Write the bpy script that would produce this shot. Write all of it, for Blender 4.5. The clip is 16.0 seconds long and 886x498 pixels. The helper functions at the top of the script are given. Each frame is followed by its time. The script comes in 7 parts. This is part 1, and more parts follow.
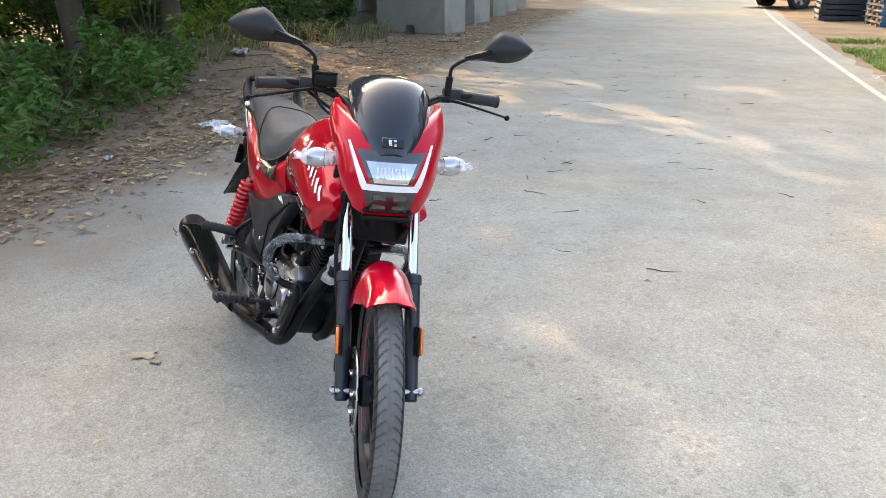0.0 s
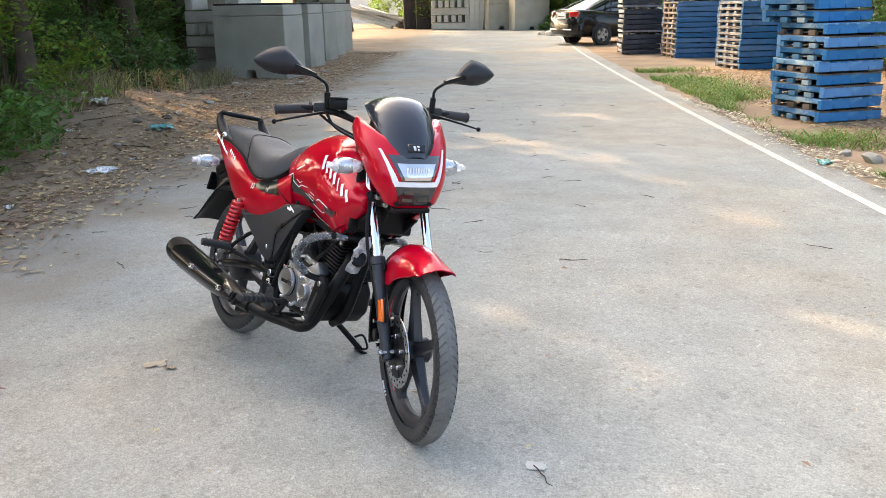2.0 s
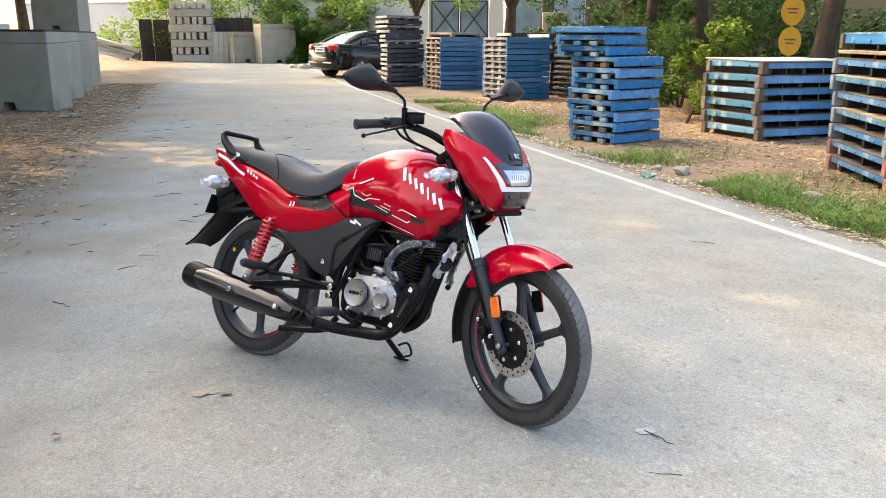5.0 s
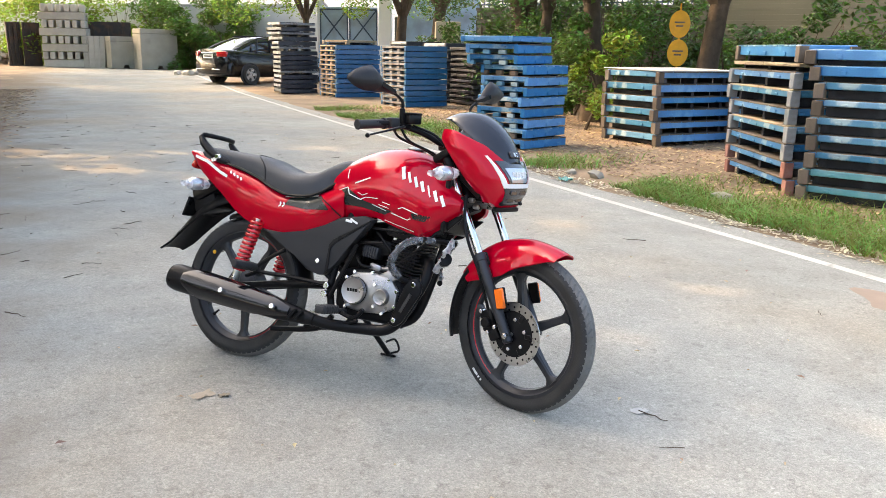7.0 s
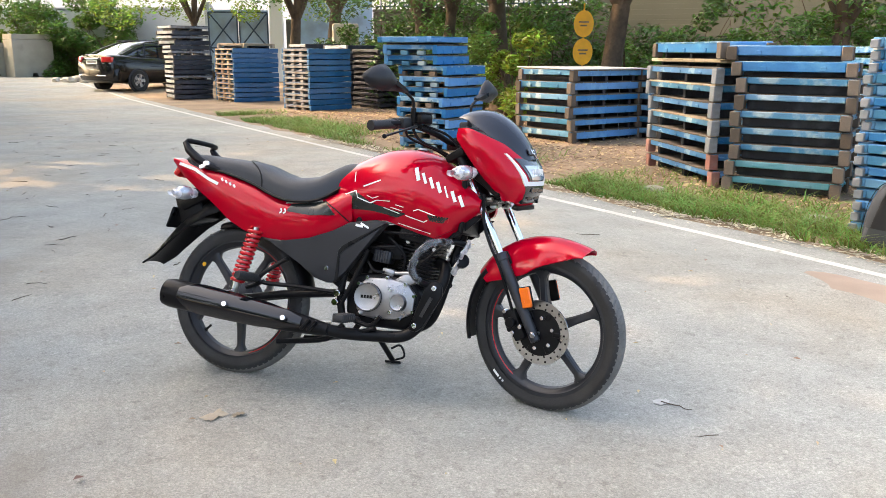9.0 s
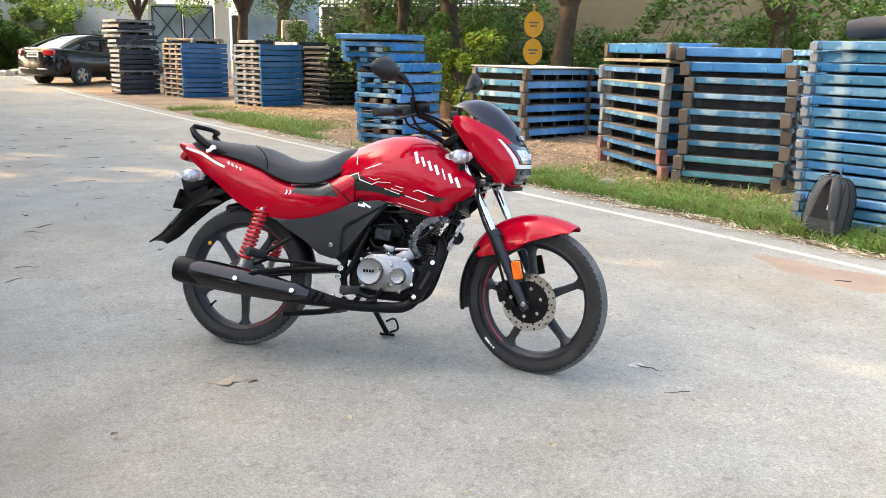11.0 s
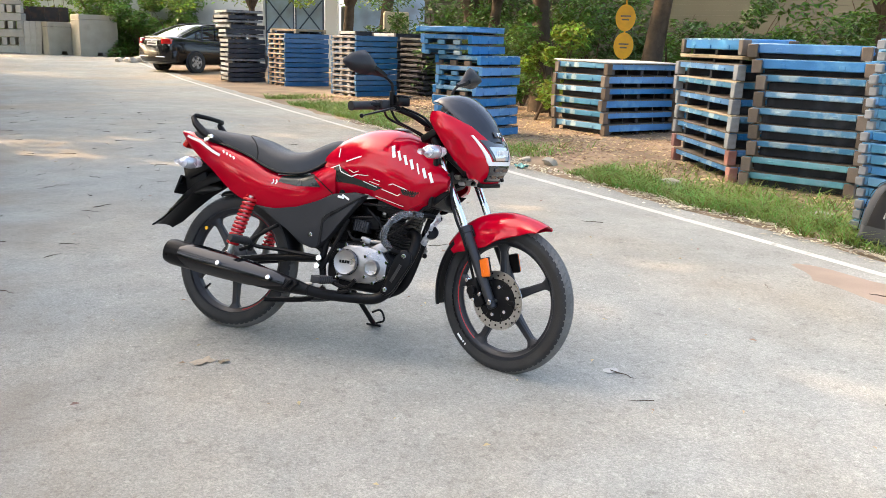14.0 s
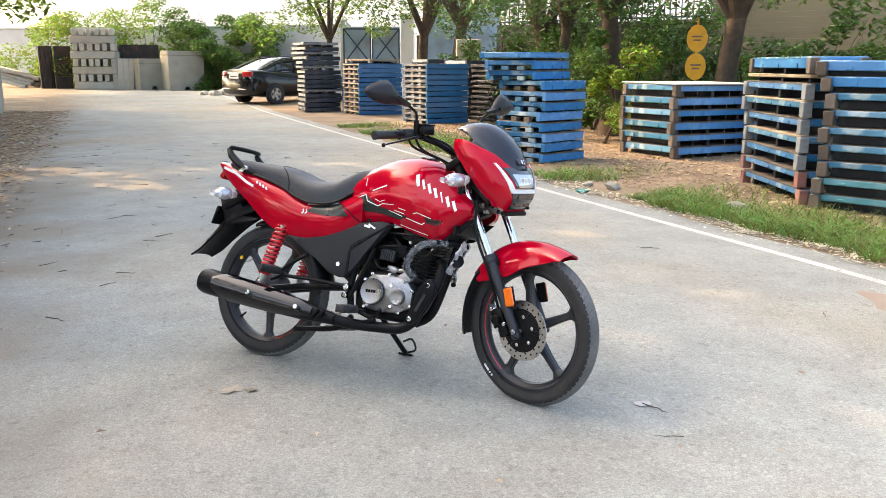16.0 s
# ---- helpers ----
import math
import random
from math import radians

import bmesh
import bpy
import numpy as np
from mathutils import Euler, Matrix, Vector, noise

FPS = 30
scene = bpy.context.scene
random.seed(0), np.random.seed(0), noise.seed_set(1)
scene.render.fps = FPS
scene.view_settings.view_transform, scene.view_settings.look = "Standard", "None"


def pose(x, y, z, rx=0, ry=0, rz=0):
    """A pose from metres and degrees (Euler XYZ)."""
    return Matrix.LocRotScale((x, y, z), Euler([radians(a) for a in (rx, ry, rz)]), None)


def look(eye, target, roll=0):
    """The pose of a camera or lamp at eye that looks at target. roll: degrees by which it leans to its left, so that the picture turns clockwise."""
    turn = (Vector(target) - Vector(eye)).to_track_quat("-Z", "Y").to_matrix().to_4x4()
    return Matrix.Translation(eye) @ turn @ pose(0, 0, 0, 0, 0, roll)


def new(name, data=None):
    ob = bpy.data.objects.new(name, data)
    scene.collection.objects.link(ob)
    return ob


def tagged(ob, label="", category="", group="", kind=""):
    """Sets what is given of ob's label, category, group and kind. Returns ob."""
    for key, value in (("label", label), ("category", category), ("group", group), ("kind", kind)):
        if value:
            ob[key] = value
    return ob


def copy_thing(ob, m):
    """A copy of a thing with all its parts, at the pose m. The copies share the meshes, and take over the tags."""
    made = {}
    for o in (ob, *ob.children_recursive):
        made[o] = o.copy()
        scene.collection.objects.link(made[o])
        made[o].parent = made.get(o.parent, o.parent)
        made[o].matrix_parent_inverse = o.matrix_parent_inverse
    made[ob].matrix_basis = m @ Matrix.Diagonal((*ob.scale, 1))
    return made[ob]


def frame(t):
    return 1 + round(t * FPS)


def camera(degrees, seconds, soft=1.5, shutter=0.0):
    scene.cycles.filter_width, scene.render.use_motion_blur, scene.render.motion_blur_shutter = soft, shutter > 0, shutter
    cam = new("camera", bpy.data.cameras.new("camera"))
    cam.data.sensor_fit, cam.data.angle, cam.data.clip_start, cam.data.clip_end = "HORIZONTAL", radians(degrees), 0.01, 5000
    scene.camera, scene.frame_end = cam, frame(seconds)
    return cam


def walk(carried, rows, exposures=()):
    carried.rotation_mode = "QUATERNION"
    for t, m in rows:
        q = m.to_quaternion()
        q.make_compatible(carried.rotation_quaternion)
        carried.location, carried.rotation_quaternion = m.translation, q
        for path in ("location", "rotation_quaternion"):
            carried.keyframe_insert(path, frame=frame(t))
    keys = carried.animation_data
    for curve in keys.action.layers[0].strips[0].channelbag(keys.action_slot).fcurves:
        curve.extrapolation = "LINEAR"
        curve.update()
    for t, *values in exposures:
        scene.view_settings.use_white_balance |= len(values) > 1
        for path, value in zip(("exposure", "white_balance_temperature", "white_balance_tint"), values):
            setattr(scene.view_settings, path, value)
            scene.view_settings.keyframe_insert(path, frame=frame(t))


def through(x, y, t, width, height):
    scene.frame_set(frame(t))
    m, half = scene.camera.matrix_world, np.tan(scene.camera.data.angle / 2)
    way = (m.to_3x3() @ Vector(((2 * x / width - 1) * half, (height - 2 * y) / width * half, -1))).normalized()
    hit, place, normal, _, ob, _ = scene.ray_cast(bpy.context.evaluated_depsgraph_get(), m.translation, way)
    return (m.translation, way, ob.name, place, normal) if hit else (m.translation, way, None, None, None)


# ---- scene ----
cam = camera(55.6, 16.0, 0.85)
PATH = [
    (0, (3.111, -0.662, 1.386), (1.411, 0.165, 0.733), 0.1),
    (0.5, (3.176, -0.923, 1.372), (1.522, 0.003, 0.734), 0.5),
    (1, (3.219, -1.132, 1.386), (1.666, -0.037, 0.761), 0.4),
    (1.5, (3.27, -1.295, 1.382), (1.75, -0.131, 0.803), 0.4),
    (2, (3.307, -1.45, 1.388), (1.799, -0.262, 0.826), -1.0),
    (2.5, (3.216, -1.638, 1.379), (1.755, -0.383, 0.842), 0.3),
    (3, (3.088, -1.802, 1.368), (1.704, -0.456, 0.845), 0.6),
    (3.5, (2.879, -1.871, 1.364), (1.54, -0.473, 0.864), 0.0),
    (4, (2.693, -2.05, 1.36), (1.428, -0.578, 0.877), -0.5),
    (4.2, (2.641, -2.131, 1.36), (1.44, -0.607, 0.875), -0.4),
    (6.3, (2.406, -2.834, 1.328), (1.464, -1.139, 0.838), 0.9),
    (6.5, (2.354, -2.845, 1.331), (1.459, -1.124, 0.845), 1.0),
    (7, (2.212, -2.781, 1.325), (1.398, -1.015, 0.857), 1.0),
    (7.5, (2.057, -2.676, 1.325), (1.247, -0.904, 0.872), -0.6),
    (8, (1.893, -2.697, 1.315), (1.151, -0.897, 0.859), -0.2),
    (8.5, (1.748, -2.765, 1.312), (1.154, -0.911, 0.853), 0.0),
    (9, (1.741, -2.894, 1.302), (1.17, -1.033, 0.842), 0.3),
    (9.2, (1.736, -2.986, 1.293), (1.182, -1.117, 0.843), 0.8),
    (11.5, (1.595, -3.238, 1.278), (1.166, -1.339, 0.817), 1.0),
    (12, (1.667, -3.154, 1.29), (1.234, -1.257, 0.828), 1.0),
    (12.5, (1.78, -3.08, 1.286), (1.27, -1.202, 0.824), 1.1),
    (13, (1.909, -3.08, 1.286), (1.338, -1.22, 0.823), 0.7),
    (13.5, (2.032, -3.11, 1.286), (1.404, -1.276, 0.796), 1.9),
    (14, (2.148, -3.079, 1.305), (1.462, -1.264, 0.821), 1.8),
    (14.5, (2.263, -3.004, 1.31), (1.515, -1.208, 0.846), 1.4),
    (15, (2.349, -2.965, 1.313), (1.528, -1.195, 0.875), 1.0),
    (15.5, (2.369, -2.958, 1.312), (1.516, -1.201, 0.883), 0.8),
    (16, (2.343, -2.948, 1.315), (1.473, -1.2, 0.886), 0.2),
]
walk(cam, [(t, look(e, g, r)) for t, e, g, r in PATH], ((0, 2.69, 7600, 8.3),))

# ---- place ----
# ---- light ----
SUN_AZ, SUN_EL = radians(183), radians(36)
world = bpy.data.worlds.new("sky")
scene.world = world
world.use_nodes = True
wn = world.node_tree.nodes
sky = wn.new("ShaderNodeTexSky")
sky.sky_type, sky.sun_disc = "NISHITA", False
sky.sun_elevation, sky.sun_rotation = SUN_EL, radians(90) - SUN_AZ
sky.air_density, sky.dust_density = 0.8, 5.0
world.node_tree.links.new(sky.outputs[0], wn["Background"].inputs[0])
wn["Background"].inputs[1].default_value = 0.15
sun = new("sun", bpy.data.lights.new("sun", "SUN"))
sun.data.energy, sun.data.angle, sun.data.color = 0.95, radians(0.5), (1.0, 0.7, 0.43)
sun.matrix_world = look((40 * math.cos(SUN_AZ), 40 * math.sin(SUN_AZ), 40 * math.tan(SUN_EL)), (0, 0, 0))


# ---- materials ----
def mat(name, base, rough=0.6, metal=0.0, var=0.15, scale=6.0, fine=90.0, bump=0.15, coat=0.0,
        stain=None, stain_scale=1.5, stain_cut=(0.5, 0.7), rvar=0.1, per_object=0.0, spec=0.5):
    """A surface with variation at two scales, an optional stain of its own shape, and fine relief."""
    m = bpy.data.materials.new(name)
    m.use_nodes = True
    t, n = m.node_tree, m.node_tree.nodes
    b = n["Principled BSDF"]
    tc = n.new("ShaderNodeTexCoord")

    def noise_at(s, detail=4.0):
        x = n.new("ShaderNodeTexNoise")
        x.inputs["Scale"].default_value, x.inputs["Detail"].default_value = s, detail
        t.links.new(tc.outputs["Object"], x.inputs["Vector"])
        return x.outputs["Fac"]

    def ramp(fac, lo, hi, a, c):
        r = n.new("ShaderNodeMapRange")
        for key, v in zip(("From Min", "From Max", "To Min", "To Max"), (lo, hi, a, c)):
            r.inputs[key].default_value = v
        t.links.new(fac, r.inputs["Value"])
        return r.outputs[0]

    def mix(fac, a, c):
        x = n.new("ShaderNodeMix")
        x.data_type = "RGBA"
        for sock, v in ((x.inputs[0], fac), (x.inputs[6], a), (x.inputs[7], c)):
            if isinstance(v, (tuple, list, float, int)):
                sock.default_value = (*v, 1) if isinstance(v, (tuple, list)) else v
            else:
                t.links.new(v, sock)
        return x.outputs[2]

    dark, light = [c * (1 - var) for c in base], [min(1, c * (1 + var)) for c in base]
    big, small = noise_at(scale), noise_at(fine)
    col = mix(ramp(big, 0.3, 0.7, 0, 1), dark, light)
    col = mix(ramp(small, 0.35, 0.65, 0, 0.5), col, mix(0.5, col, [c * (1 - 1.6 * var) for c in base]))
    if stain:
        col = mix(ramp(noise_at(stain_scale, 8), *stain_cut, 0, 0.9), col, stain)
    if per_object:
        oi = n.new("ShaderNodeObjectInfo")
        hs = n.new("ShaderNodeHueSaturation")
        t.links.new(ramp(oi.outputs["Random"], 0, 1, 1 - per_object, 1 + per_object), hs.inputs["Value"])
        t.links.new(ramp(oi.outputs["Random"], 0, 1, 1.1, 0.85), hs.inputs["Saturation"])
        t.links.new(col, hs.inputs["Color"])
        col = hs.outputs[0]
    t.links.new(col, b.inputs["Base Color"])
    t.links.new(ramp(big, 0.3, 0.7, max(0.02, rough - rvar), min(1, rough + rvar)), b.inputs["Roughness"])
    b.inputs["Metallic"].default_value = metal
    b.inputs["Specular IOR Level"].default_value = spec
    b.inputs["Coat Weight"].default_value = coat
    b.inputs["Coat Roughness"].default_value = 0.04
    if bump:
        bp = n.new("ShaderNodeBump")
        bp.inputs["Strength"].default_value, bp.inputs["Distance"].default_value = bump, 0.004
        t.links.new(small, bp.inputs["Height"])
        t.links.new(bp.outputs[0], b.inputs["Normal"])
    return m


def leaf_mat(name, base, hue=0.12, through=0.45):
    """Leaves that let some light through, each one a little different."""
    m = bpy.data.materials.new(name)
    m.use_nodes = True
    t, n = m.node_tree, m.node_tree.nodes
    b = n["Principled BSDF"]
    geo, hs = n.new("ShaderNodeNewGeometry"), n.new("ShaderNodeHueSaturation")
    hs.inputs["Color"].default_value = (*base, 1)
    r1, r2 = n.new("ShaderNodeMapRange"), n.new("ShaderNodeMapRange")
    for r, lo, hi, key in ((r1, 0.5, 1.6, "Value"), (r2, 0.5 - hue * 0.35, 0.5 + hue * 0.25, "Hue")):
        r.inputs["To Min"].default_value, r.inputs["To Max"].default_value = lo, hi
        t.links.new(geo.outputs["Random Per Island"], r.inputs["Value"])
        t.links.new(r.outputs[0], hs.inputs[key])
    t.links.new(hs.outputs[0], b.inputs["Base Color"])
    b.inputs["Roughness"].default_value = 0.5
    tr, mx = n.new("ShaderNodeBsdfTranslucent"), n.new("ShaderNodeMixShader")
    t.links.new(hs.outputs[0], tr.inputs["Color"])
    mx.inputs[0].default_value = through
    t.links.new(b.outputs[0], mx.inputs[1])
    t.links.new(tr.outputs[0], mx.inputs[2])
    t.links.new(mx.outputs[0], n["Material Output"].inputs[0])
    return m


def film_mat(name, tint, clear=0.5, rough=0.15):
    """Thin crumpled plastic film."""
    m = bpy.data.materials.new(name)
    m.use_nodes = True
    t, n = m.node_tree, m.node_tree.nodes
    b = n["Principled BSDF"]
    b.inputs["Base Color"].default_value = (*tint, 1)
    b.inputs["Roughness"].default_value = rough
    tr, mx = n.new("ShaderNodeBsdfTransparent"), n.new("ShaderNodeMixShader")
    nz, tc, rp = n.new("ShaderNodeTexNoise"), n.new("ShaderNodeTexCoord"), n.new("ShaderNodeMapRange")
    nz.inputs["Scale"].default_value = 45
    t.links.new(tc.outputs["Object"], nz.inputs["Vector"])
    t.links.new(nz.outputs["Fac"], rp.inputs["Value"])
    rp.inputs["From Min"].default_value, rp.inputs["From Max"].default_value = 0.35, 0.65
    rp.inputs["To Min"].default_value, rp.inputs["To Max"].default_value = 1 - clear - 0.2, min(1, 1 - clear + 0.25)
    t.links.new(rp.outputs[0], mx.inputs[0])
    t.links.new(tr.outputs[0], mx.inputs[1])
    t.links.new(b.outputs[0], mx.inputs[2])
    t.links.new(mx.outputs[0], n["Material Output"].inputs[0])
    return m


RED = mat("red_paint", (0.5, 0.0004, 0.018), 0.3, 0.15, 0.05, 3, 300, 0.0, coat=1.0, rvar=0.03, spec=0.02)
RED.node_tree.nodes["Principled BSDF"].inputs["Coat IOR"].default_value = 1.4
BLACK_GLOSS = mat("gloss_black", (0.006, 0.006, 0.008), 0.06, 0, 0.2, 4, 120, 0.0, coat=0.35, rvar=0.02, spec=0.4)
BLACK = mat("satin_black", (0.008, 0.008, 0.009), 0.36, 0, 0.25, 8, 160, 0.1, spec=0.14)
PLASTIC = mat("grey_black_plastic", (0.024, 0.025, 0.028), 0.5, 0, 0.15, 8, 400, 0.12, spec=0.25)
RUBBER = mat("tyre_rubber", (0.03, 0.03, 0.031), 0.55, 0, 0.25, 10, 200, 0.2, stain=(0.05, 0.049, 0.047), stain_scale=6, stain_cut=(0.5, 0.75), spec=0.25)
TREAD = mat("dusty_tread", (0.14, 0.138, 0.134), 0.8, 0, 0.25, 8, 200, 0.2, stain=(0.19, 0.184, 0.172), stain_scale=5, spec=0.25)
GRIP = mat("grip_rubber", (0.02, 0.02, 0.022), 0.65, 0, 0.2, 10, 250, 0.2)
SEAT = mat("seat_vinyl", (0.032, 0.037, 0.045), 0.55, 0, 0.12, 5, 500, 0.25, spec=0.4)
CHROME = mat("chrome", (0.82, 0.82, 0.84), 0.08, 1, 0.03, 6, 100, 0.0, rvar=0.03)
STEEL = mat("bare_steel", (0.5, 0.5, 0.5), 0.32, 1, 0.12, 20, 150, 0.05)
SILVER = mat("silver_casting", (0.36, 0.36, 0.37), 0.33, 0.9, 0.14, 18, 260, 0.2)
GREYMETAL = mat("dark_grey_alloy", (0.032, 0.034, 0.04), 0.4, 0.4, 0.15, 10, 160, 0.06)
SPRING = mat("red_spring", (0.6, 0.012, 0.02), 0.3, 0, 0.08, 10, 150, 0.03, coat=0.5)
WHITE = mat("white_decal", (0.82, 0.82, 0.82), 0.35, 0, 0.03, 10, 100, 0.0)
DECAL = mat("dark_decal", (0.014, 0.018, 0.018), 0.3, 0, 0.2, 14, 120, 0.0, coat=0.25)
AMBER = mat("amber_reflector", (0.85, 0.16, 0.01), 0.2, 0, 0.08, 20, 300, 0.1, coat=0.6)
TAIL = mat("red_lens", (0.5, 0.01, 0.012), 0.15, 0, 0.1, 20, 300, 0.05, coat=0.8)
VISOR = mat("smoked_visor", (0.02, 0.024, 0.034), 0.08, 0, 0.1, 3, 50, 0.0, coat=0.25, rvar=0.02, spec=0.4)
LENS = mat("clear_lamp_lens", (0.5, 0.53, 0.57), 0.08, 0.6, 0.18, 30, 90, 0.05, coat=1.0, rvar=0.04)
LAMPDARK = mat("lamp_reflector", (0.045, 0.046, 0.05), 0.12, 0.5, 0.5, 45, 120, 0.1, coat=1.0)
FILM = film_mat("clear_film", (0.88, 0.88, 0.9), 0.45)
WRAP = film_mat("bubble_wrap", (0.3, 0.31, 0.33), 0.68, 0.12)
YELLOW = mat("yellow_paint", (0.75, 0.36, 0.01), 0.5, 0, 0.12, 8, 80, 0.1)
def asphalt_mat():
    """Worn asphalt: pale chips in a grey binder, with earth dragged over it along the soft edge."""
    m = mat("asphalt", (0.302, 0.303, 0.277), 0.92, 0, 0.1, 0.7, 150, 0.9, stain=(0.335, 0.29, 0.225), stain_scale=0.45, stain_cut=(0.46, 0.72), spec=0.2)
    t, n = m.node_tree, m.node_tree.nodes
    b = n["Principled BSDF"]
    old = b.inputs["Base Color"].links[0].from_socket
    tc = n["Texture Coordinate"]

    def math_node(op, a, c):
        x = n.new("ShaderNodeMath")
        x.operation = op
        for sock, v in zip(x.inputs, (a, c)):
            if isinstance(v, float):
                sock.default_value = v
            else:
                t.links.new(v, sock)
        return x.outputs[0]

    def speck(scale, lo, hi, a, c):
        v, r = n.new("ShaderNodeTexVoronoi"), n.new("ShaderNodeMapRange")
        v.inputs["Scale"].default_value = scale
        t.links.new(tc.outputs["Object"], v.inputs["Vector"])
        for key, q in zip(("From Min", "From Max", "To Min", "To Max"), (lo, hi, a, c)):
            r.inputs[key].default_value = q
        sep = n.new("ShaderNodeSeparateColor")
        t.links.new(v.outputs["Color"], sep.inputs[0])
        t.links.new(sep.outputs[0], r.inputs["Value"])
        return r.outputs[0]
    chips = math_node("MULTIPLY", speck(150, 0, 1, 0.84, 1.15), speck(330, 0, 1, 0.84, 1.15))
    chips = math_node("MULTIPLY", math_node("MULTIPLY", chips, speck(38, 0.0, 0.12, 0.84, 1.0)), speck(60, 0.9, 1.0, 1.0, 1.18))
    for scale, detail, lo, hi, a, c in ((3.2, 6, 0.3, 0.7, 0.9, 1.1), (0.55, 4, 0.35, 0.65, 0.92, 1.07), (14.0, 3, 0.62, 0.74, 1.0, 0.84)):
        nz, r = n.new("ShaderNodeTexNoise"), n.new("ShaderNodeMapRange")
        nz.inputs["Scale"].default_value, nz.inputs["Detail"].default_value = scale, detail
        t.links.new(tc.outputs["Object"], nz.inputs["Vector"])
        for key, q in zip(("From Min", "From Max", "To Min", "To Max"), (lo, hi, a, c)):
            r.inputs[key].default_value = q
        t.links.new(nz.outputs["Fac"], r.inputs["Value"])
        chips = math_node("MULTIPLY", chips, r.outputs[0])
    vm = n.new("ShaderNodeVectorMath")
    vm.operation = "SCALE"
    t.links.new(old, vm.inputs[0])
    t.links.new(chips, vm.inputs["Scale"])
    across = n.new("ShaderNodeVectorMath")
    across.operation = "DOT_PRODUCT"
    across.inputs[1].default_value = (0.666, 0.746, 0)
    t.links.new(tc.outputs["Object"], across.inputs[0])
    nz = n.new("ShaderNodeTexNoise")
    nz.inputs["Scale"].default_value, nz.inputs["Detail"].default_value = 1.1, 7
    t.links.new(tc.outputs["Object"], nz.inputs["Vector"])
    edge = math_node("ADD", across.outputs["Value"], math_node("MULTIPLY", nz.outputs["Fac"], 2.6))
    r = n.new("ShaderNodeMapRange")
    for key, q in zip(("From Min", "From Max", "To Min", "To Max"), (0.55, -0.75, 0.0, 1.0)):
        r.inputs[key].default_value = q
    t.links.new(edge, r.inputs["Value"])
    mx = n.new("ShaderNodeMix")
    mx.data_type = "RGBA"
    t.links.new(r.outputs[0], mx.inputs[0])
    t.links.new(vm.outputs[0], mx.inputs[6])
    mx.inputs[7].default_value = (0.23, 0.18, 0.13, 1)
    t.links.new(mx.outputs[2], b.inputs["Base Color"])
    return m


ASPHALT = asphalt_mat()
LINE = mat("white_road_paint", (0.5, 0.48, 0.44), 0.8, 0, 0.12, 3, 60, 0.4, stain=(0.24, 0.23, 0.21), stain_scale=9, stain_cut=(0.6, 0.72))
DIRT = mat("dirt", (0.27, 0.2, 0.138), 0.95, 0, 0.3, 1.2, 30, 1.0, stain=(0.18, 0.132, 0.088), stain_scale=0.8, spec=0.2)
SAND = mat("red_sand", (0.32, 0.245, 0.195), 0.95, 0, 0.15, 3, 200, 0.5, spec=0.2)
CONCRETE = mat("concrete", (0.33, 0.315, 0.265), 0.85, 0, 0.12, 2, 60, 0.35, stain=(0.2, 0.19, 0.165), stain_scale=1.6, stain_cut=(0.55, 0.8), per_object=0.08, spec=0.3)
BLOCK = mat("pale_concrete", (0.42, 0.4, 0.35), 0.9, 0, 0.12, 4, 60, 0.3, per_object=0.14, spec=0.3)
DARKIRON = mat("rusty_dark_iron", (0.035, 0.028, 0.026), 0.6, 0.2, 0.3, 3, 60, 0.2, stain=(0.1, 0.045, 0.025), stain_scale=2, per_object=0.2)
PAL_BLUE = mat("pallet_blue_paint", (0.022, 0.16, 0.36), 0.5, 0, 0.2, 3, 70, 0.15, stain=(0.22, 0.34, 0.42), stain_scale=6, stain_cut=(0.54, 0.64), per_object=0.25)
PAL_PALE = mat("pallet_pale_blue", (0.05, 0.2, 0.34), 0.55, 0, 0.25, 3, 70, 0.2, stain=(0.3, 0.4, 0.43), stain_scale=6, stain_cut=(0.52, 0.62), per_object=0.25)
PAL_DEEP = mat("pallet_deep_blue", (0.012, 0.125, 0.3), 0.45, 0, 0.2, 3, 70, 0.1, stain=(0.05, 0.14, 0.27), stain_scale=5, per_object=0.15)
# black paint of the dark pallets; also stands for shade on every runner
PAL_DARK = mat("pallet_black_and_gap_shade", (0.018, 0.02, 0.03), 0.55, 0, 0.3, 3, 70, 0.1, stain=(0.06, 0.065, 0.08), stain_scale=5, per_object=0.3)
WOOD = mat("weathered_wood", (0.13, 0.1, 0.075), 0.85, 0, 0.3, 5, 70, 0.3, stain=(0.08, 0.07, 0.06), stain_scale=4, per_object=0.35)
PALEWOOD = mat("pale_wood", (0.4, 0.31, 0.21), 0.8, 0, 0.2, 5, 70, 0.3, per_object=0.2)
GREYPOST = mat("grey_painted_steel", (0.24, 0.25, 0.26), 0.6, 0.1, 0.2, 6, 70, 0.15, stain=(0.13, 0.1, 0.08), stain_scale=6, per_object=0.15)
PALEGREY = mat("pale_grey_board", (0.42, 0.44, 0.44), 0.8, 0, 0.18, 5, 70, 0.3, stain=(0.2, 0.19, 0.17), stain_scale=5, stain_cut=(0.55, 0.75), per_object=0.25)
REDPOST = mat("faded_red_post", (0.27, 0.11, 0.085), 0.8, 0, 0.2, 6, 70, 0.2, stain=(0.2, 0.18, 0.17), stain_scale=6, per_object=0.15)
PAL_BRIGHT = mat("pallet_bright_blue", (0.016, 0.17, 0.4), 0.5, 0, 0.18, 3, 70, 0.15, stain=(0.1, 0.32, 0.5), stain_scale=5, stain_cut=(0.55, 0.75), per_object=0.22)
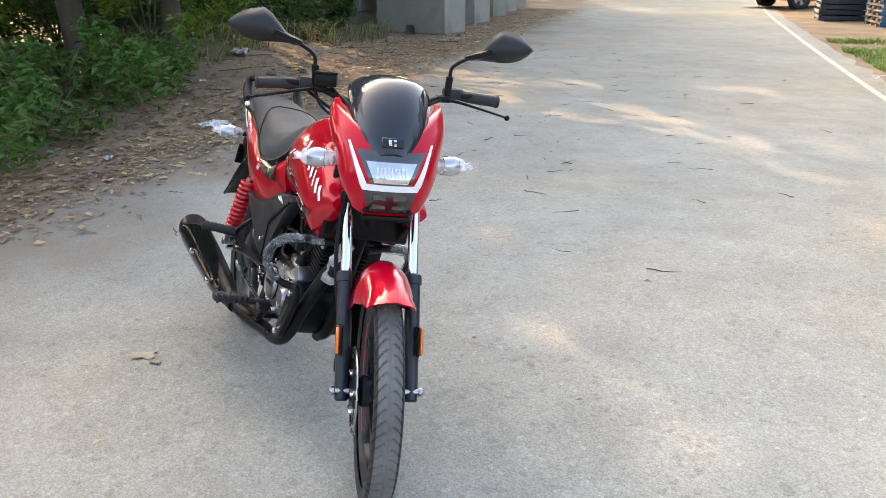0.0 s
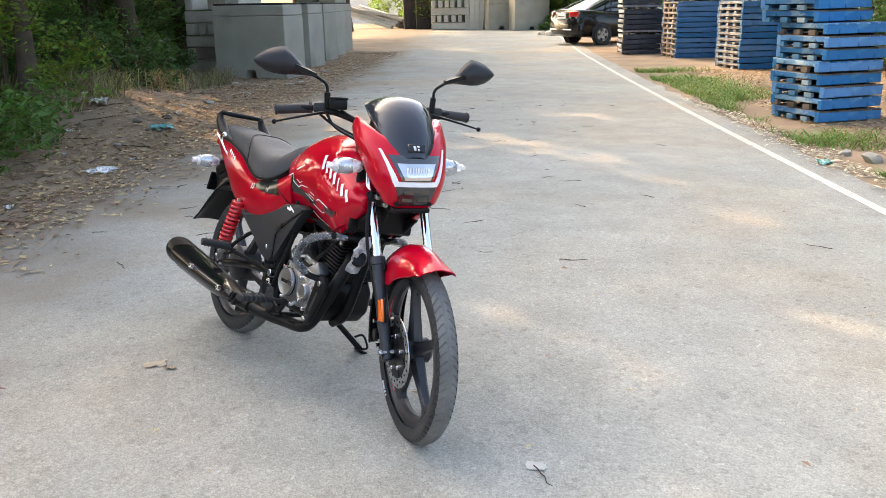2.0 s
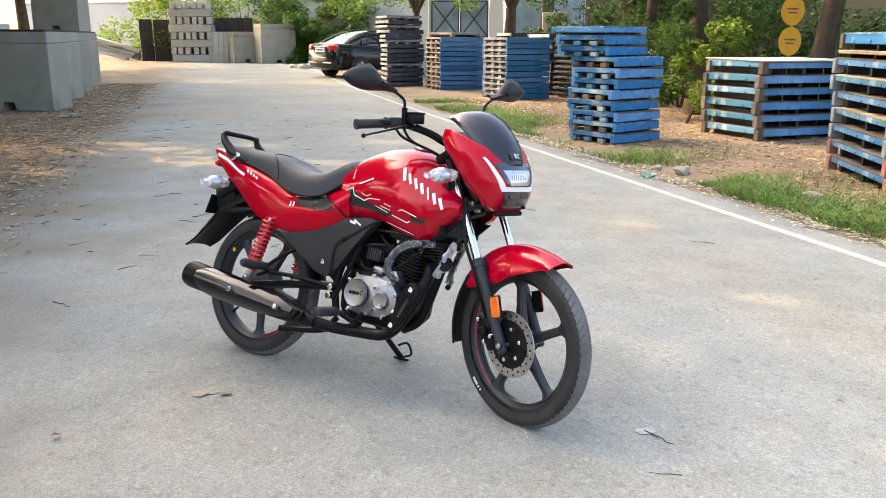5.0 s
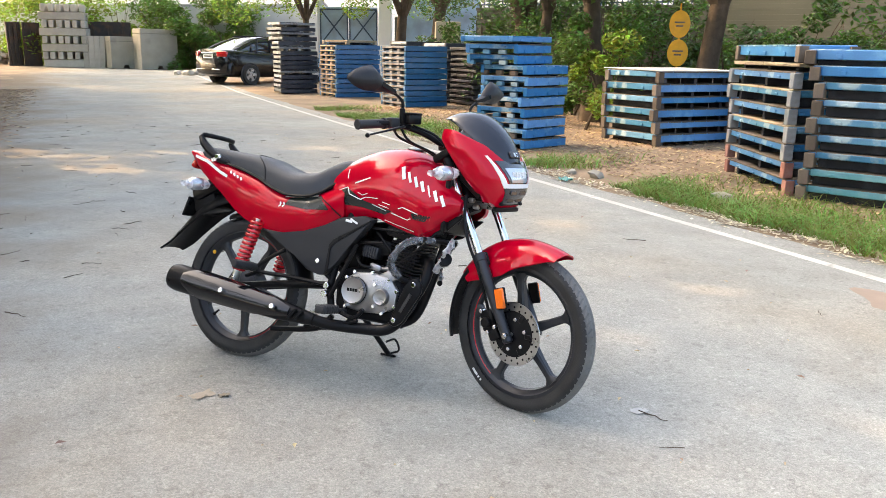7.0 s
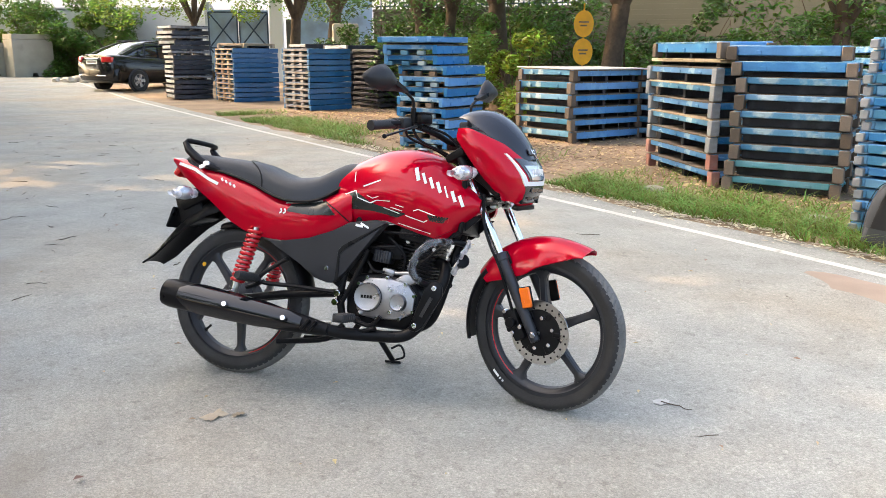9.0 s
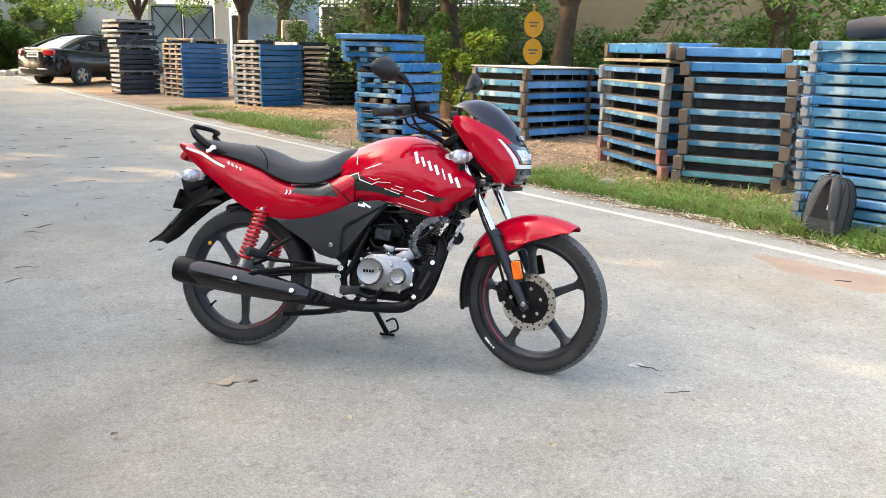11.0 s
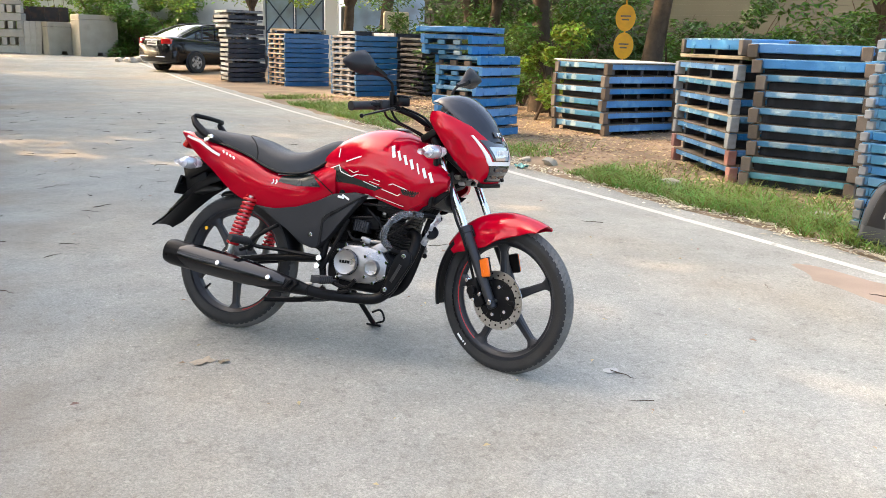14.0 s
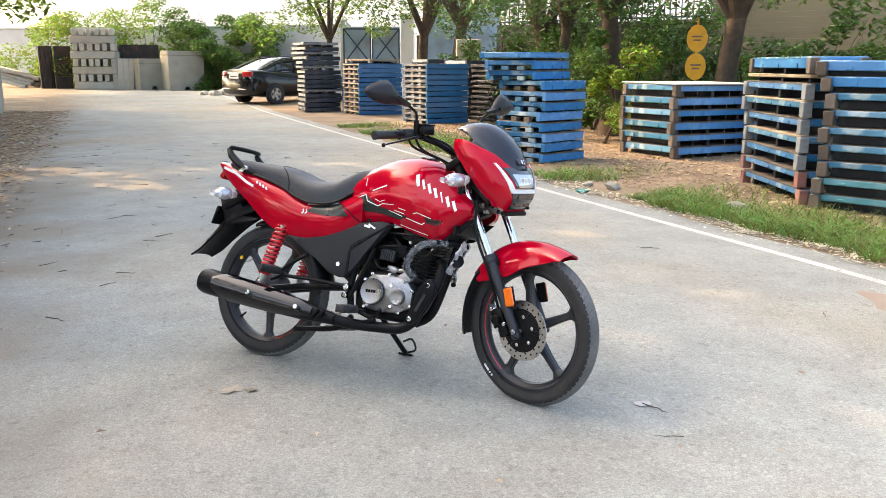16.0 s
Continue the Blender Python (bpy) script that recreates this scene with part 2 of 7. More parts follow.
PAL_GREEN = mat("pallet_sea_green", (0.06, 0.26, 0.31), 0.6, 0, 0.2, 3, 70, 0.2, stain=(0.14, 0.3, 0.36), stain_scale=5, per_object=0.15)
BARK = mat("bark", (0.09, 0.068, 0.05), 0.95, 0, 0.35, 6, 35, 1.0, spec=0.2)
WALLGREY = mat("grey_sheet_wall", (0.42, 0.45, 0.47), 0.7, 0, 0.08, 0.6, 30, 0.1, stain=(0.33, 0.35, 0.36), stain_scale=0.5)
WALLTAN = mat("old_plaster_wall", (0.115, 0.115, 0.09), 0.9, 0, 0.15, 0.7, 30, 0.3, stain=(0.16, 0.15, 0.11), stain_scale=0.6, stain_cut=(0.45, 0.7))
WALLWHITE = mat("white_building", (0.75, 0.75, 0.73), 0.8, 0, 0.05, 0.4, 20, 0.1)
GATEBLUE = mat("gate_blue_sheet", (0.3, 0.42, 0.56), 0.6, 0.1, 0.1, 0.8, 40, 0.1, stain=(0.2, 0.25, 0.3), stain_scale=1.2)
BRACE = mat("dark_blue_steel", (0.04, 0.07, 0.12), 0.5, 0.2, 0.2, 4, 60, 0.1)
CARPAINT = mat("car_black_paint", (0.005, 0.0045, 0.005), 0.2, 0.0, 0.1, 2, 100, 0.0, coat=0.4, rvar=0.03, spec=0.3)
GLASS = mat("car_glass", (0.02, 0.024, 0.028), 0.04, 0, 0.1, 2, 50, 0.0, coat=1.0, rvar=0.01, spec=0.8)
BAGCLOTH = mat("charcoal_nylon", (0.042, 0.045, 0.05), 0.75, 0, 0.2, 10, 300, 0.4)
LEAF = leaf_mat("green_leaf", (0.07, 0.145, 0.026))
# brighter, yellower copy of the leaf: sunlight on foliage put into its colour
LEAF_SUNLIT = leaf_mat("sunlit_leaf", (0.14, 0.22, 0.03), 0.15, 0.55)
LEAF_DARK = leaf_mat("dark_leaf", (0.048, 0.105, 0.025), 0.1, 0.35)
GRASS = leaf_mat("grass_blade", (0.16, 0.25, 0.052), 0.25, 0.3)
STALK = leaf_mat("dry_stalk", (0.24, 0.22, 0.1), 0.3, 0.25)
STRAW = leaf_mat("pale_straw", (0.46, 0.42, 0.31), 0.1, 0.2)
DRY = leaf_mat("dry_leaf", (0.34, 0.235, 0.135), 0.12, 0.15)
LITTER = mat("white_litter", (0.46, 0.45, 0.42), 0.7, 0, 0.12, 20, 80, 0.2)
TEAL = mat("teal_plastic_bag", (0.08, 0.3, 0.28), 0.4, 0, 0.2, 14, 90, 0.3)


# ---- mesh helpers ----
def finish(name, bm, material, parent=None, label="", m=None, angle=38, smooth=True):
    if m is not None:
        bm.transform(m)
    bmesh.ops.recalc_face_normals(bm, faces=bm.faces)
    me = bpy.data.meshes.new(name)
    bm.to_mesh(me)
    bm.free()
    if smooth:
        me.shade_smooth()
        me.set_sharp_from_angle(angle=radians(angle))
    me.materials.append(material)
    ob = new(name, me)
    if parent:
        ob.parent = parent
    if label:
        ob["label"] = label
    return ob


def part(name, bm, material, parent, label="", m=None, angle=38):
    return finish(name, bm, material, parent, label, m, angle)


def thing(name, m, label, category, group="", kind=""):
    ob = new(name)
    ob.empty_display_size = 0.1
    ob.matrix_world = m
    return tagged(ob, label, category, group, kind)


def B():
    return bmesh.new()


def box(bm, size, at=(0, 0, 0), rot=(0, 0, 0), bevel=0.0, seg=1, taper=1.0):
    v = bmesh.ops.create_cube(bm, size=1)["verts"]
    m = pose(*at, *rot) @ Matrix.Diagonal((*size, 1))
    for p in v:
        if p.co.z > 0:
            p.co.x *= taper
            p.co.y *= taper
    bmesh.ops.transform(bm, matrix=m, verts=v)
    if bevel:
        e = {e for p in v for e in p.link_edges}
        bmesh.ops.bevel(bm, geom=list(e), offset=bevel, segments=seg, affect="EDGES", profile=0.5)
    return bm


def smooth_path(pts, n=6):
    """Points along a Catmull-Rom curve through pts."""
    p = [Vector(q) for q in pts]
    p = [2 * p[0] - p[1], *p, 2 * p[-1] - p[-2]]
    out = []
    for i in range(1, len(p) - 2):
        for k in range(n):
            t = k / n
            a, b, c, d = p[i - 1:i + 3]
            out.append(0.5 * (2 * b + (c - a) * t + (2 * a - 5 * b + 4 * c - d) * t * t + (3 * b - a - 3 * c + d) * t ** 3))
    return out + [p[-2]]


def rings(bm, loops, close=True, cap=True):
    """Joins rings of points into a skin."""
    vs = [[bm.verts.new(q) for q in loop] for loop in loops]
    n = len(vs[0])
    for a, b in zip(vs, vs[1:]):
        for i in range(n if close else n - 1):
            j = (i + 1) % n
            bm.faces.new((a[i], a[j], b[j], b[i]))
    if cap:
        bm.faces.new(vs[0])
        bm.faces.new(vs[-1])
    return bm


def tube(bm, pts, r, seg=10, flat=1.0):
    """A round bar along pts; r is one radius or one a point."""
    pts = [Vector(p) for p in pts]
    rr = list(r) if isinstance(r, (list, tuple)) else [r] * len(pts)
    if len(rr) != len(pts):
        rr = [float(v) for v in np.interp(np.linspace(0, 1, len(pts)), np.linspace(0, 1, len(rr)), rr)]
    up, loops = None, []
    for i, p in enumerate(pts):
        d = (pts[min(i + 1, len(pts) - 1)] - pts[max(i - 1, 0)]).normalized()
        if up is None:
            up = Vector((0, 0, 1)) if abs(d.z) < 0.9 else Vector((0, 1, 0))
        side = d.cross(up).normalized()
        up = side.cross(d).normalized()
        loops.append([p + rr[i] * (math.cos(a) * side + flat * math.sin(a) * up) for a in (2 * math.pi * k / seg for k in range(seg))])
    return rings(bm, loops)


def lathe(bm, prof, m=None, seg=36):
    """Turns (radius, height) pairs round z."""
    loops = [[Vector((r * math.cos(a), r * math.sin(a), h)) for a in (2 * math.pi * k / seg for k in range(seg))] for r, h in prof]
    if m is not None:
        loops = [[m @ p for p in loop] for loop in loops]
    return rings(bm, loops, cap=prof[0] != prof[-1])


def along(a, b):
    """A pose whose z runs from a to b."""
    d = Vector(b) - Vector(a)
    return Matrix.Translation(a) @ d.to_track_quat("Z", "Y").to_matrix().to_4x4()


def rod(bm, a, b, r, seg=12, r2=None):
    h = (Vector(b) - Vector(a)).length
    r2 = r if r2 is None else r2
    c = min(r, r2) * 0.15
    return lathe(bm, [(r - c, 0), (r, c), (r2, h - c), (r2 - c, h)], along(a, b), seg)


def prism(bm, outline, y0, y1, bevel=0.0, seg=2):
    """A slab of an outline in x, z between two y."""
    a, b = [bm.verts.new((x, y0, z)) for x, z in outline], [bm.verts.new((x, y1, z)) for x, z in outline]
    n = len(outline)
    f = [bm.faces.new(a), bm.faces.new(b)] + [bm.faces.new((a[i], a[(i + 1) % n], b[(i + 1) % n], b[i])) for i in range(n)]
    if bevel:
        e = {e for p in a + b for e in p.link_edges}
        bmesh.ops.bevel(bm, geom=list(e), offset=bevel, segments=seg, affect="EDGES", profile=0.5)
    return bm


def interp(x, xs, ys):
    """Smooth table look-up (monotone cubic)."""
    xs, ys = np.asarray(xs, float), np.asarray(ys, float)
    x = min(max(x, xs[0]), xs[-1])
    i = min(max(int(np.searchsorted(xs, x)) - 1, 0), len(xs) - 2)
    h = xs[i + 1] - xs[i]
    s = np.diff(ys) / np.diff(xs)

    def slope(k):
        if k == 0 or k == len(xs) - 1:
            return s[min(k, len(s) - 1)]
        return 0.0 if s[k - 1] * s[k] <= 0 else 2 * s[k - 1] * s[k] / (s[k - 1] + s[k])
    t = (x - xs[i]) / h
    return float((2 * t ** 3 - 3 * t * t + 1) * ys[i] + (t ** 3 - 2 * t * t + t) * h * slope(i) + (3 * t * t - 2 * t ** 3) * ys[i + 1] + (t ** 3 - t * t) * h * slope(i + 1))


rng = random.Random(7)


# ---- ground and road ----
RD = Vector((-0.746, 0.666, 0))      # along the road
RN = Vector((0.666, 0.746, 0))       # across it, towards the pallets


def road_pt(s, n, z=0.0):
    return RD * s + RN * n + Vector((0, 0, z))


def line_n(s):
    """The painted line's distance across, along the road."""
    return interp(s, [-12, -3, 0, 3, 9, 14, 30, 120], [3.0, 3.74, 3.77, 3.71, 3.6, 3.56, 3.6, 6.0])


def left_edge(s):
    return -2.15 - 0.02 * max(0, s - 10) - 0.1 * math.sin(s * 0.9)


def rise(s):
    """The ground climbs a little towards the road's end."""
    return min(0.13, 0.016 * max(0.0, s - 20.5)) + 0.0011 * max(0.0, min(s, 42) - 30) ** 2


def ground_z(x, y):
    p = Vector((x, y, 0))
    s, n = p.dot(RD), p.dot(RN)
    z = -0.004 + rise(s)
    wob = noise.noise((x * 0.7, y * 0.7, 0)) * 0.5 + noise.noise((x * 2.3, y * 2.3, 3)) * 0.2
    if n < -2.3:
        d = -2.3 - n
        z += min(d, 2.5) * 0.10 * (1 + wob) * interp(s, [7, 10, 11], [1, 0.12, 0.1]) + 0.05 * wob * min(1, d)
        z += 0.22 * math.exp(-((s - 8) / 2.4) ** 2 - ((n + 4.2) / 1.1) ** 2)
    elif n > 4.3:
        z += min(1, (n - 4.3) * 1.2) * (0.03 + 0.04 * wob)
    return z


def sheet(name, xs, ys, zf, material, label, kind="structure"):
    bm = B()
    grid = [[bm.verts.new((x, y, zf(x, y))) for y in ys] for x in xs]
    for a, b in zip(grid, grid[1:]):
        for j in range(len(ys) - 1):
            bm.faces.new((a[j], a[j + 1], b[j + 1], b[j]))
    ob = finish(name, bm, material, angle=80)
    return tagged(ob, label, "ground", kind=kind)


spread = [math.sinh(v * 0.06) * 0.9 for v in range(-110, 111)]
sheet("ground", [-5 + v * 1.25 for v in spread], [4 + v * 1.25 for v in spread], ground_z, DIRT, "brown earth with dry leaves beside the road")

bm = B()
prev = None
for k in range(-60, 400):
    s = k * 0.25 if k < 200 else 50 + (k - 200) * 0.6
    a = left_edge(s) + 0.45 * noise.noise((s * 0.7, 0, 0)) + 0.25 * noise.noise((s * 2.1, 0, 0)) + 0.12 * noise.noise((s * 6, 0, 1))
    b = line_n(s) + 0.36 + 0.1 * noise.noise((s * 1.7, 5, 0)) + 0.04 * noise.noise((s * 6, 5, 0))
    row = [bm.verts.new(road_pt(s, a + (b - a) * f, (0.003 if 0 < f < 1 else -0.012) + rise(s))) for f in (0, 0.012, 0.1, 0.25, 0.5, 0.75, 0.9, 0.992, 1)]
    if prev:
        for i in range(8):
            bm.faces.new((prev[i], prev[i + 1], row[i + 1], row[i]))
    prev = row
tagged(finish("road", bm, ASPHALT, angle=80), "worn grey asphalt road with dusty edges", "road", kind="structure")

bm = B()
prev = None
for k in range(-40, 130):
    s = k * 0.25
    c = line_n(s)
    w = 0.04 + 0.008 * noise.noise((s * 3, 1, 1))
    row = [bm.verts.new(road_pt(s, c + q, h + rise(s))) for q, h in ((-w, 0.0045), (0, 0.0075), (w, 0.0045))]
    if prev:
        for i in range(2):
            bm.faces.new((prev[i], prev[i + 1], row[i + 1], row[i]))
    prev = row
tagged(finish("road_line", bm, LINE, angle=80), "white painted edge line on the asphalt", "road line", kind="structure")


# ---- far walls and buildings ----
def wall(name, a, b, height, thick, material, label, kind="structure", cat="wall", z0=0.0, coping=True):
    a, b = Vector(a), Vector(b)
    d = b - a
    bm = B()
    box(bm, (d.length, thick, height), (d.length / 2, 0, height / 2), bevel=0.01)
    if coping:
        box(bm, (d.length, thick + 0.08, 0.08), (d.length / 2, 0, height + 0.042), bevel=0.01)
    m = Matrix.Translation((a.x, a.y, z0)) @ pose(0, 0, 0, 0, 0, math.degrees(math.atan2(d.y, d.x)))
    ob = finish(name, bm, material)
    ob.matrix_world = m
    return tagged(ob, label, cat, kind=kind)


wall("wall_far", (-44, 26, 0), (-19.3, 30.6, 0), 3.0, 0.2, WALLGREY, "long pale grey sheet-clad boundary wall")
wall("wall_shed", (-12.95, 26.35, 0), (-10.4, 27.5, 0), 3.6, 0.2, GATEBLUE, "pale blue painted wall beside the gate")
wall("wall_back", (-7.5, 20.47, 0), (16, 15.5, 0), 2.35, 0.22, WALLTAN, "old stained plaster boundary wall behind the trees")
wall("wall_mid", (-19.2, 30.6, 0), (-15.95, 25.1, 0), 2.9, 0.2, WALLGREY, "short return of the grey boundary wall")
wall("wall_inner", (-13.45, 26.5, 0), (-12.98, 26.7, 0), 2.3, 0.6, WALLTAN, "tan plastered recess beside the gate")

bm = B()
for k in range(30):
    box(bm, (15.4, 0.05, 0.118), (7.7, -0.012 * (k % 2), 0.06 + 0.12 * k), (6, 0, 0))
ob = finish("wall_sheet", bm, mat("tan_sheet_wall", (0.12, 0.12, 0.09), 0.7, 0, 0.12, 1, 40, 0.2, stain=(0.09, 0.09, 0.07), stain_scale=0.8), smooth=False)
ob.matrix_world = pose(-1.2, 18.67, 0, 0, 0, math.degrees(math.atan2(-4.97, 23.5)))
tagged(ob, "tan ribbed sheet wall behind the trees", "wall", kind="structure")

# steel fence on the back wall
fence = thing("steel_fence", pose(-7.5, 20.47, 2.43, 0, 0, math.degrees(math.atan2(-4.97, 23.5))), "thin steel picket fence along the wall top", "fence")
bm = B()
for z in (0.08, 0.55):
    box(bm, (23.9, 0.04, 0.04), (11.95, 0, z))
part("rail", bm, BRACE, fence)
picket = None
for k in range(154):
    if picket is None:
        bm = B()
        box(bm, (0.03, 0.03, 0.7), (0, 0, 0.35), taper=0.5)
        picket = part("picket", bm, BRACE, fence)
        pk = picket
    else:
        pk = new("picket", picket.data)
        pk.parent = fence
    pk.location = (0.2 + k * 0.153, 0, 0)

# white building beyond
bld = thing("white_building", pose(-34, 44, 0, 0, 0, 12), "long white industrial building beyond the wall", "building")
bm = B()
box(bm, (60, 12, 7.5), (14, 6, 3.75), bevel=0.05)
part("wall", bm, WALLWHITE, bld)
bm = B()
box(bm, (61, 13, 0.3), (14, 6, 7.66), bevel=0.05)
part("roof", bm, WALLGREY, bld)

# blue sheet gate
g0, g1 = Vector((-15.85, 24.95, 0)), Vector((-13.85, 25.86, 0))
gate = thing("sheet_metal_gate", Matrix.Translation(g0) @ pose(0, 0, 0, 0, 0, math.degrees(math.atan2(0.91, 2.0))), "pale blue sheet-metal gate with dark crossed braces, closed", "gate")
gw = (g1 - g0).length
for k in range(2):
    bm = B()
    box(bm, (gw / 2 - 0.02, 0.03, 2.7), (gw * (0.25 + 0.5 * k), 0, 1.36), bevel=0.004)
    leaf = part("gate_leaf", bm, GATEBLUE, gate)
    x0, x1 = gw * 0.5 * k + 0.04, gw * 0.5 * (k + 1) - 0.04
    bm = B()
    for za, zb in ((0.1, 1.35), (1.35, 2.62)):
        for p, q in (((x0, za), (x1, zb)), ((x1, za), (x0, zb)), ((x0, za), (x1, za)), ((x0, za), (x0, zb)), ((x1, za), (x1, zb)), ((x0, zb), (x1, zb))):
            d = Vector((q[0] - p[0], 0, q[1] - p[1]))
            box(bm, (d.length, 0.03, 0.05), ((p[0] + q[0]) / 2, -0.032, (p[1] + q[1]) / 2), (0, -math.degrees(math.atan2(d.z, d.x)), 0))
    part("brace", bm, BRACE, leaf)
pil = B()
box(pil, (0.5, 0.4, 3.1), (0, 0, 1.55), bevel=0.015)
box(pil, (0.6, 0.5, 0.12), (0, 0, 3.16), bevel=0.015)
ob = finish("gate_pillar", pil, WALLWHITE)
ob.matrix_world = pose(-13.62, 26.02, 0, 0, 0, 24)
tagged(ob, "white plastered gate pillar with a cap", "pillar")


# ---- pallets ----
def pallet(paint, block, w, d, h, label, slab=0.5, ends=True, deckwood=None, slab_y=None, rail=None, post=0.09, pins=False, stubs=None):
    """One pallet w by d, h high: painted deck frame, thin boards, runners and end blocks. Its origin is at the middle of its foot."""
    p = thing("pallet", Matrix(), label, "pallet", "stacked pallets in the yard")
    t = h * slab
    rnd_p = random.Random(int(w * 1000 + d * 100 + h * 7919))
    for sx in (-1, 1):
        bm = B()
        box(bm, (0.07, d - 0.002, t), (sx * (w / 2 - 0.035), 0, h - t / 2 - 0.006), (rnd_p.uniform(-0.5, 0.5), 0, 0), 0.006)
        for k in (-0.28, 0.02, 0.3):
            box(bm, (0.016, 0.06, t * 0.35), (sx * (w / 2 + 0.002), k * d, h - t * 0.82), bevel=0.003)
        part("side_rail", bm, paint, p)
    ty = h * (slab_y or slab)
    for sy in (-1, 1):
        bm = B()
        box(bm, (w - 0.142, 0.07, ty), (0, sy * (d / 2 - 0.037), h - ty / 2 - 0.006), (0, rnd_p.uniform(-0.5, 0.5), 0), 0.006)
        for k in (-0.25, 0.25):
            box(bm, (0.05, 0.016, ty * 0.4), (k * w, sy * (d / 2 + 0.002), h - ty * 0.75), bevel=0.003)
        part("rail", bm, rail or paint, p)
    n = 6
    bm = B()
    box(bm, (w + 0.01, d / n - 0.012, 0.016), (0, 0, h - 0.011), bevel=0.003)
    first = part("deck_board", bm, deckwood or paint, p)
    for k in range(n):
        o = first if k == 0 else new("deck_board", first.data)
        o.parent = p
        o.location = (0, -d / 2 + d * (k + 0.5) / n, 0)
    # runners coloured black on all pallets: the gaps' shade is put into them
    for k in (-1, 0, 1):
        bm = B()
        box(bm, (w - 0.12, 0.06, h - t - 0.012), (0, k * (d / 2 - 0.16), (h - t - 0.012) / 2), bevel=0.004)
        part("runner", bm, PAL_DARK, p)
    if pins:
        for k in (-0.22, 0.2):
            bm = B()
            rod(bm, (w / 2 - 0.03, k * d, 0.004), (w / 2 - 0.03, k * d, h - t), 0.005, 6)
            part("steel_pin", bm, GREYPOST, p)
    if stubs:
        for k in (-0.42, -0.1, 0.2):
            bm = B()
            box(bm, (0.11, 0.05, h - ty - 0.02), (k * w, -(d / 2 - 0.03), (h - ty - 0.02) / 2), bevel=0.004)
            part("spacer", bm, stubs, p)
    if ends:
        for sx in (-1, 1):
            for sy in (-1, 1):
                bm = B()
                box(bm, (post, 0.09, h - 0.02), (sx * (w / 2 - 0.02), sy * (d / 2 - 0.02), h / 2 - 0.003), bevel=0.006)
                part("end_block", bm, block, p)
    return p


def stack(kinds, x, y, turn, count, h, z0=0.0, jit=0.02, twist=1.2, lean=(0, 0)):
    """Pallets one on another; kinds gives the pallet to copy for each layer."""
    for k in range(count):
        src = kinds[k % len(kinds)] if callable(kinds) is False else kinds(k)
        copy_thing(src, pose(x + rng.uniform(-jit, jit) + lean[0] * k, y + rng.uniform(-jit, jit) + lean[1] * k, z0 + k * h, 0, 0, turn + rng.uniform(-twist, twist)))


def gone(ob):
    for o in (*ob.children_recursive, ob):
        bpy.data.objects.remove(o)


L_BLUE = "blue painted pallet with chipped edges, in a stack"
L_WOOD = "blue pallet with grey wooden end blocks, in a stack"
L_DEEP = "deep blue steel-edged pallet, in a tall stack"
L_DARK = "black painted pallet, in a stack"

# F: two stacks by the verge, one long-sided with grey posts, one with wooden blocks
H = 0.163
L_LONG = "long narrow blue pallet with grey painted posts, in a stack"
pf = [pallet(PAL_BLUE, GREYPOST, 0.42, 1.56, H, L_LONG, 0.42, True, WOOD), pallet(PAL_PALE, GREYPOST, 0.42, 1.56, H, L_LONG, 0.4, True, PALEWOOD), pallet(PAL_BLUE, REDPOST, 0.42, 1.56, H, "long narrow blue pallet with faded red posts, in a stack", 0.4, True, WOOD)]
STACK_F1 = (1.71, 6.40, 26)
stack(lambda k: pf[2] if k < 2 else pf[k % 2], *STACK_F1, 7, H, 0.02, 0.02, 1.0, (-0.008, 0.0))
H2 = 0.152
pf2 = [pallet(PAL_PALE, WOOD, 0.98, 0.52, H2, L_WOOD, 0.4, True, WOOD), pallet(PAL_BLUE, WOOD, 0.98, 0.52, H2, L_WOOD, 0.36, True, WOOD, rail=PAL_PALE), pallet(PAL_GREEN, WOOD, 0.98, 0.52, H2, "sea-green pallet with wooden end blocks, in a stack", 0.4, True, WOOD)]
STACK_F2 = (2.53, 5.54, -15)
stack(lambda k: pf2[(2, 2, 1, 0, 0, 1, 0)[k]], *STACK_F2, 7, H2, 0.02, 0.018, 1.2, (0.006, 0.0))
pt = pallet(PAL_BRIGHT, WOOD, 0.5, 1.62, 0.165, "bright blue topmost pallet with wooden blocks, skewed", 0.62, True, PAL_PALE)
pk = pallet(PALEWOOD, WOOD, 0.46, 1.58, 0.075, "thin pale wooden pallet under the top one", 0.4, False, PALEWOOD)
copy_thing(pk, pose(1.70, 6.40, 0.02 + 7 * H, 0, 0, 27))
copy_thing(pt, pose(1.74, 6.36, 0.02 + 7 * H + 0.075, 0, 0, 25))
pt2 = pallet(PAL_BRIGHT, WOOD, 1.0, 0.5, 0.14, "bright blue topmost pallet with wooden blocks, skewed", 0.62, True, PAL_PALE)
copy_thing(pt2, pose(2.52, 5.56, 0.02 + 7 * H2, 0, 0, -13))
copy_thing(pt2, pose(2.46, 5.6, 0.16 + 7 * H2, 0, 0, -10))
# D: blue pallets, skewed
H = 0.136
pd = [pallet(PAL_BRIGHT, WOOD, 0.84, 0.84, H, L_BLUE, 0.84, False, WOOD, 0.45, PAL_BLUE, stubs=PAL_PALE), pallet(PAL_BRIGHT, WOOD, 0.84, 0.84, H, L_BLUE, 0.8, False, PAL_BLUE, 0.4, PAL_PALE, stubs=WOOD)]
stack([pd[0], pd[1], pd[0]], -1.70, 8.21, -22, 8, H, 0.02, 0.03, 3)
stack([pd[0]], -1.93, 8.22, -14, 2, H, 0.02 + 8 * H, 0.02, 3)
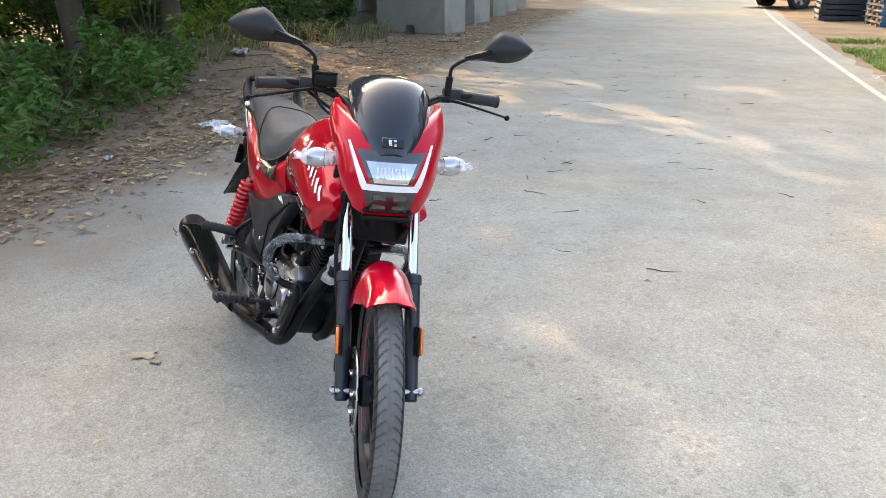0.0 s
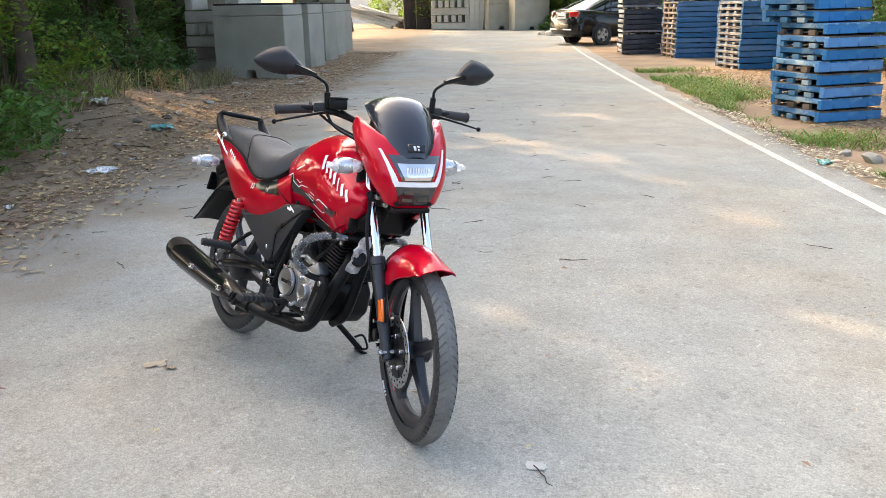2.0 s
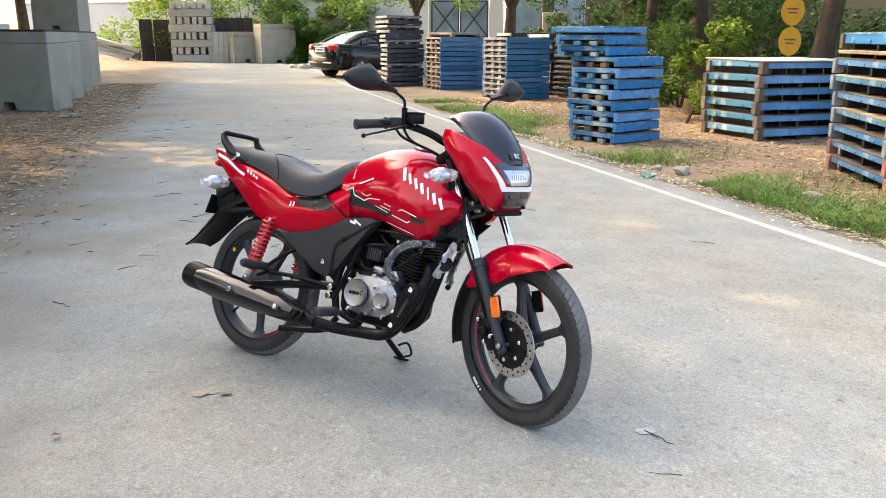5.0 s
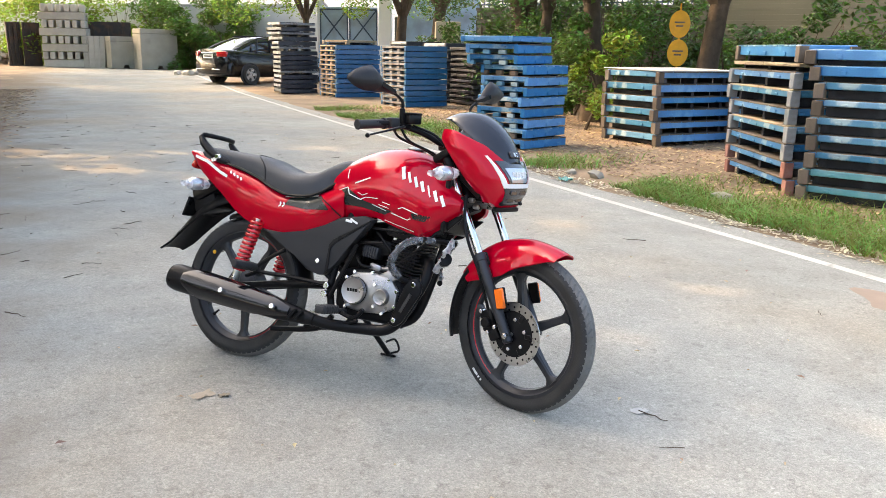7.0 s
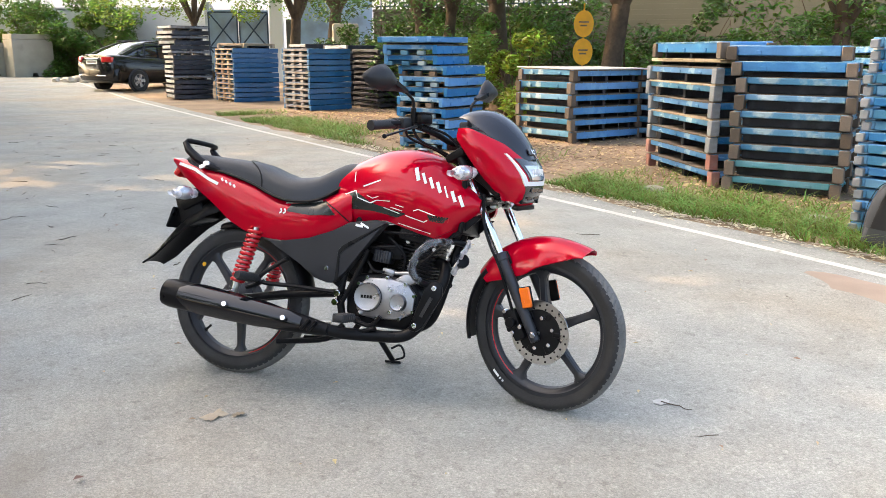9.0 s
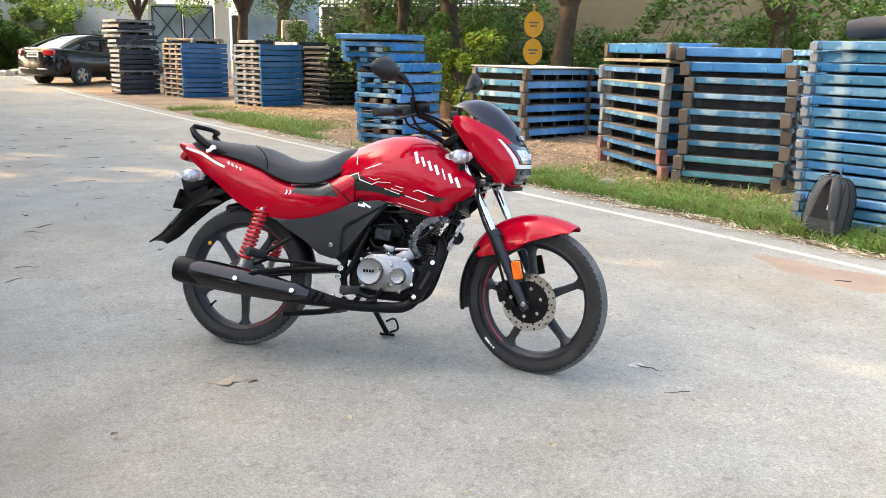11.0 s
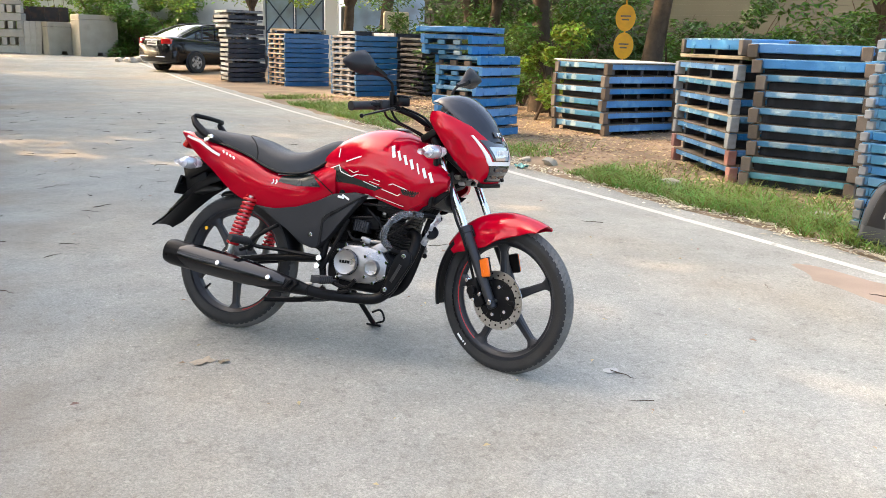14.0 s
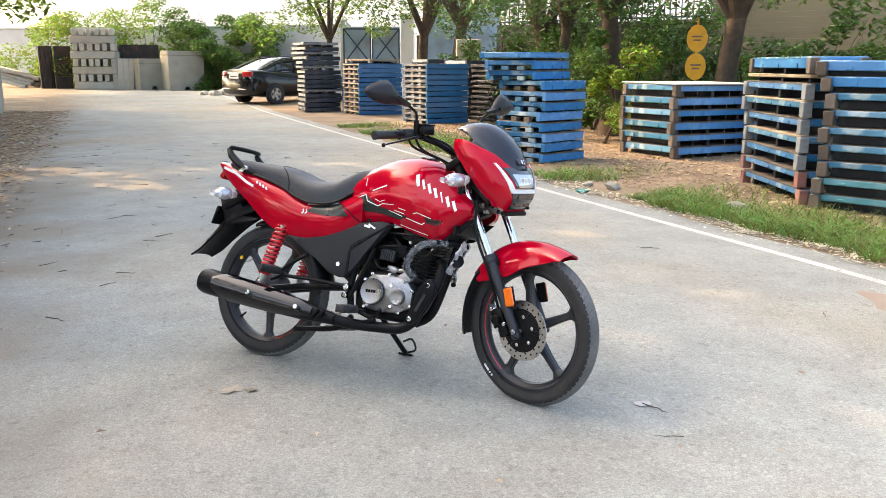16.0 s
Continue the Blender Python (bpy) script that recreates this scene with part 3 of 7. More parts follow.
pdt = pallet(PAL_BRIGHT, WOOD, 0.88, 0.88, 0.1, L_BLUE, 0.7, False, PAL_BRIGHT, 0.7)
copy_thing(pdt, pose(-1.96, 8.2, 0.02 + 10 * H, 0, 0, -17))
# E: pallets with wooden corner blocks beyond
H = 0.172
pe = [pallet(PAL_BRIGHT, WOOD, 1.15, 1.42, H, L_WOOD, 0.62, True, WOOD, 0.5, PAL_PALE, pins=True), pallet(PAL_BRIGHT, WOOD, 1.15, 1.42, H, L_WOOD, 0.5, True, WOOD, 0.45, PAL_PALE, pins=True)]
stack(pe, -0.06, 9.96, -38, 6, H, 0.02, 0.02, 1.6)
stack([pe[1]], 1.2, 10.75, -46, 6, 0.17, 0.02, 0.02, 2)
bm = B()
box(bm, (1.3, 1.5, 0.016), (0, 0, 0.012), bevel=0.004)
ob = finish("cover_board", bm, PALEGREY)
ob.matrix_world = pose(-0.03, 9.98, 0.02 + 6 * H - 0.003, 0.0, 0.5, -40)
tagged(ob, "pale grey board lying on the pallet stack", "board")
# G: blue pallets at the roadside, with grey posts
H = 0.081
pg = [pallet(PAL_PALE, GREYPOST, 1.3, 1.0, H, "pale blue pallet with grey steel posts, in a stack", 0.78, True, PAL_BLUE, post=0.06), pallet(PAL_BLUE, GREYPOST, 1.3, 1.0, H, "blue pallet with grey steel posts, in a stack", 0.7, True, PAL_PALE, post=0.06)]
GX, GY = 3.64, 3.74
STACK_G = (GX, GY, -36)
stack([pg[0], pg[0], pg[1]], *STACK_G, 17, H, 0.03, 0.02, 1.2)
stack([pg[1]], 3.75, 6.3, 8, 13, 0.105, 0.02, 0.02, 2)
# B, C: deep blue sides, open pale ends
H = 0.119
pb = pallet(PAL_DEEP, PALEWOOD, 1.2, 1.2, H, L_DEEP, 0.84, False, PAL_DEEP, 0.34, PALEWOOD, stubs=PALEWOOD)
pb2 = pallet(PAL_DEEP, PALEGREY, 1.08, 1.08, H, "deep blue steel-edged pallet with grey ends, in a tall stack", 0.84, False, PAL_DEEP, 0.42, GREYPOST, stubs=GREYPOST)
stack([pb], -9.43, 16.44, -36, 11, H, 0.02, 0.012, 0.8)
stack([pb2], -6.48, 14.34, -31, 11, H, 0.02, 0.012, 0.8)
pend = pallet(PALEWOOD, PALEWOOD, 1.0, 0.95, H, "pale wooden pallet lying on a stack", 0.45, True, PALEWOOD)
copy_thing(pend, pose(-9.5, 16.6, 0.02 + 11 * H + 0.002, 0, 0, -20))
# A: black pallets beside the car, and a few loose ones behind
H = 0.125
pa = [pallet(PAL_DARK, GREYPOST, 1.0, 1.0, H, L_DARK, 0.82, False, PAL_DARK, 0.6, PALEGREY), pallet(GREYPOST, GREYPOST, 1.0, 1.0, H, "grey weathered pallet, in a stack", 0.5, False, PAL_DARK, 0.5, PALEGREY)]
stack([pa[0], pa[0], pa[0], pa[0], pa[1]], -11.44, 16.9, -42, 11, H, 0.02, 0.02, 1.5)
stack([pa[0], pa[1]], -11.6, 17.0, -34, 4, H, 0.02 + 11 * H, 0.05, 5)
pdk = pallet(PAL_DARK, PAL_DARK, 1.0, 1.0, 0.118, L_DARK, 0.6, False, PAL_DARK, 0.45, PAL_DARK)
stack([pdk], -5.35, 15.5, -34, 11, 0.118, 0.02, 0.02, 2)
stack([pa[0]], -7.9, 17.3, -34, 12, 0.118, 0.02, 0.02, 3)
stack([pa[1], pa[0]], -6.4, 16.2, -30, 12, 0.115, 0.02, 0.03, 3)
for src in (*pf, *pf2, pk, pt, pt2, *pd, pdt, *pe, *pg, pb, pb2, pend, pdk, *pa):
    gone(src)


# ---- concrete boxes ----
def concrete_box(m, w, d, h, label, lid=True):
    t = thing("concrete_box", m, label, "concrete box", "row of concrete boxes")
    bm = B()
    out = [(-w / 2, 0), (-0.12, 0), (-0.1, 0.17), (0.1, 0.17), (0.12, 0), (w / 2, 0), (w / 2, h - 0.22), (-w / 2, h - 0.22)]
    prism(bm, out, -d / 2, d / 2, 0.012, 1)
    part("body", bm, CONCRETE, t, angle=25)
    bm = B()
    box(bm, (w - 0.01, d - 0.01, 0.2), (0, 0, h - 0.112), bevel=0.012)
    part("collar", bm, CONCRETE, t, angle=25)
    if lid:
        bm = B()
        box(bm, (w - 0.06, d - 0.05, 0.035), (0, 0, h + 0.008), bevel=0.006)
        part("lid", bm, DARKIRON, t, "dark sheet lid")
    return t


DIRB = math.degrees(math.atan2(0.88, 1.35))
for k, (x, y) in enumerate(((-12.75, 6.55), (-15.0, 8.35), (-16.75, 9.8), (-18.4, 11.1), (-20.1, 12.4))):
    concrete_box(pose(x, y, 0.0, 0, 0, DIRB + rng.uniform(-2, 2)), 1.62, 0.78, 1.42, "grey cast concrete box with a notch at its foot")
concrete_box(pose(-20.1, 12.4, 1.45, 0, 0, DIRB), 1.3, 0.8, 1.5, "grey concrete box stacked on another one", lid=False)
for x, y, w, d, h, turn, lab in ((-24.85, 25.85, 1.6, 0.95, 1.7, 64, "pale grey concrete box by the road end"), (-26.2, 25.3, 1.25, 0.9, 1.36, 62, "smaller concrete box by the road end")):
    concrete_box(pose(x, y, ground_z(x, y), 0, 0, turn), w, d, h, lab, lid=False)


# ---- stacked concrete blocks ----
def block_crib(x, y, turn, layers, long, count, h, label):
    bm = B()
    box(bm, (long, 0.3, h - 0.02), (0, 0, h / 2), bevel=0.02)
    beam = finish("concrete_beam", bm, BLOCK)
    tagged(beam, label, "concrete beam", "stacked concrete beams")
    bm = B()
    box(bm, (0.2, 0.98, h - 0.02), (0, 0, h / 2), bevel=0.02)
    short = finish("concrete_block", bm, BLOCK)
    tagged(short, "short pale concrete block in a stack", "concrete block", "stacked concrete beams")
    base = pose(x, y, ground_z(x, y), 0, 0, turn)
    for k in range(layers):
        if k % 2 == 0:
            for q in (-0.31, 0.31):
                copy_thing(beam, base @ pose(rng.uniform(-0.05, 0.05), q, k * h, 0, 0, rng.uniform(-2, 2)))
        else:
            for j in range(count):
                if rng.random() < 0.07:
                    continue
                copy_thing(short, base @ pose(-long / 2 + long * (j + 0.5) / count + rng.uniform(-0.03, 0.03), rng.uniform(-0.03, 0.03), k * h, 0, 0, rng.uniform(-3, 3)))
    bpy.data.objects.remove(beam)
    bpy.data.objects.remove(short)


block_crib(-28.4, 24.3, 40, 8, 1.85, 6, 0.33, "pale concrete beam in a criss-cross stack")
block_crib(-14.75, 6.75, 33, 6, 1.5, 5, 0.26, "grey concrete beam in a stack by the bushes")

# rusty steel sheets and concrete slabs by the road's end
for k, (x, y, w, h, turn) in enumerate(((-30.35, 23.3, 0.6, 1.85, 72), (-29.85, 23.75, 0.7, 1.85, 50), (-27.3, 25.6, 1.9, 1.95, 35))):
    bm = B()
    box(bm, (w, 0.12, h), (0, 0, h / 2), bevel=0.01)
    for q in (-0.3, 0.0, 0.3):
        box(bm, (0.05, 0.05, h - 0.1), (q * w, -0.08, h / 2), bevel=0.005)
    ob = finish("steel_shutter", bm, DARKIRON)
    ob.matrix_world = pose(x, y, ground_z(x, y), -4, 0, turn)
    tagged(ob, "dark rusty steel shutter panel standing upright", "panel", "standing steel panels")
for k in range(4):
    bm = B()
    box(bm, (0.22, 0.1, 1.35), (0, 0, 0.675), bevel=0.01)
    ob = finish("concrete_post", bm, BLOCK)
    px, py = -26.85 - 0.2 * k, 24.75 - 0.1 * k
    ob.matrix_world = pose(px, py, ground_z(px, py), -6, 3 - k, 40)
    tagged(ob, "pale concrete post leaning upright", "post", "leaning concrete posts")
for k in range(13):
    bm = B()
    box(bm, (2.6, 0.3, 0.14), (0, 0, 0.08), bevel=0.01)
    ob = finish("concrete_plank", bm, BLOCK)
    px, py = -32.6 + 0.12 * (k % 5) + rng.uniform(-0.15, 0.15), 22.3 + 0.33 * (k % 5)
    ob.matrix_world = pose(px, py, ground_z(px, py) + 0.3 + 0.17 * (k // 5), rng.uniform(-6, 6), 13 + rng.uniform(-4, 6), 36 + rng.uniform(-12, 12))
    tagged(ob, "pale concrete plank in a slumped pile", "concrete plank", "slumped concrete planks")


# ---- twin yellow sign ----
def oval_sign(m):
    t = thing("hanging_sign", m, "two yellow oval plates on a thin yellow pole", "sign")
    bm = B()
    rod(bm, (0, 0.02, 0), (0, 0.02, 2.08), 0.014)
    part("pole", bm, YELLOW, t)
    for z in (1.27, 1.74):
        bm = B()
        out = [(0.17 * math.cos(a), z + 0.225 * math.sin(a)) for a in (2 * math.pi * k / 28 for k in range(28))]
        prism(bm, out, -0.012, 0.006, 0.003, 1)
        pl = part("plate", bm, YELLOW, t)
        bm = B()
        for dz, w in ((0.03, 0.17), (-0.03, 0.12)):
            box(bm, (w, 0.003, 0.025), (0, -0.0135, z + dz))
        part("lettering_bar", bm, WOOD, pl, "dark worn lettering")
    return t


oval_sign(pose(-0.35, 12.1, 0.02, 0, 0, 8))
# grey milestone slab near the trees
bm = B()
box(bm, (0.7, 0.25, 2.0), (0, 0, 1.0), bevel=0.04, seg=2)
ob = finish("stone_slab", bm, mat("pale_tan_stone", (0.5, 0.44, 0.33), 0.9, 0, 0.15, 3, 50, 0.4))
ob.matrix_world = pose(-7.8, 19.0, 0, 0, 0, 30)
tagged(ob, "pale tan stone slab standing by the tree", "stone slab")


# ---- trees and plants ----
# ground ellipses to be sunlit; crowns and shrubs are cut open for them
SUN_PATCHES = ((0.85, 1.05, 0.32, 0.07), (1.2, 1.0, 0.36, 0.09), (1.62, 0.83, 0.26, 0.06), (-0.53, 1.46, 0.22, 0.08), (-6.2, 4.4, 0.95, 0.36), (-5.2, 5.0, 0.6, 0.25),
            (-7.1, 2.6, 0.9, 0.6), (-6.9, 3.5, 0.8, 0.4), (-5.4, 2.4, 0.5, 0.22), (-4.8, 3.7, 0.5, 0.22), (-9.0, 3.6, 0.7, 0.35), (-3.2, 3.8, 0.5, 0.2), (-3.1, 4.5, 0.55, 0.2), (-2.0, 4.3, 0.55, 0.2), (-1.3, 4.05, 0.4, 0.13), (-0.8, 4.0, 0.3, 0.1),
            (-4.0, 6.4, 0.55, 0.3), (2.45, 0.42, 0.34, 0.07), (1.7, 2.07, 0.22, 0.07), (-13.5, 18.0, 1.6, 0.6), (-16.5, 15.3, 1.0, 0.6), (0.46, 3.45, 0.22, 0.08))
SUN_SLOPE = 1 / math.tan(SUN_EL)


def shades_patch(p):
    """Whether a leaf here would shade a chosen sun patch; such leaves are left out."""
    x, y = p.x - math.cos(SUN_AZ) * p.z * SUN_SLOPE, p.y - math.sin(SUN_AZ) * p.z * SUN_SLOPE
    for gx, gy, rx, ry in SUN_PATCHES:
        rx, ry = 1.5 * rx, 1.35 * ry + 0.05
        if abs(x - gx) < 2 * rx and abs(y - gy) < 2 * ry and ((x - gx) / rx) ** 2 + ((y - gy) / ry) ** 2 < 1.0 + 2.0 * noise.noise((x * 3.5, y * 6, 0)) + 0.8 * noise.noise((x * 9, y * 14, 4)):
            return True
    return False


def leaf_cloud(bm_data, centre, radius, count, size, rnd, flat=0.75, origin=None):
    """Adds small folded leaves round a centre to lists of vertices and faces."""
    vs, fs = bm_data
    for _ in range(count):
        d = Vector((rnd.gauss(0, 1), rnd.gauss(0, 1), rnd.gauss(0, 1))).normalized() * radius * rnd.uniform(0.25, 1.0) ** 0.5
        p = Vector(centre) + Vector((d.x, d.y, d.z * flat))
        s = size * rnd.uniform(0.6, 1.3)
        if origin is not None and shades_patch(p + origin):
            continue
        e = Euler((rnd.uniform(-0.9, 0.9), rnd.uniform(-0.9, 0.9), rnd.uniform(0, 6.28))).to_matrix()
        i = len(vs)
        for q in ((0, -s, 0), (0.42 * s, 0, 0.12 * s), (0, s, -0.1 * s), (-0.42 * s, 0, 0.12 * s)):
            vs.append(p + e @ Vector(q))
        fs.append((i, i + 1, i + 2))
        fs.append((i, i + 2, i + 3))


def mesh_of(name, data, material, parent=None):
    me = bpy.data.meshes.new(name)
    me.from_pydata([tuple(v) for v in data[0]], [], data[1])
    me.materials.append(material)
    ob = new(name, me)
    ob.parent = parent
    return ob


def tree(x, y, height, girth, spread_r, clear, leaves, size, material, label, seed, bend=0.22, clumps=26, z0=0.0):
    """A tapered trunk, forking limbs and a ragged crown of many small leaves."""
    rnd = random.Random(seed)
    t = thing("tree", pose(x, y, z0 - 0.05), label, "tree", "trees round the yard")
    top = Vector((rnd.uniform(-bend, bend), rnd.uniform(-bend, bend), clear))
    bm = B()
    tube(bm, smooth_path([(0, 0, 0), (top.x * 0.2, top.y * 0.6, clear * 0.4), top * 1.0], 5), [girth * 1.35, girth, girth * 0.85, girth * 0.75], 10)
    part("trunk", bm, BARK, t)
    data = ([], [])
    for k in range(6):
        limb = B()
        a = k * 1.05 + rnd.uniform(-0.3, 0.3)
        end = top + Vector((math.cos(a) * spread_r * 0.6, math.sin(a) * spread_r * 0.6, (height - clear) * rnd.uniform(0.3, 0.75)))
        mid = (top + end) / 2 + Vector((0, 0, 0.25 + rnd.uniform(-0.2, 0.2)))
        tube(limb, smooth_path([top - Vector((0, 0, 0.15)), mid, end], 4), [girth * 0.6, girth * 0.32, girth * 0.1], 7)
        part("limb", limb, BARK, t)
    for k in range(clumps):
        a, r = rnd.uniform(0, 6.28), spread_r * math.sqrt(rnd.uniform(0.02, 1))
        zz = clear + (height - clear) * rnd.uniform(0.05, 1.0) * (1 - 0.35 * (r / spread_r) ** 2)
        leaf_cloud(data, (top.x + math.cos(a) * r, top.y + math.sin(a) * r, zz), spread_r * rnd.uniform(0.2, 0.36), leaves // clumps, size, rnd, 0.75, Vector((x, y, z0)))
    mesh_of("crown", data, material, t)
    return t


def shrub(x, y, r, h, leaves, size, material, label, seed, z0=0.0):
    rnd = random.Random(seed)
    t = thing("shrub", pose(x, y, z0), label, "shrub", "bushes along the verge")
    for k in range(5):
        bm = B()
        a = rnd.uniform(0, 6.28)
        e = Vector((math.cos(a) * r * 0.7, math.sin(a) * r * 0.7, h * rnd.uniform(0.5, 0.95)))
        tube(bm, smooth_path([(0, 0, -0.05), e * 0.5 + Vector((0, 0, 0.12 * h)), e], 3), [0.02, 0.012, 0.004], 5)
        part("stem", bm, BARK, t)
    data = ([], [])
    for k in range(16):
        a, q = rnd.uniform(0, 6.28), r * math.sqrt(rnd.uniform(0, 1))
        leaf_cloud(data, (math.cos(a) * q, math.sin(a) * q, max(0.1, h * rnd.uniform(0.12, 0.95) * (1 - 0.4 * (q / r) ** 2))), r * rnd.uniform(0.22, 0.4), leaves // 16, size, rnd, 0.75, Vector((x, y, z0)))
    for i, v in enumerate(data[0]):
        v.z = max(v.z, 0.015)
    mesh_of("foliage", data, material, t)
    return t


L_TREE = "tall broad-leaved tree with a rough brown trunk"
# behind the pallets
for k, (x, y, h, g, r, c, n, ma) in enumerate((
        (0.1, 12.0, 6.5, 0.2, 2.4, 2.2, 5200, LEAF), (-1.9, 12.6, 7.5, 0.2, 2.8, 2.3, 5200, LEAF_DARK),
        (-3.4, 13.9, 6.5, 0.14, 2.4, 2.2, 4200, LEAF_DARK), (-8.95, 20.4, 9.5, 0.22, 3.4, 2.6, 8000, LEAF),
        (-10.9, 21.9, 9.0, 0.2, 3.4, 2.4, 8000, LEAF_SUNLIT), (-14.75, 22.3, 7.5, 0.13, 2.8, 2.3, 8500, LEAF_SUNLIT),
        (-5.2, 17.6, 7.0, 0.2, 2.6, 2.0, 4600, LEAF_DARK), (3.6, 11.4, 6.0, 0.16, 2.3, 1.9, 4600, LEAF),
        (7.0, 11.0, 6.5, 0.2, 2.6, 1.9, 4200, LEAF), (-5.6, 19.6, 6.5, 0.14, 2.4, 1.6, 4200, LEAF_DARK))):
    tree(x, y, h, g, r, c, n, 0.075, ma, L_TREE, 20 + k)
L_SHR = "dense green leafy bush"
for k, (x, y, r, h, n, ma) in enumerate((
        (-1.2, 10.9, 0.75, 1.9, 3200, LEAF_SUNLIT), (-1.45, 11.7, 0.9, 2.5, 3200, LEAF), (-2.6, 13.8, 1.3, 2.4, 3000, LEAF_DARK),
        (-4.0, 14.9, 1.3, 2.2, 3000, LEAF_DARK), (1.9, 13.0, 1.2, 1.7, 2400, LEAF_DARK), (3.5, 12.2, 1.2, 2.2, 2600, LEAF),
        (5.4, 11.6, 1.4, 2.3, 2600, LEAF), (7.6, 10.4, 1.4, 2.4, 2600, LEAF), (0.3, 13.6, 1.2, 1.6, 2400, LEAF_DARK),
        (-6.4, 18.4, 1.2, 2.2, 2400, LEAF_DARK), (-22.4, 28.0, 1.9, 3.4, 5200, LEAF), (-20.7, 27.6, 1.6, 2.2, 3800, LEAF_DARK), (-24.3, 28.0, 1.9, 4.4, 5600, LEAF),
        (-26.2, 27.7, 1.9, 4.8, 5600, LEAF), (-28.2, 27.2, 2.0, 4.6, 5200, LEAF_SUNLIT), (-30.6, 26.0, 2.2, 4.2, 4800, LEAF_SUNLIT), (-33, 25.5, 2.4, 3.8, 4200, LEAF_SUNLIT), (-23.4, 27.0, 1.2, 2.2, 3600, LEAF))):
    shrub(x, y, r, h, n, 0.06 if y < 20 else 0.1, ma, L_SHR, 60 + k)
for k in range(22):
    u = k / 21
    x, y = -7.4 + 17 * u, 18.0 - 5.6 * u + 1.1 * ((k * 0.618) % 1)
    shrub(x, y, 1.1 + 0.3 * ((k * 0.37) % 1), 1.7 + 1.3 * ((k * 0.71) % 1), 2600, 0.07, (LEAF_DARK, LEAF, LEAF_DARK)[k % 3], "dense dark undergrowth before the wall", 400 + k)
# made-up hedge, mostly unseen, that darkens reflections and cuts sky light
for k in range(16):
    p = road_pt(-17 + k * 1.25, -5.2 - 1.2 * ((k * 0.618) % 1))
    shrub(p.x, p.y, 1.2, 1.8 + 0.9 * ((k * 0.71) % 1), 2000, 0.08, (LEAF_DARK, LEAF)[k % 2], "dense hedge bush added beside and behind the camera", 440 + k, ground_z(p.x, p.y))
for k in range(18):
    p = road_pt(2.5 + k * 1.3, -7.4 - 1.4 * ((k * 0.618) % 1))
    shrub(p.x, p.y, 1.5, 2.4 + 1.4 * ((k * 0.71) % 1), 2600, 0.09, (LEAF_DARK, LEAF, LEAF_SUNLIT)[k % 3], "tall tangled thicket bush", 480 + k, ground_z(p.x, p.y))
# the thicket on the other side of the road; far crowns thickened to shade it
for k, (s, n, h, g, r, c, cnt, ma) in enumerate((
        (5.0, -4.6, 8.5, 0.14, 3.0, 1.7, 8000, LEAF_DARK), (5.9, -4.1, 8.5, 0.11, 2.8, 2.0, 7000, LEAF),
        (8.5, -6.5, 10.5, 0.2, 3.8, 2.0, 9000, LEAF), (13.5, -6.0, 11.5, 0.2, 4.2, 2.4, 9500, LEAF),
        (2.0, -6.8, 7.5, 0.2, 3.0, 2.2, 6500, LEAF_DARK), (18.5, -6.8, 12, 0.22, 4.2, 2.6, 8500, LEAF_SUNLIT),
        (24.0, -7.0, 14, 0.22, 4.2, 2.8, 9500, LEAF_SUNLIT), (30, -6.4, 15, 0.22, 4.4, 2.8, 9500, LEAF_SUNLIT), (36, -5.5, 15, 0.22, 4.4, 2.8, 9500, LEAF), (27, -10, 14, 0.22, 4.4, 2.8, 9500, LEAF), (21, -10, 12, 0.22, 4.4, 2.8, 9500, LEAF), (15.5, -10, 12, 0.22, 4.4, 2.8, 9500, LEAF_DARK), (11.0, -9.5, 9, 0.2, 3.5, 2.4, 5200, LEAF_SUNLIT),
        # unseen trees added behind the camera, for darker reflections and less sky light
        (-4.0, -8.5, 5.0, 0.2, 2.4, 1.6, 3000, LEAF), (-9.5, -9.0, 5.0, 0.2, 2.4, 1.4, 3000, LEAF_DARK), (-21, -3.5, 6.0, 0.2, 3.2, 1.4, 5000, LEAF_DARK), (-23, 2.0, 6.0, 0.2, 3.2, 1.4, 5000, LEAF), (-20, 8.5, 6.0, 0.2, 3.2, 1.4, 5000, LEAF_DARK))):
    p = road_pt(s, n)
    tree(p.x, p.y, h, g, r, c, int(cnt * (1.4 if s > 10 else 0.8)), 0.16 if s > 20 else 0.13 if s > 10 else 0.11, ma, "tall tree of the roadside thicket, some added out of view", 120 + k, z0=0.25, clumps=40)
# tall trees added behind the thicket, crowns out of view, to block the sun
for k, (s, n, h) in enumerate(((4.6, -14.2, 14.5), (7.4, -12.4, 15.0), (9.6, -10.4, 15.5), (12.0, -8.6, 15.0), (15.0, -7.6, 15.0), (10.6, -12.2, 19.0))):
    p = road_pt(s, n)
    tree(p.x, p.y, h, 0.26, 4.2, 4.5, 15000, 0.165, (LEAF, LEAF_DARK)[k % 2], "very tall dense tree added towards the sun to shade the road", 180 + k, z0=0.25, clumps=46)
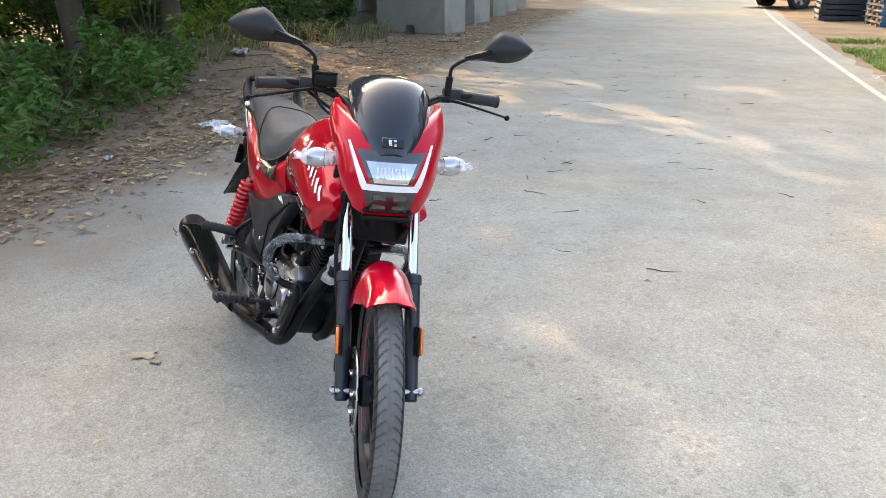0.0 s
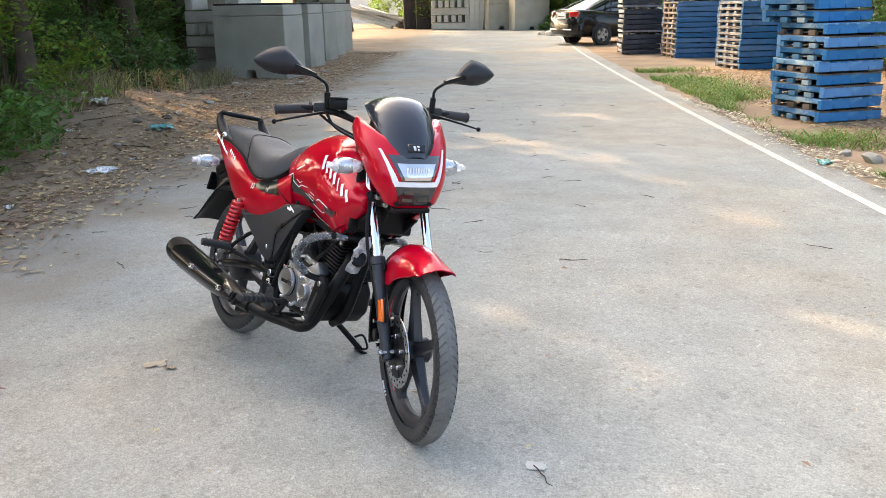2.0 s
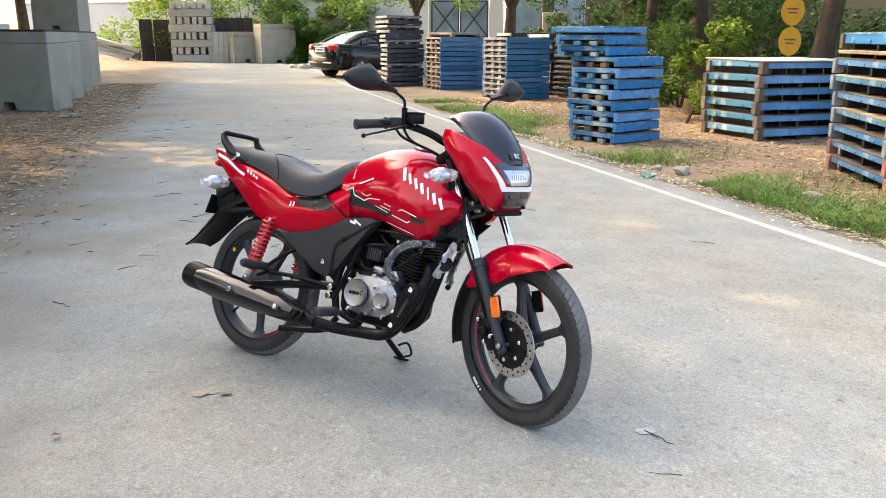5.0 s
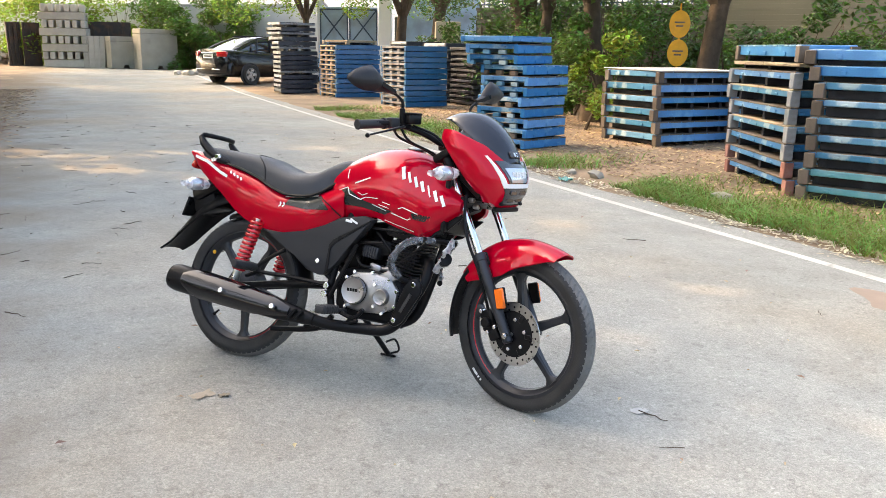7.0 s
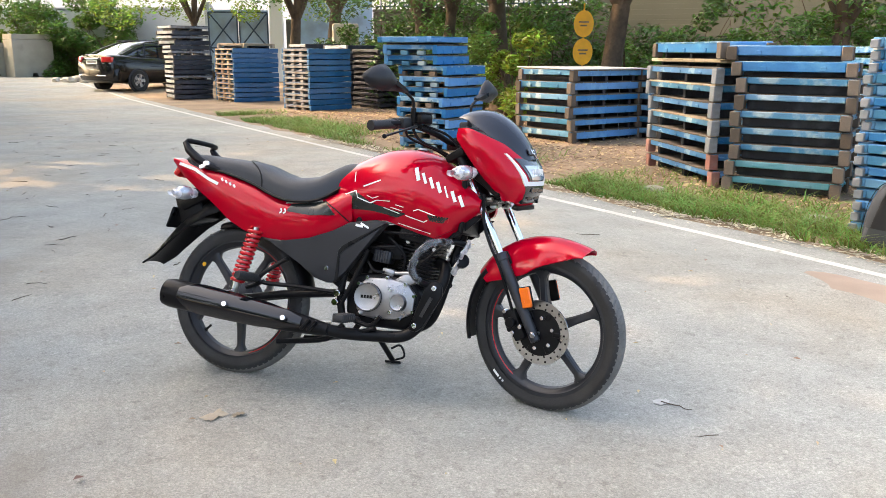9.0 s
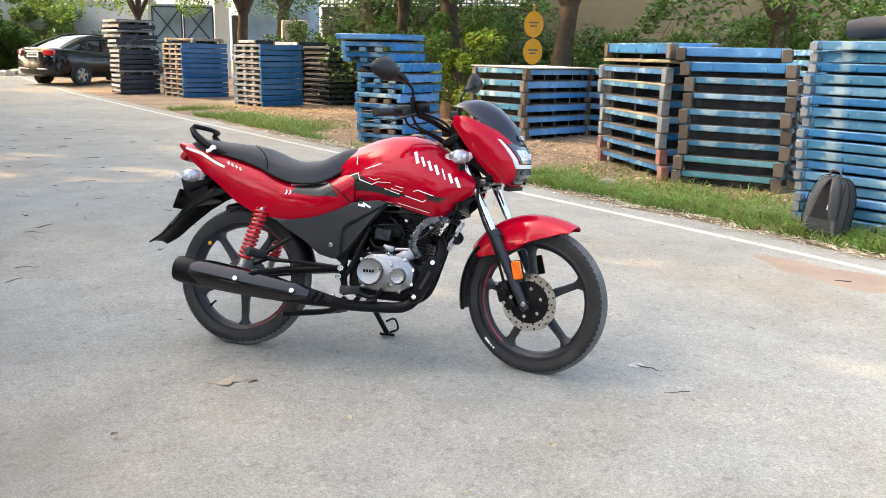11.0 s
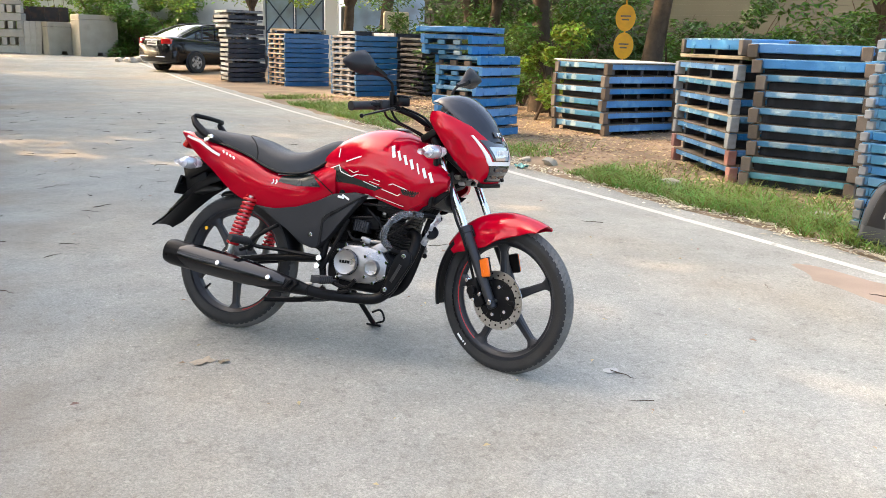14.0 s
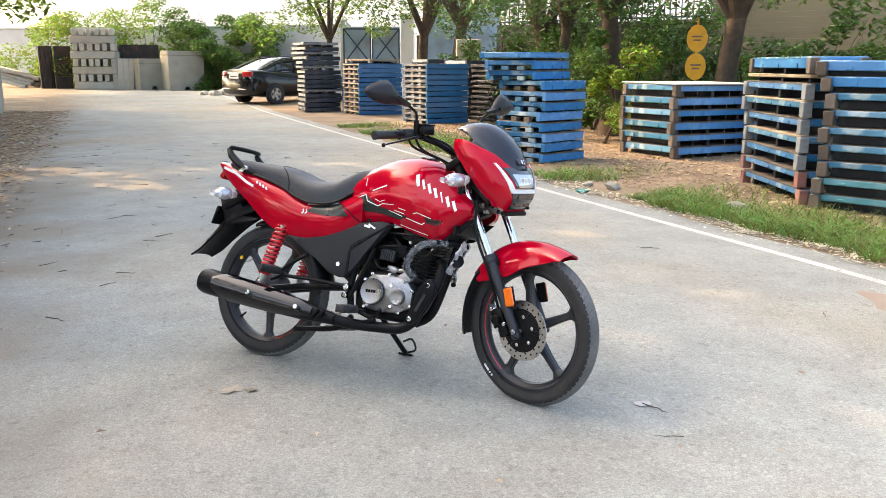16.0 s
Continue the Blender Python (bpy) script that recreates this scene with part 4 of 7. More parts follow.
for k in range(26):
    s = 2.4 + k * 0.72
    n = -4.3 - 1.5 * ((k * 0.618) % 1) - interp(s, [6, 8, 20], [0, 2.2, 2.4])
    p = road_pt(s, n)
    if k < 5:
        p = road_pt(1.3 + k * 0.85, -2.95 - 0.2 * k - 0.2 * (k % 2))
    shrub(p.x, p.y, 0.75 + 0.25 * ((k * 0.37) % 1), 0.75 + 1.2 * ((k * 0.71) % 1) if k >= 5 else 0.65, 1900, 0.045, (LEAF, LEAF_DARK, LEAF_SUNLIT)[k % 3] if k >= 5 else LEAF, "low tangled green roadside shrub", 200 + k, ground_z(p.x, p.y))

for k, (x, y, r, h) in enumerate(((-9.6, 1.6, 0.8, 1.2), (-9.9, 2.9, 0.75, 0.9), (-10.9, 2.2, 0.9, 1.7), (-11.6, 3.4, 0.8, 1.2), (-12.4, 4.2, 0.7, 1.0), (-11.8, 2.0, 1.0, 2.2), (-13.2, 3.2, 1.0, 2.4), (-8.6, 0.4, 0.8, 1.4), (-14.6, 4.4, 1.1, 2.6), (-10.2, 0.2, 1.0, 2.0))):
    shrub(x, y, r, h, 2600, 0.05, (LEAF, LEAF_DARK, LEAF_DARK)[k % 3], "low tangled green roadside shrub", 520 + k, ground_z(x, y))
data = ([], [])
rnd = random.Random(8)
for _ in range(7000):
    s, n = rnd.uniform(6.0, 13.0), -3.7 - abs(rnd.gauss(0, 0.9))
    if noise.noise((s * 1.3, n * 1.3, 9)) < rnd.uniform(-0.2, 0.3):
        continue
    p = road_pt(s, n)
    a, w, h = rnd.uniform(0, 6.28), rnd.uniform(0.003, 0.007), rnd.uniform(0.12, 0.5)
    side, tip = Vector((math.cos(a), math.sin(a), 0)) * w, Vector((rnd.uniform(-0.7, 0.7), rnd.uniform(-0.7, 0.7), 1)) * h
    b, i = Vector((p.x, p.y, ground_z(p.x, p.y) - 0.01)), len(data[0])
    data[0].extend((b - side, b + side, b + tip * 0.6 + side * 0.7, b + tip * 0.6 - side * 0.7, b + tip + Vector((tip.x, tip.y, -0.3 * h))))
    data[1].extend(((i, i + 1, i + 2, i + 3), (i + 3, i + 2, i + 4)))
tagged(mesh_of("dry_stalks", data, STALK), "dry grass and stalks on the bank", "grass", kind="stuff")

# grass on the verge
rnd = random.Random(5)
data = ([], [])
for _ in range(56000):
    s = rnd.uniform(-4.5, 14)
    n = line_n(s) + 0.46 + 0.13 * noise.noise((s * 1.7, 3, 8)) + abs(rnd.gauss(0, 0.5))
    clump = noise.noise((s * 4.5, n * 4.5, 6))
    if clump < rnd.uniform(-0.75, -0.05):
        continue
    dens = noise.noise((s * 0.9, n * 0.9, 2)) + (0.5 if s < 3.4 else (0.12 if 8.5 < s < 13 else -0.34))
    if dens < rnd.uniform(-0.3, 0.5):
        continue
    p = road_pt(s, n)
    z = ground_z(p.x, p.y)
    h, a, w = rnd.uniform(0.05, 0.15) * (1.0 + 0.75 * clump), rnd.uniform(0, 6.28), rnd.uniform(0.003, 0.007)
    side, tip = Vector((math.cos(a), math.sin(a), 0)) * w, Vector((rnd.uniform(-0.9, 0.9), rnd.uniform(-0.9, 0.9), 1)) * h
    i = len(data[0])
    b = Vector((p.x, p.y, z - 0.01))
    data[0].extend((b - side, b + side, b + tip * 0.55 + side * 0.7, b + tip * 0.55 - side * 0.7, b + tip + Vector((tip.x, tip.y, -0.2 * h))))
    data[1].extend(((i, i + 1, i + 2, i + 3), (i + 3, i + 2, i + 4)))
tagged(mesh_of("grass", data, GRASS), "patchy green verge grass", "grass", kind="stuff")

# dry straw along the edge of the verge
data = ([], [])
for _ in range(7000):
    s = rnd.uniform(-4, 9)
    n = line_n(s) + 0.41 + 0.13 * noise.noise((s * 1.7, 3, 8)) + rnd.gauss(0, 0.09)
    if noise.noise((s * 2.2, n * 2.2, 11)) < rnd.uniform(-0.5, 0.4):
        continue
    p = road_pt(s, n)
    b = Vector((p.x, p.y, max(ground_z(p.x, p.y), rise(s)) + rnd.uniform(0.004, 0.016)))
    a, h, w = rnd.uniform(0, 6.28), rnd.uniform(0.02, 0.08), rnd.uniform(0.004, 0.013)
    reach = Vector((math.cos(a), math.sin(a), rnd.uniform(-0.05, 0.25))) * h
    cross = Vector((-math.sin(a), math.cos(a), rnd.uniform(-0.3, 0.3))) * w
    i = len(data[0])
    data[0].extend((b - cross * 0.6, b + cross * 0.6, b + reach * 0.5 + cross, b + reach * 0.5 - cross, b + reach))
    data[1].extend(((i, i + 1, i + 2, i + 3), (i + 3, i + 2, i + 4)))
tagged(mesh_of("dry_straw", data, STRAW), "pale dry straw and leaf scraps along the asphalt edge", "straw", kind="stuff")

# dry leaves and chips on the earth, fewer on the road
data = ([], [])
for k in range(36000):
    if k < 19500:
        s, n = rnd.uniform(0.5, 22), -1.75 - abs(rnd.gauss(0, 1.3)) + 0.2 * rnd.gauss(0, 1)
    elif k < 35750:
        s, n = rnd.uniform(-3, 14), 4.6 + abs(rnd.gauss(0, 2.2))
    else:
        s, n = rnd.uniform(-3, 22), rnd.uniform(-2, 3.6)
    p = road_pt(s, n)
    z = max(ground_z(p.x, p.y), 0.004 if -2.1 < n < 4 else -1)
    L, a = rnd.uniform(0.012, 0.045) * (0.5 if k >= 35750 else 1), rnd.uniform(0, 6.28)
    u, v = Vector((math.cos(a), math.sin(a), rnd.uniform(-0.2, 0.2))) * L, Vector((-math.sin(a), math.cos(a), rnd.uniform(-0.3, 0.3))) * L * rnd.uniform(0.25, 0.6)
    c = Vector((p.x, p.y, z + 0.012))
    i = len(data[0])
    data[0].extend((c - u, c - v + Vector((0, 0, 0.006)), c + u, c + v + Vector((0, 0, 0.004))))
    data[1].extend(((i, i + 1, i + 2), (i, i + 2, i + 3)))
tagged(mesh_of("dry_leaves", data, DRY), "scattered dry brown leaves", "leaves", kind="stuff")


# ---- motorcycle ----
LEAN, STEER, RAKE = 15, 19, 26.5
REAR_X, FRONT_X, AXLE_Z = -0.04, 1.245, 0.304
bike = thing("motorcycle", pose(0, -0.012, 0.0, -LEAN), "red commuter motorcycle leaning on its side stand on the road", "motorcycle")
axis = Vector((-math.sin(radians(RAKE)), 0, math.cos(radians(RAKE))))
pivot = Vector((1.19, 0, 0.305))
TURN = Matrix.Translation(pivot) @ Matrix.Rotation(radians(-STEER), 4, axis) @ Matrix.Translation(-pivot)


def bp(name, bm, material, label="", parent=None, steer=False, angle=38):
    return part(name, bm, material, parent or bike, label, TURN if steer else None, angle)


def mirror(pts):
    return [(x, -y, z) for x, y, z in pts]


# wheels
def wheel(name, x, width, m_extra, steer, disc):
    at = Matrix.Translation((x, 0, AXLE_Z)) @ pose(0, 0, 0, 90)
    R = AXLE_Z + 0.001
    hw = width / 2
    n, prof = 816, 29
    bm = B()
    loops = []
    for i in range(n):
        a = 2 * math.pi * i / n
        loop = []
        for k in range(prof):
            u = -1 + 2 * k / (prof - 1)
            ang = u * 2.05
            y = hw * math.sin(ang) if abs(ang) < 1.57 else hw * math.copysign(1 - 0.32 * (abs(ang) - 1.57), ang)
            r = R - 0.85 * hw * (1 - math.cos(ang)) if abs(ang) < 1.57 else R - 0.85 * hw - 0.026 * (abs(ang) - 1.57) / 0.48
            w = abs(u)
            if 0.08 < w < 0.62:
                ph = (i / n * 68 + w * 2.6 + (0.5 if u > 0 else 0)) % 1
                if ph < 0.2:
                    r -= 0.005
            if w < 0.02:
                r -= 0.003
            loop.append(Vector((r * math.cos(a), r * math.sin(a), y)))
        loops.append(loop)
    vs = [[bm.verts.new(at @ p) for p in loop] for loop in loops]
    for i in range(n):
        a, b = vs[i], vs[(i + 1) % n]
        for k in range(prof - 1):
            bm.faces.new((a[k], a[k + 1], b[k + 1], b[k]))
    tyre_in = 0.241
    w = B()
    rim_o, rim_i = tyre_in + 0.004, tyre_in - 0.024
    lathe(w, [(rim_o, -hw * 0.62), (rim_o + 0.004, -hw * 0.70), (rim_o - 0.010, -hw * 0.72), (rim_o - 0.016, -hw * 0.5), (rim_i, -hw * 0.34), (rim_i - 0.005, 0), (rim_i, hw * 0.34), (rim_o - 0.016, hw * 0.5), (rim_o - 0.010, hw * 0.72), (rim_o + 0.004, hw * 0.70), (rim_o, hw * 0.62), (rim_i + 0.014, 0), (rim_o, -hw * 0.62)], at, 72)
    whl = bp(name, w, GREYMETAL, "black five-spoke alloy wheel", steer=steer)
    ty = bp("tyre", bm, RUBBER, "treaded black rubber tyre with dust on the tread", whl, steer, 50)
    ty.data.materials.append(TREAD)
    for f in ty.data.polygons:
        if 8 <= f.index % (prof - 1) < 20:
            f.material_index = 1
    for k in range(5):
        rot = at @ pose(0, 0, 0, 0, 0, 72 * k + (96 if disc else 58))
        sp = B()
        loops = []
        for rr, ww, th in ((0.034, 0.024, 0.022), (0.07, 0.02, 0.02), (0.13, 0.0155, 0.016), (0.19, 0.0145, 0.014), (rim_i - 0.016, 0.018, 0.015), (rim_i + 0.004, 0.036, 0.017)):
            loops.append([rot @ Vector((rr, ww * c, th * e)) for c, e in ((-1, -0.6), (-0.6, -1), (0.6, -1), (1, -0.6), (1, 0.6), (0.6, 1), (-0.6, 1), (-1, 0.6))])
        rings(sp, loops)
        bp("spoke", sp, GREYMETAL, "", whl, steer)
    hb = B()
    hr = 0.042 if disc else 0.078
    lathe(hb, [(0.018, -0.052), (hr * 0.8, -0.05), (hr, -0.04), (hr * 0.95, 0), (hr, 0.04), (hr * 0.8, 0.05), (0.018, 0.052)], at, 36)
    bp("hub", hb, GREYMETAL, "dark wheel hub", whl, steer)
    st = B()
    for a0, a1 in (((2.5, 4.1),) if disc else ((5.0, 6.2), (0.6, 1.3))):
        pts = [at @ Vector(((rim_i + 0.010) * math.cos(a0 + (a1 - a0) * k / 14), (rim_i + 0.010) * math.sin(a0 + (a1 - a0) * k / 14), hw * s_ * 0.42)) for s_ in (1,) for k in range(15)]
        tube(st, pts, 0.0028, 6)
        pts = [at @ Vector(((rim_i + 0.010) * math.cos(a0 + (a1 - a0) * k / 14), (rim_i + 0.010) * math.sin(a0 + (a1 - a0) * k / 14), -hw * 0.42)) for k in range(15)]
        tube(st, pts, 0.0024, 6)
    bp("rim_stripe", st, SPRING, "thin red stripe round the rim", whl, steer)
    va = B()
    ra = -1.62 if disc else 2.4
    p0 = at @ Vector(((rim_i + 0.004) * math.cos(ra), (rim_i + 0.004) * -math.sin(ra), 0))
    p1 = at @ Vector(((rim_i - 0.035) * math.cos(ra), (rim_i - 0.035) * -math.sin(ra), 0))
    rod(va, p0, p1, 0.005)
    rod(va, p0, p0.lerp(p1, 0.3), 0.009)
    bp("valve", va, BLACK, "", whl, steer)
    return whl


fw = wheel("front_wheel", FRONT_X, 0.074, None, True, True)
rw = wheel("rear_wheel", REAR_X, 0.088, None, False, False)

bm = B()
rod(bm, (REAR_X - 0.168, -0.036, AXLE_Z + 0.13), (REAR_X - 0.168, -0.0405, AXLE_Z + 0.13), 0.009, 16)
bp("rim_sticker", bm, YELLOW, "small round yellow sticker", rw)
for k, da in enumerate((0, 2.2, 4.4, 7.5, 10.5)):
    bm = B()
    a = radians(222 + da)
    box(bm, (0.012 if k < 3 else 0.006, 0.003, 0.008), (FRONT_X + 0.268 * math.cos(a), -0.0365, AXLE_Z + 0.268 * math.sin(a)), (0, 90 - 222 - da, 0))
    bp("tyre_mark", bm, WHITE, "small white tyre mark", fw, True)

# front brake disc and caliper
DY = -0.062
bm = B()
n = 72
at = Matrix.Translation((FRONT_X, DY, AXLE_Z)) @ pose(0, 0, 0, 90)
lathe(bm, [(0.083, -0.002), (0.118, -0.002), (0.119, 0), (0.118, 0.002), (0.083, 0.002), (0.083, -0.002)], at, n)
disc = bp("brake_disc", bm, STEEL, "drilled bare-steel brake disc", fw, True)
bm = B()
for k in range(24):
    a = 2 * math.pi * k / 24
    for rr in ((0.09, 0.109) if k % 2 else (0.1,)):
        c = Vector((FRONT_X + rr * math.cos(a), DY, AXLE_Z + rr * math.sin(a)))
        bm = B()
        rod(bm, c + Vector((0, -0.0035, 0)), c + Vector((0, 0.0035, 0)), 0.0042, 8)
        bp("drill_hole", bm, BLACK, "", fw, True)
bm = B()
lathe(bm, [(0.02, -0.012), (0.05, -0.01), (0.055, -0.004), (0.086, -0.0035), (0.086, 0.0035), (0.05, 0.006), (0.02, 0.012)], at, 40)
bp("disc_carrier", bm, BLACK, "black disc carrier", fw, True)
for k in range(6):
    bm = B()
    a = 2 * math.pi * k / 6
    c = Vector((FRONT_X + 0.068 * math.cos(a), DY, AXLE_Z + 0.068 * math.sin(a)))
    box(bm, (0.03, 0.014, 0.02), c, (0, -math.degrees(a), 0), 0.003)
    bp("carrier_arm", bm, BLACK, "", fw, True)
for k in range(6):
    bm = B()
    a = 2 * math.pi * k / 6 + 0.3
    c = Vector((FRONT_X + 0.058 * math.cos(a), DY, AXLE_Z + 0.058 * math.sin(a)))
    rod(bm, c, c + Vector((0, -0.014, 0)), 0.0075, 8)
    bp("disc_bolt", bm, CHROME, "", fw, True)
bm = B()
box(bm, (0.06, 0.05, 0.085), (FRONT_X - 0.105, DY - 0.005, AXLE_Z + 0.035), (0, -18, 0), 0.012, 2)
box(bm, (0.05, 0.035, 0.05), (FRONT_X - 0.075, DY - 0.012, AXLE_Z - 0.01), (0, -30, 0), 0.01, 2)
rod(bm, (FRONT_X - 0.10, DY - 0.01, AXLE_Z + 0.03), (FRONT_X - 0.10, DY - 0.05, AXLE_Z + 0.03), 0.02)
cal = bp("brake_caliper", bm, BLACK, "black brake caliper", None, True)
for dx, dz in ((-0.125, 0.07), (-0.09, -0.005), (-0.06, 0.02)):
    bm = B()
    rod(bm, (FRONT_X + dx, DY - 0.02, AXLE_Z + dz), (FRONT_X + dx, DY - 0.045, AXLE_Z + dz), 0.008, 8)
    bp("caliper_bolt", bm, CHROME, "", cal, True)
# axle ends
bm = B()
rod(bm, (FRONT_X, -0.125, AXLE_Z), (FRONT_X, 0.125, AXLE_Z), 0.008)
for q in (-1, 1):
    rod(bm, (FRONT_X, q * 0.112, AXLE_Z), (FRONT_X, q * 0.122, AXLE_Z), 0.012, 6)
bp("front_axle", bm, STEEL, "bare steel axle nuts", None, True)

# fork
FY = 0.093


def fork_at(z):
    return FRONT_X - 0.012 - 0.515 * (z - AXLE_Z)


for q in (-1, 1):
    y = q * FY
    bm = B()
    a, b = Vector((fork_at(0.275), y, 0.275)), Vector((fork_at(0.585), y, 0.585))
    h = (b - a).length
    lathe(bm, [(0.014, 0), (0.019, 0.006), (0.0195, 0.10), (0.021, 0.13), (0.0215, h - 0.03), (0.025, h - 0.028), (0.025, h - 0.004), (0.021, h)], along(a, b), 20)
    leg = bp("fork_leg", bm, GREYMETAL, "dark grey fork leg", None, True)
    bm = B()
    rod(bm, (fork_at(0.58), y, 0.58), (fork_at(0.875), y, 0.875), 0.0155, 20)
    bp("fork_tube", bm, CHROME, "bright chrome fork tube", leg, True)
    bm = B()
    rod(bm, (fork_at(0.87), y, 0.87), (fork_at(0.96), y, 0.96), 0.017, 16)
    bp("upper_tube", bm, BLACK, "", leg, True)
    bm = B()
    box(bm, (0.042, 0.01, 0.074), (fork_at(0.435) + 0.045, y + q * 0.018, 0.435), (0, -14, 0), 0.004)
    bp("side_reflector", bm, AMBER, "amber side reflector", leg, True)
    bm = B()
    box(bm, (0.047, 0.008, 0.08), (fork_at(0.435) + 0.045, y + q * 0.0095, 0.435), (0, -14, 0), 0.003)
    bp("reflector_back", bm, BLACK, "", leg, True)
bm = B()
for z in (0.765, 0.94):
    box(bm, (0.085, 0.235, 0.032), (fork_at(z) - 0.012, 0, z), (0, -RAKE, 0), 0.01, 2)
bp("fork_clamp", bm, BLACK, "black fork clamps", None, True)
bm = B()
rod(bm, (pivot.x - 0.5 * 0.42, 0, 0.725), (pivot.x - 0.5 * 0.65, 0, 0.955), 0.033, 20)
bp("steering_head", bm, BLACK)
for y, x, z in ((-0.06, 0.05, -0.01), (0.06, 0.05, -0.01), (-0.02, 0.055, 0.01), (0.02, 0.055, -0.015), (-0.085, 0.045, 0.015), (0.085, 0.045, 0.015)):
    bm = B()
    rod(bm, (fork_at(0.765) + x - 0.02, y, 0.765 + z), (fork_at(0.765) + x + 0.006, y, 0.765 + z), 0.0095, 8)
    bp("clamp_bolt", bm, STEEL, "", None, True)
# front plate bracket
bm = B()
box(bm, (0.008, 0.13, 0.012), (1.15, 0, 0.774), (0, 10, 0), 0.003)
for q in (-1, 1):
    rod(bm, (1.15, q * 0.058, 0.774), (1.159, q * 0.058, 0.774), 0.007, 8)
    box(bm, (0.13, 0.02, 0.012), (1.09, q * 0.05, 0.782), (0, 0, 0), 0.003)
bp("plate_bracket", bm, BLACK, "black number-plate bracket", None, True)

# front mudguard
def guard_skin(bm, cx, r0, a0, a1, half, drop, thick, steps, skirt=None, tip=0.0):
    loops = []
    for i in range(steps + 1):
        u = i / steps
        a = radians(a0 + (a1 - a0) * u)
        w = half * (1 - tip * max(0, 1 - u * 5) ** 2)
        dr = drop + (skirt(math.degrees(a)) if skirt else 0)
        ring = []
        for side in (1, -1):
            row = []
            for k in range(13):
                v = -1 + 2 * k / 12
                y = w * math.sin(v * 1.45) / math.sin(1.45)
                rr = r0 - dr * (1 - math.cos(v * 1.45)) / (1 - math.cos(1.45)) - (0 if side > 0 else thick)
                row.append(Vector((cx + rr * math.cos(a), y * (1 if side > 0 else 0.95), AXLE_Z + rr * math.sin(a))))
            ring += row if side > 0 else row[::-1]
        loops.append(ring)
    rings(bm, loops)
    return bm


bm = B()
loops = []
for i in range(41):
    ad = 61 + (144 - 61) * i / 40
    a = radians(ad)
    wid = interp(ad, [57, 75, 95, 125, 144], [0.06, 0.066, 0.08, 0.08, 0.07])
    fall = interp(ad, [57, 63, 74, 94, 108, 127, 144], [0.01, 0.022, 0.06, 0.1, 0.118, 0.105, 0.06])
    r0 = 0.346 + 0.006 * max(0, (78 - ad) / 17) ** 1.5
    ring = []
    for th in (0, 0.004):
        row = []
        for k in range(21):
            v = -1 + k / 10
            y = wid * math.copysign(1 - (1 - abs(v)) ** 1.35, v) * (1 - th * 8)
            rr = r0 - th - fall * abs(v) ** 2.6 - 0.006 * abs(v) + (0.003 if abs(v) < 0.25 else 0)
            row.append(Vector((FRONT_X + rr * math.cos(a), y, AXLE_Z + rr * math.sin(a))))
        ring += row if th == 0 else row[::-1]
    loops.append(ring)
rings(bm, loops)
fm = bp("front_mudguard", bm, RED, "glossy red front mudguard", None, True, 40)
bm = B()
guard_skin(bm, FRONT_X, 0.338, 138, 192, 0.066, 0.036, 0.005, 20)
bp("mud_flap", bm, BLACK, "matt black rear half of the mudguard", fm, True, 50)
bm = B()
for q in (-1, 1):
    box(bm, (0.06, 0.012, 0.05), (fork_at(0.56) - 0.005, q * 0.078, 0.56), (0, -26, 0), 0.004)
bp("mudguard_stay", bm, BLACK, "", fm, True)

# headlamp cowl
CZ = [0.745, 0.79, 0.822, 0.862, 0.906, 0.94, 0.975, 1.01, 1.045]
CF = [1.125, 1.165, 1.183, 1.186, 1.172, 1.148, 1.115, 1.075, 1.035]
CR = [1.12, 1.112, 1.085, 1.05, 1.014, 0.99, 0.966, 0.944, 0.945]
CW = [0.08, 0.098, 0.116, 0.132, 0.142, 0.151, 0.158, 0.157, 0.145]


def cowl_xy(t, z):
    w, f, r = interp(z, CZ, CW), interp(z, CZ, CF), interp(z, CZ, CR)
    s, c = math.sin(t), math.cos(t)
    return r + (f - r) * max(0, c) ** 0.75, w * math.copysign(abs(s) ** 0.85, s)


def cowl_x(y, z):
    w = interp(z, CZ, CW)
    t = math.asin(min(1, abs(y) / w) ** (1 / 0.85))
    return cowl_xy(t, z)[0]


bm = B()
loops = []
for i in range(31):
    outer = []
    for k in range(37):
        a = -math.pi / 2 + math.pi * k / 36
        top = 0.938 + 0.102 * abs(math.sin(a)) ** 1.1
        low = 0.748 + 0.03 * abs(math.sin(a)) ** 2
        z = low + (top - low) * i / 30
        x, y = cowl_xy(a, z)
        outer.append(Vector((x + 0.006 * max(0, (abs(math.sin(a)) - 0.9) * 10) * (i / 30), y, z)))
    inner = [Vector((p.x - 0.03, p.y * 0.9, p.z)) for p in outer[::-1]]
    loops.append(outer + inner)
rings(bm, loops)
cowl = bp("headlamp_cowl", bm, RED, "glossy red headlamp cowl", None, True, 60)


def cowl_patch(bm, lo, hi, off, nz=10, ny=12, thick=0.006):
    """A strip of the cowl's front: lo and hi give z and two y for its lower and upper edge rows."""
    loops = []
    for i in range(nz + 1):
        u = i / nz
        z, ya, yb = (lo[j] + (hi[j] - lo[j]) * u for j in range(3))
        row = [ya + (yb - ya) * k / ny for k in range(ny + 1)]
        f = [Vector((cowl_x(y, z) + off, y, z)) for y in row]
        loops.append(f + [p - Vector((thick + off, 0, 0)) for p in f[::-1]])
    rings(bm, loops)
    return bm


bm = B()
cowl_patch(bm, (0.834, -0.072, 0.072), (0.85, -0.08, 0.08), 0.0045, 6, 20)
lamp = bp("lamp_surround", bm, WHITE, "white lamp surround", None, True)
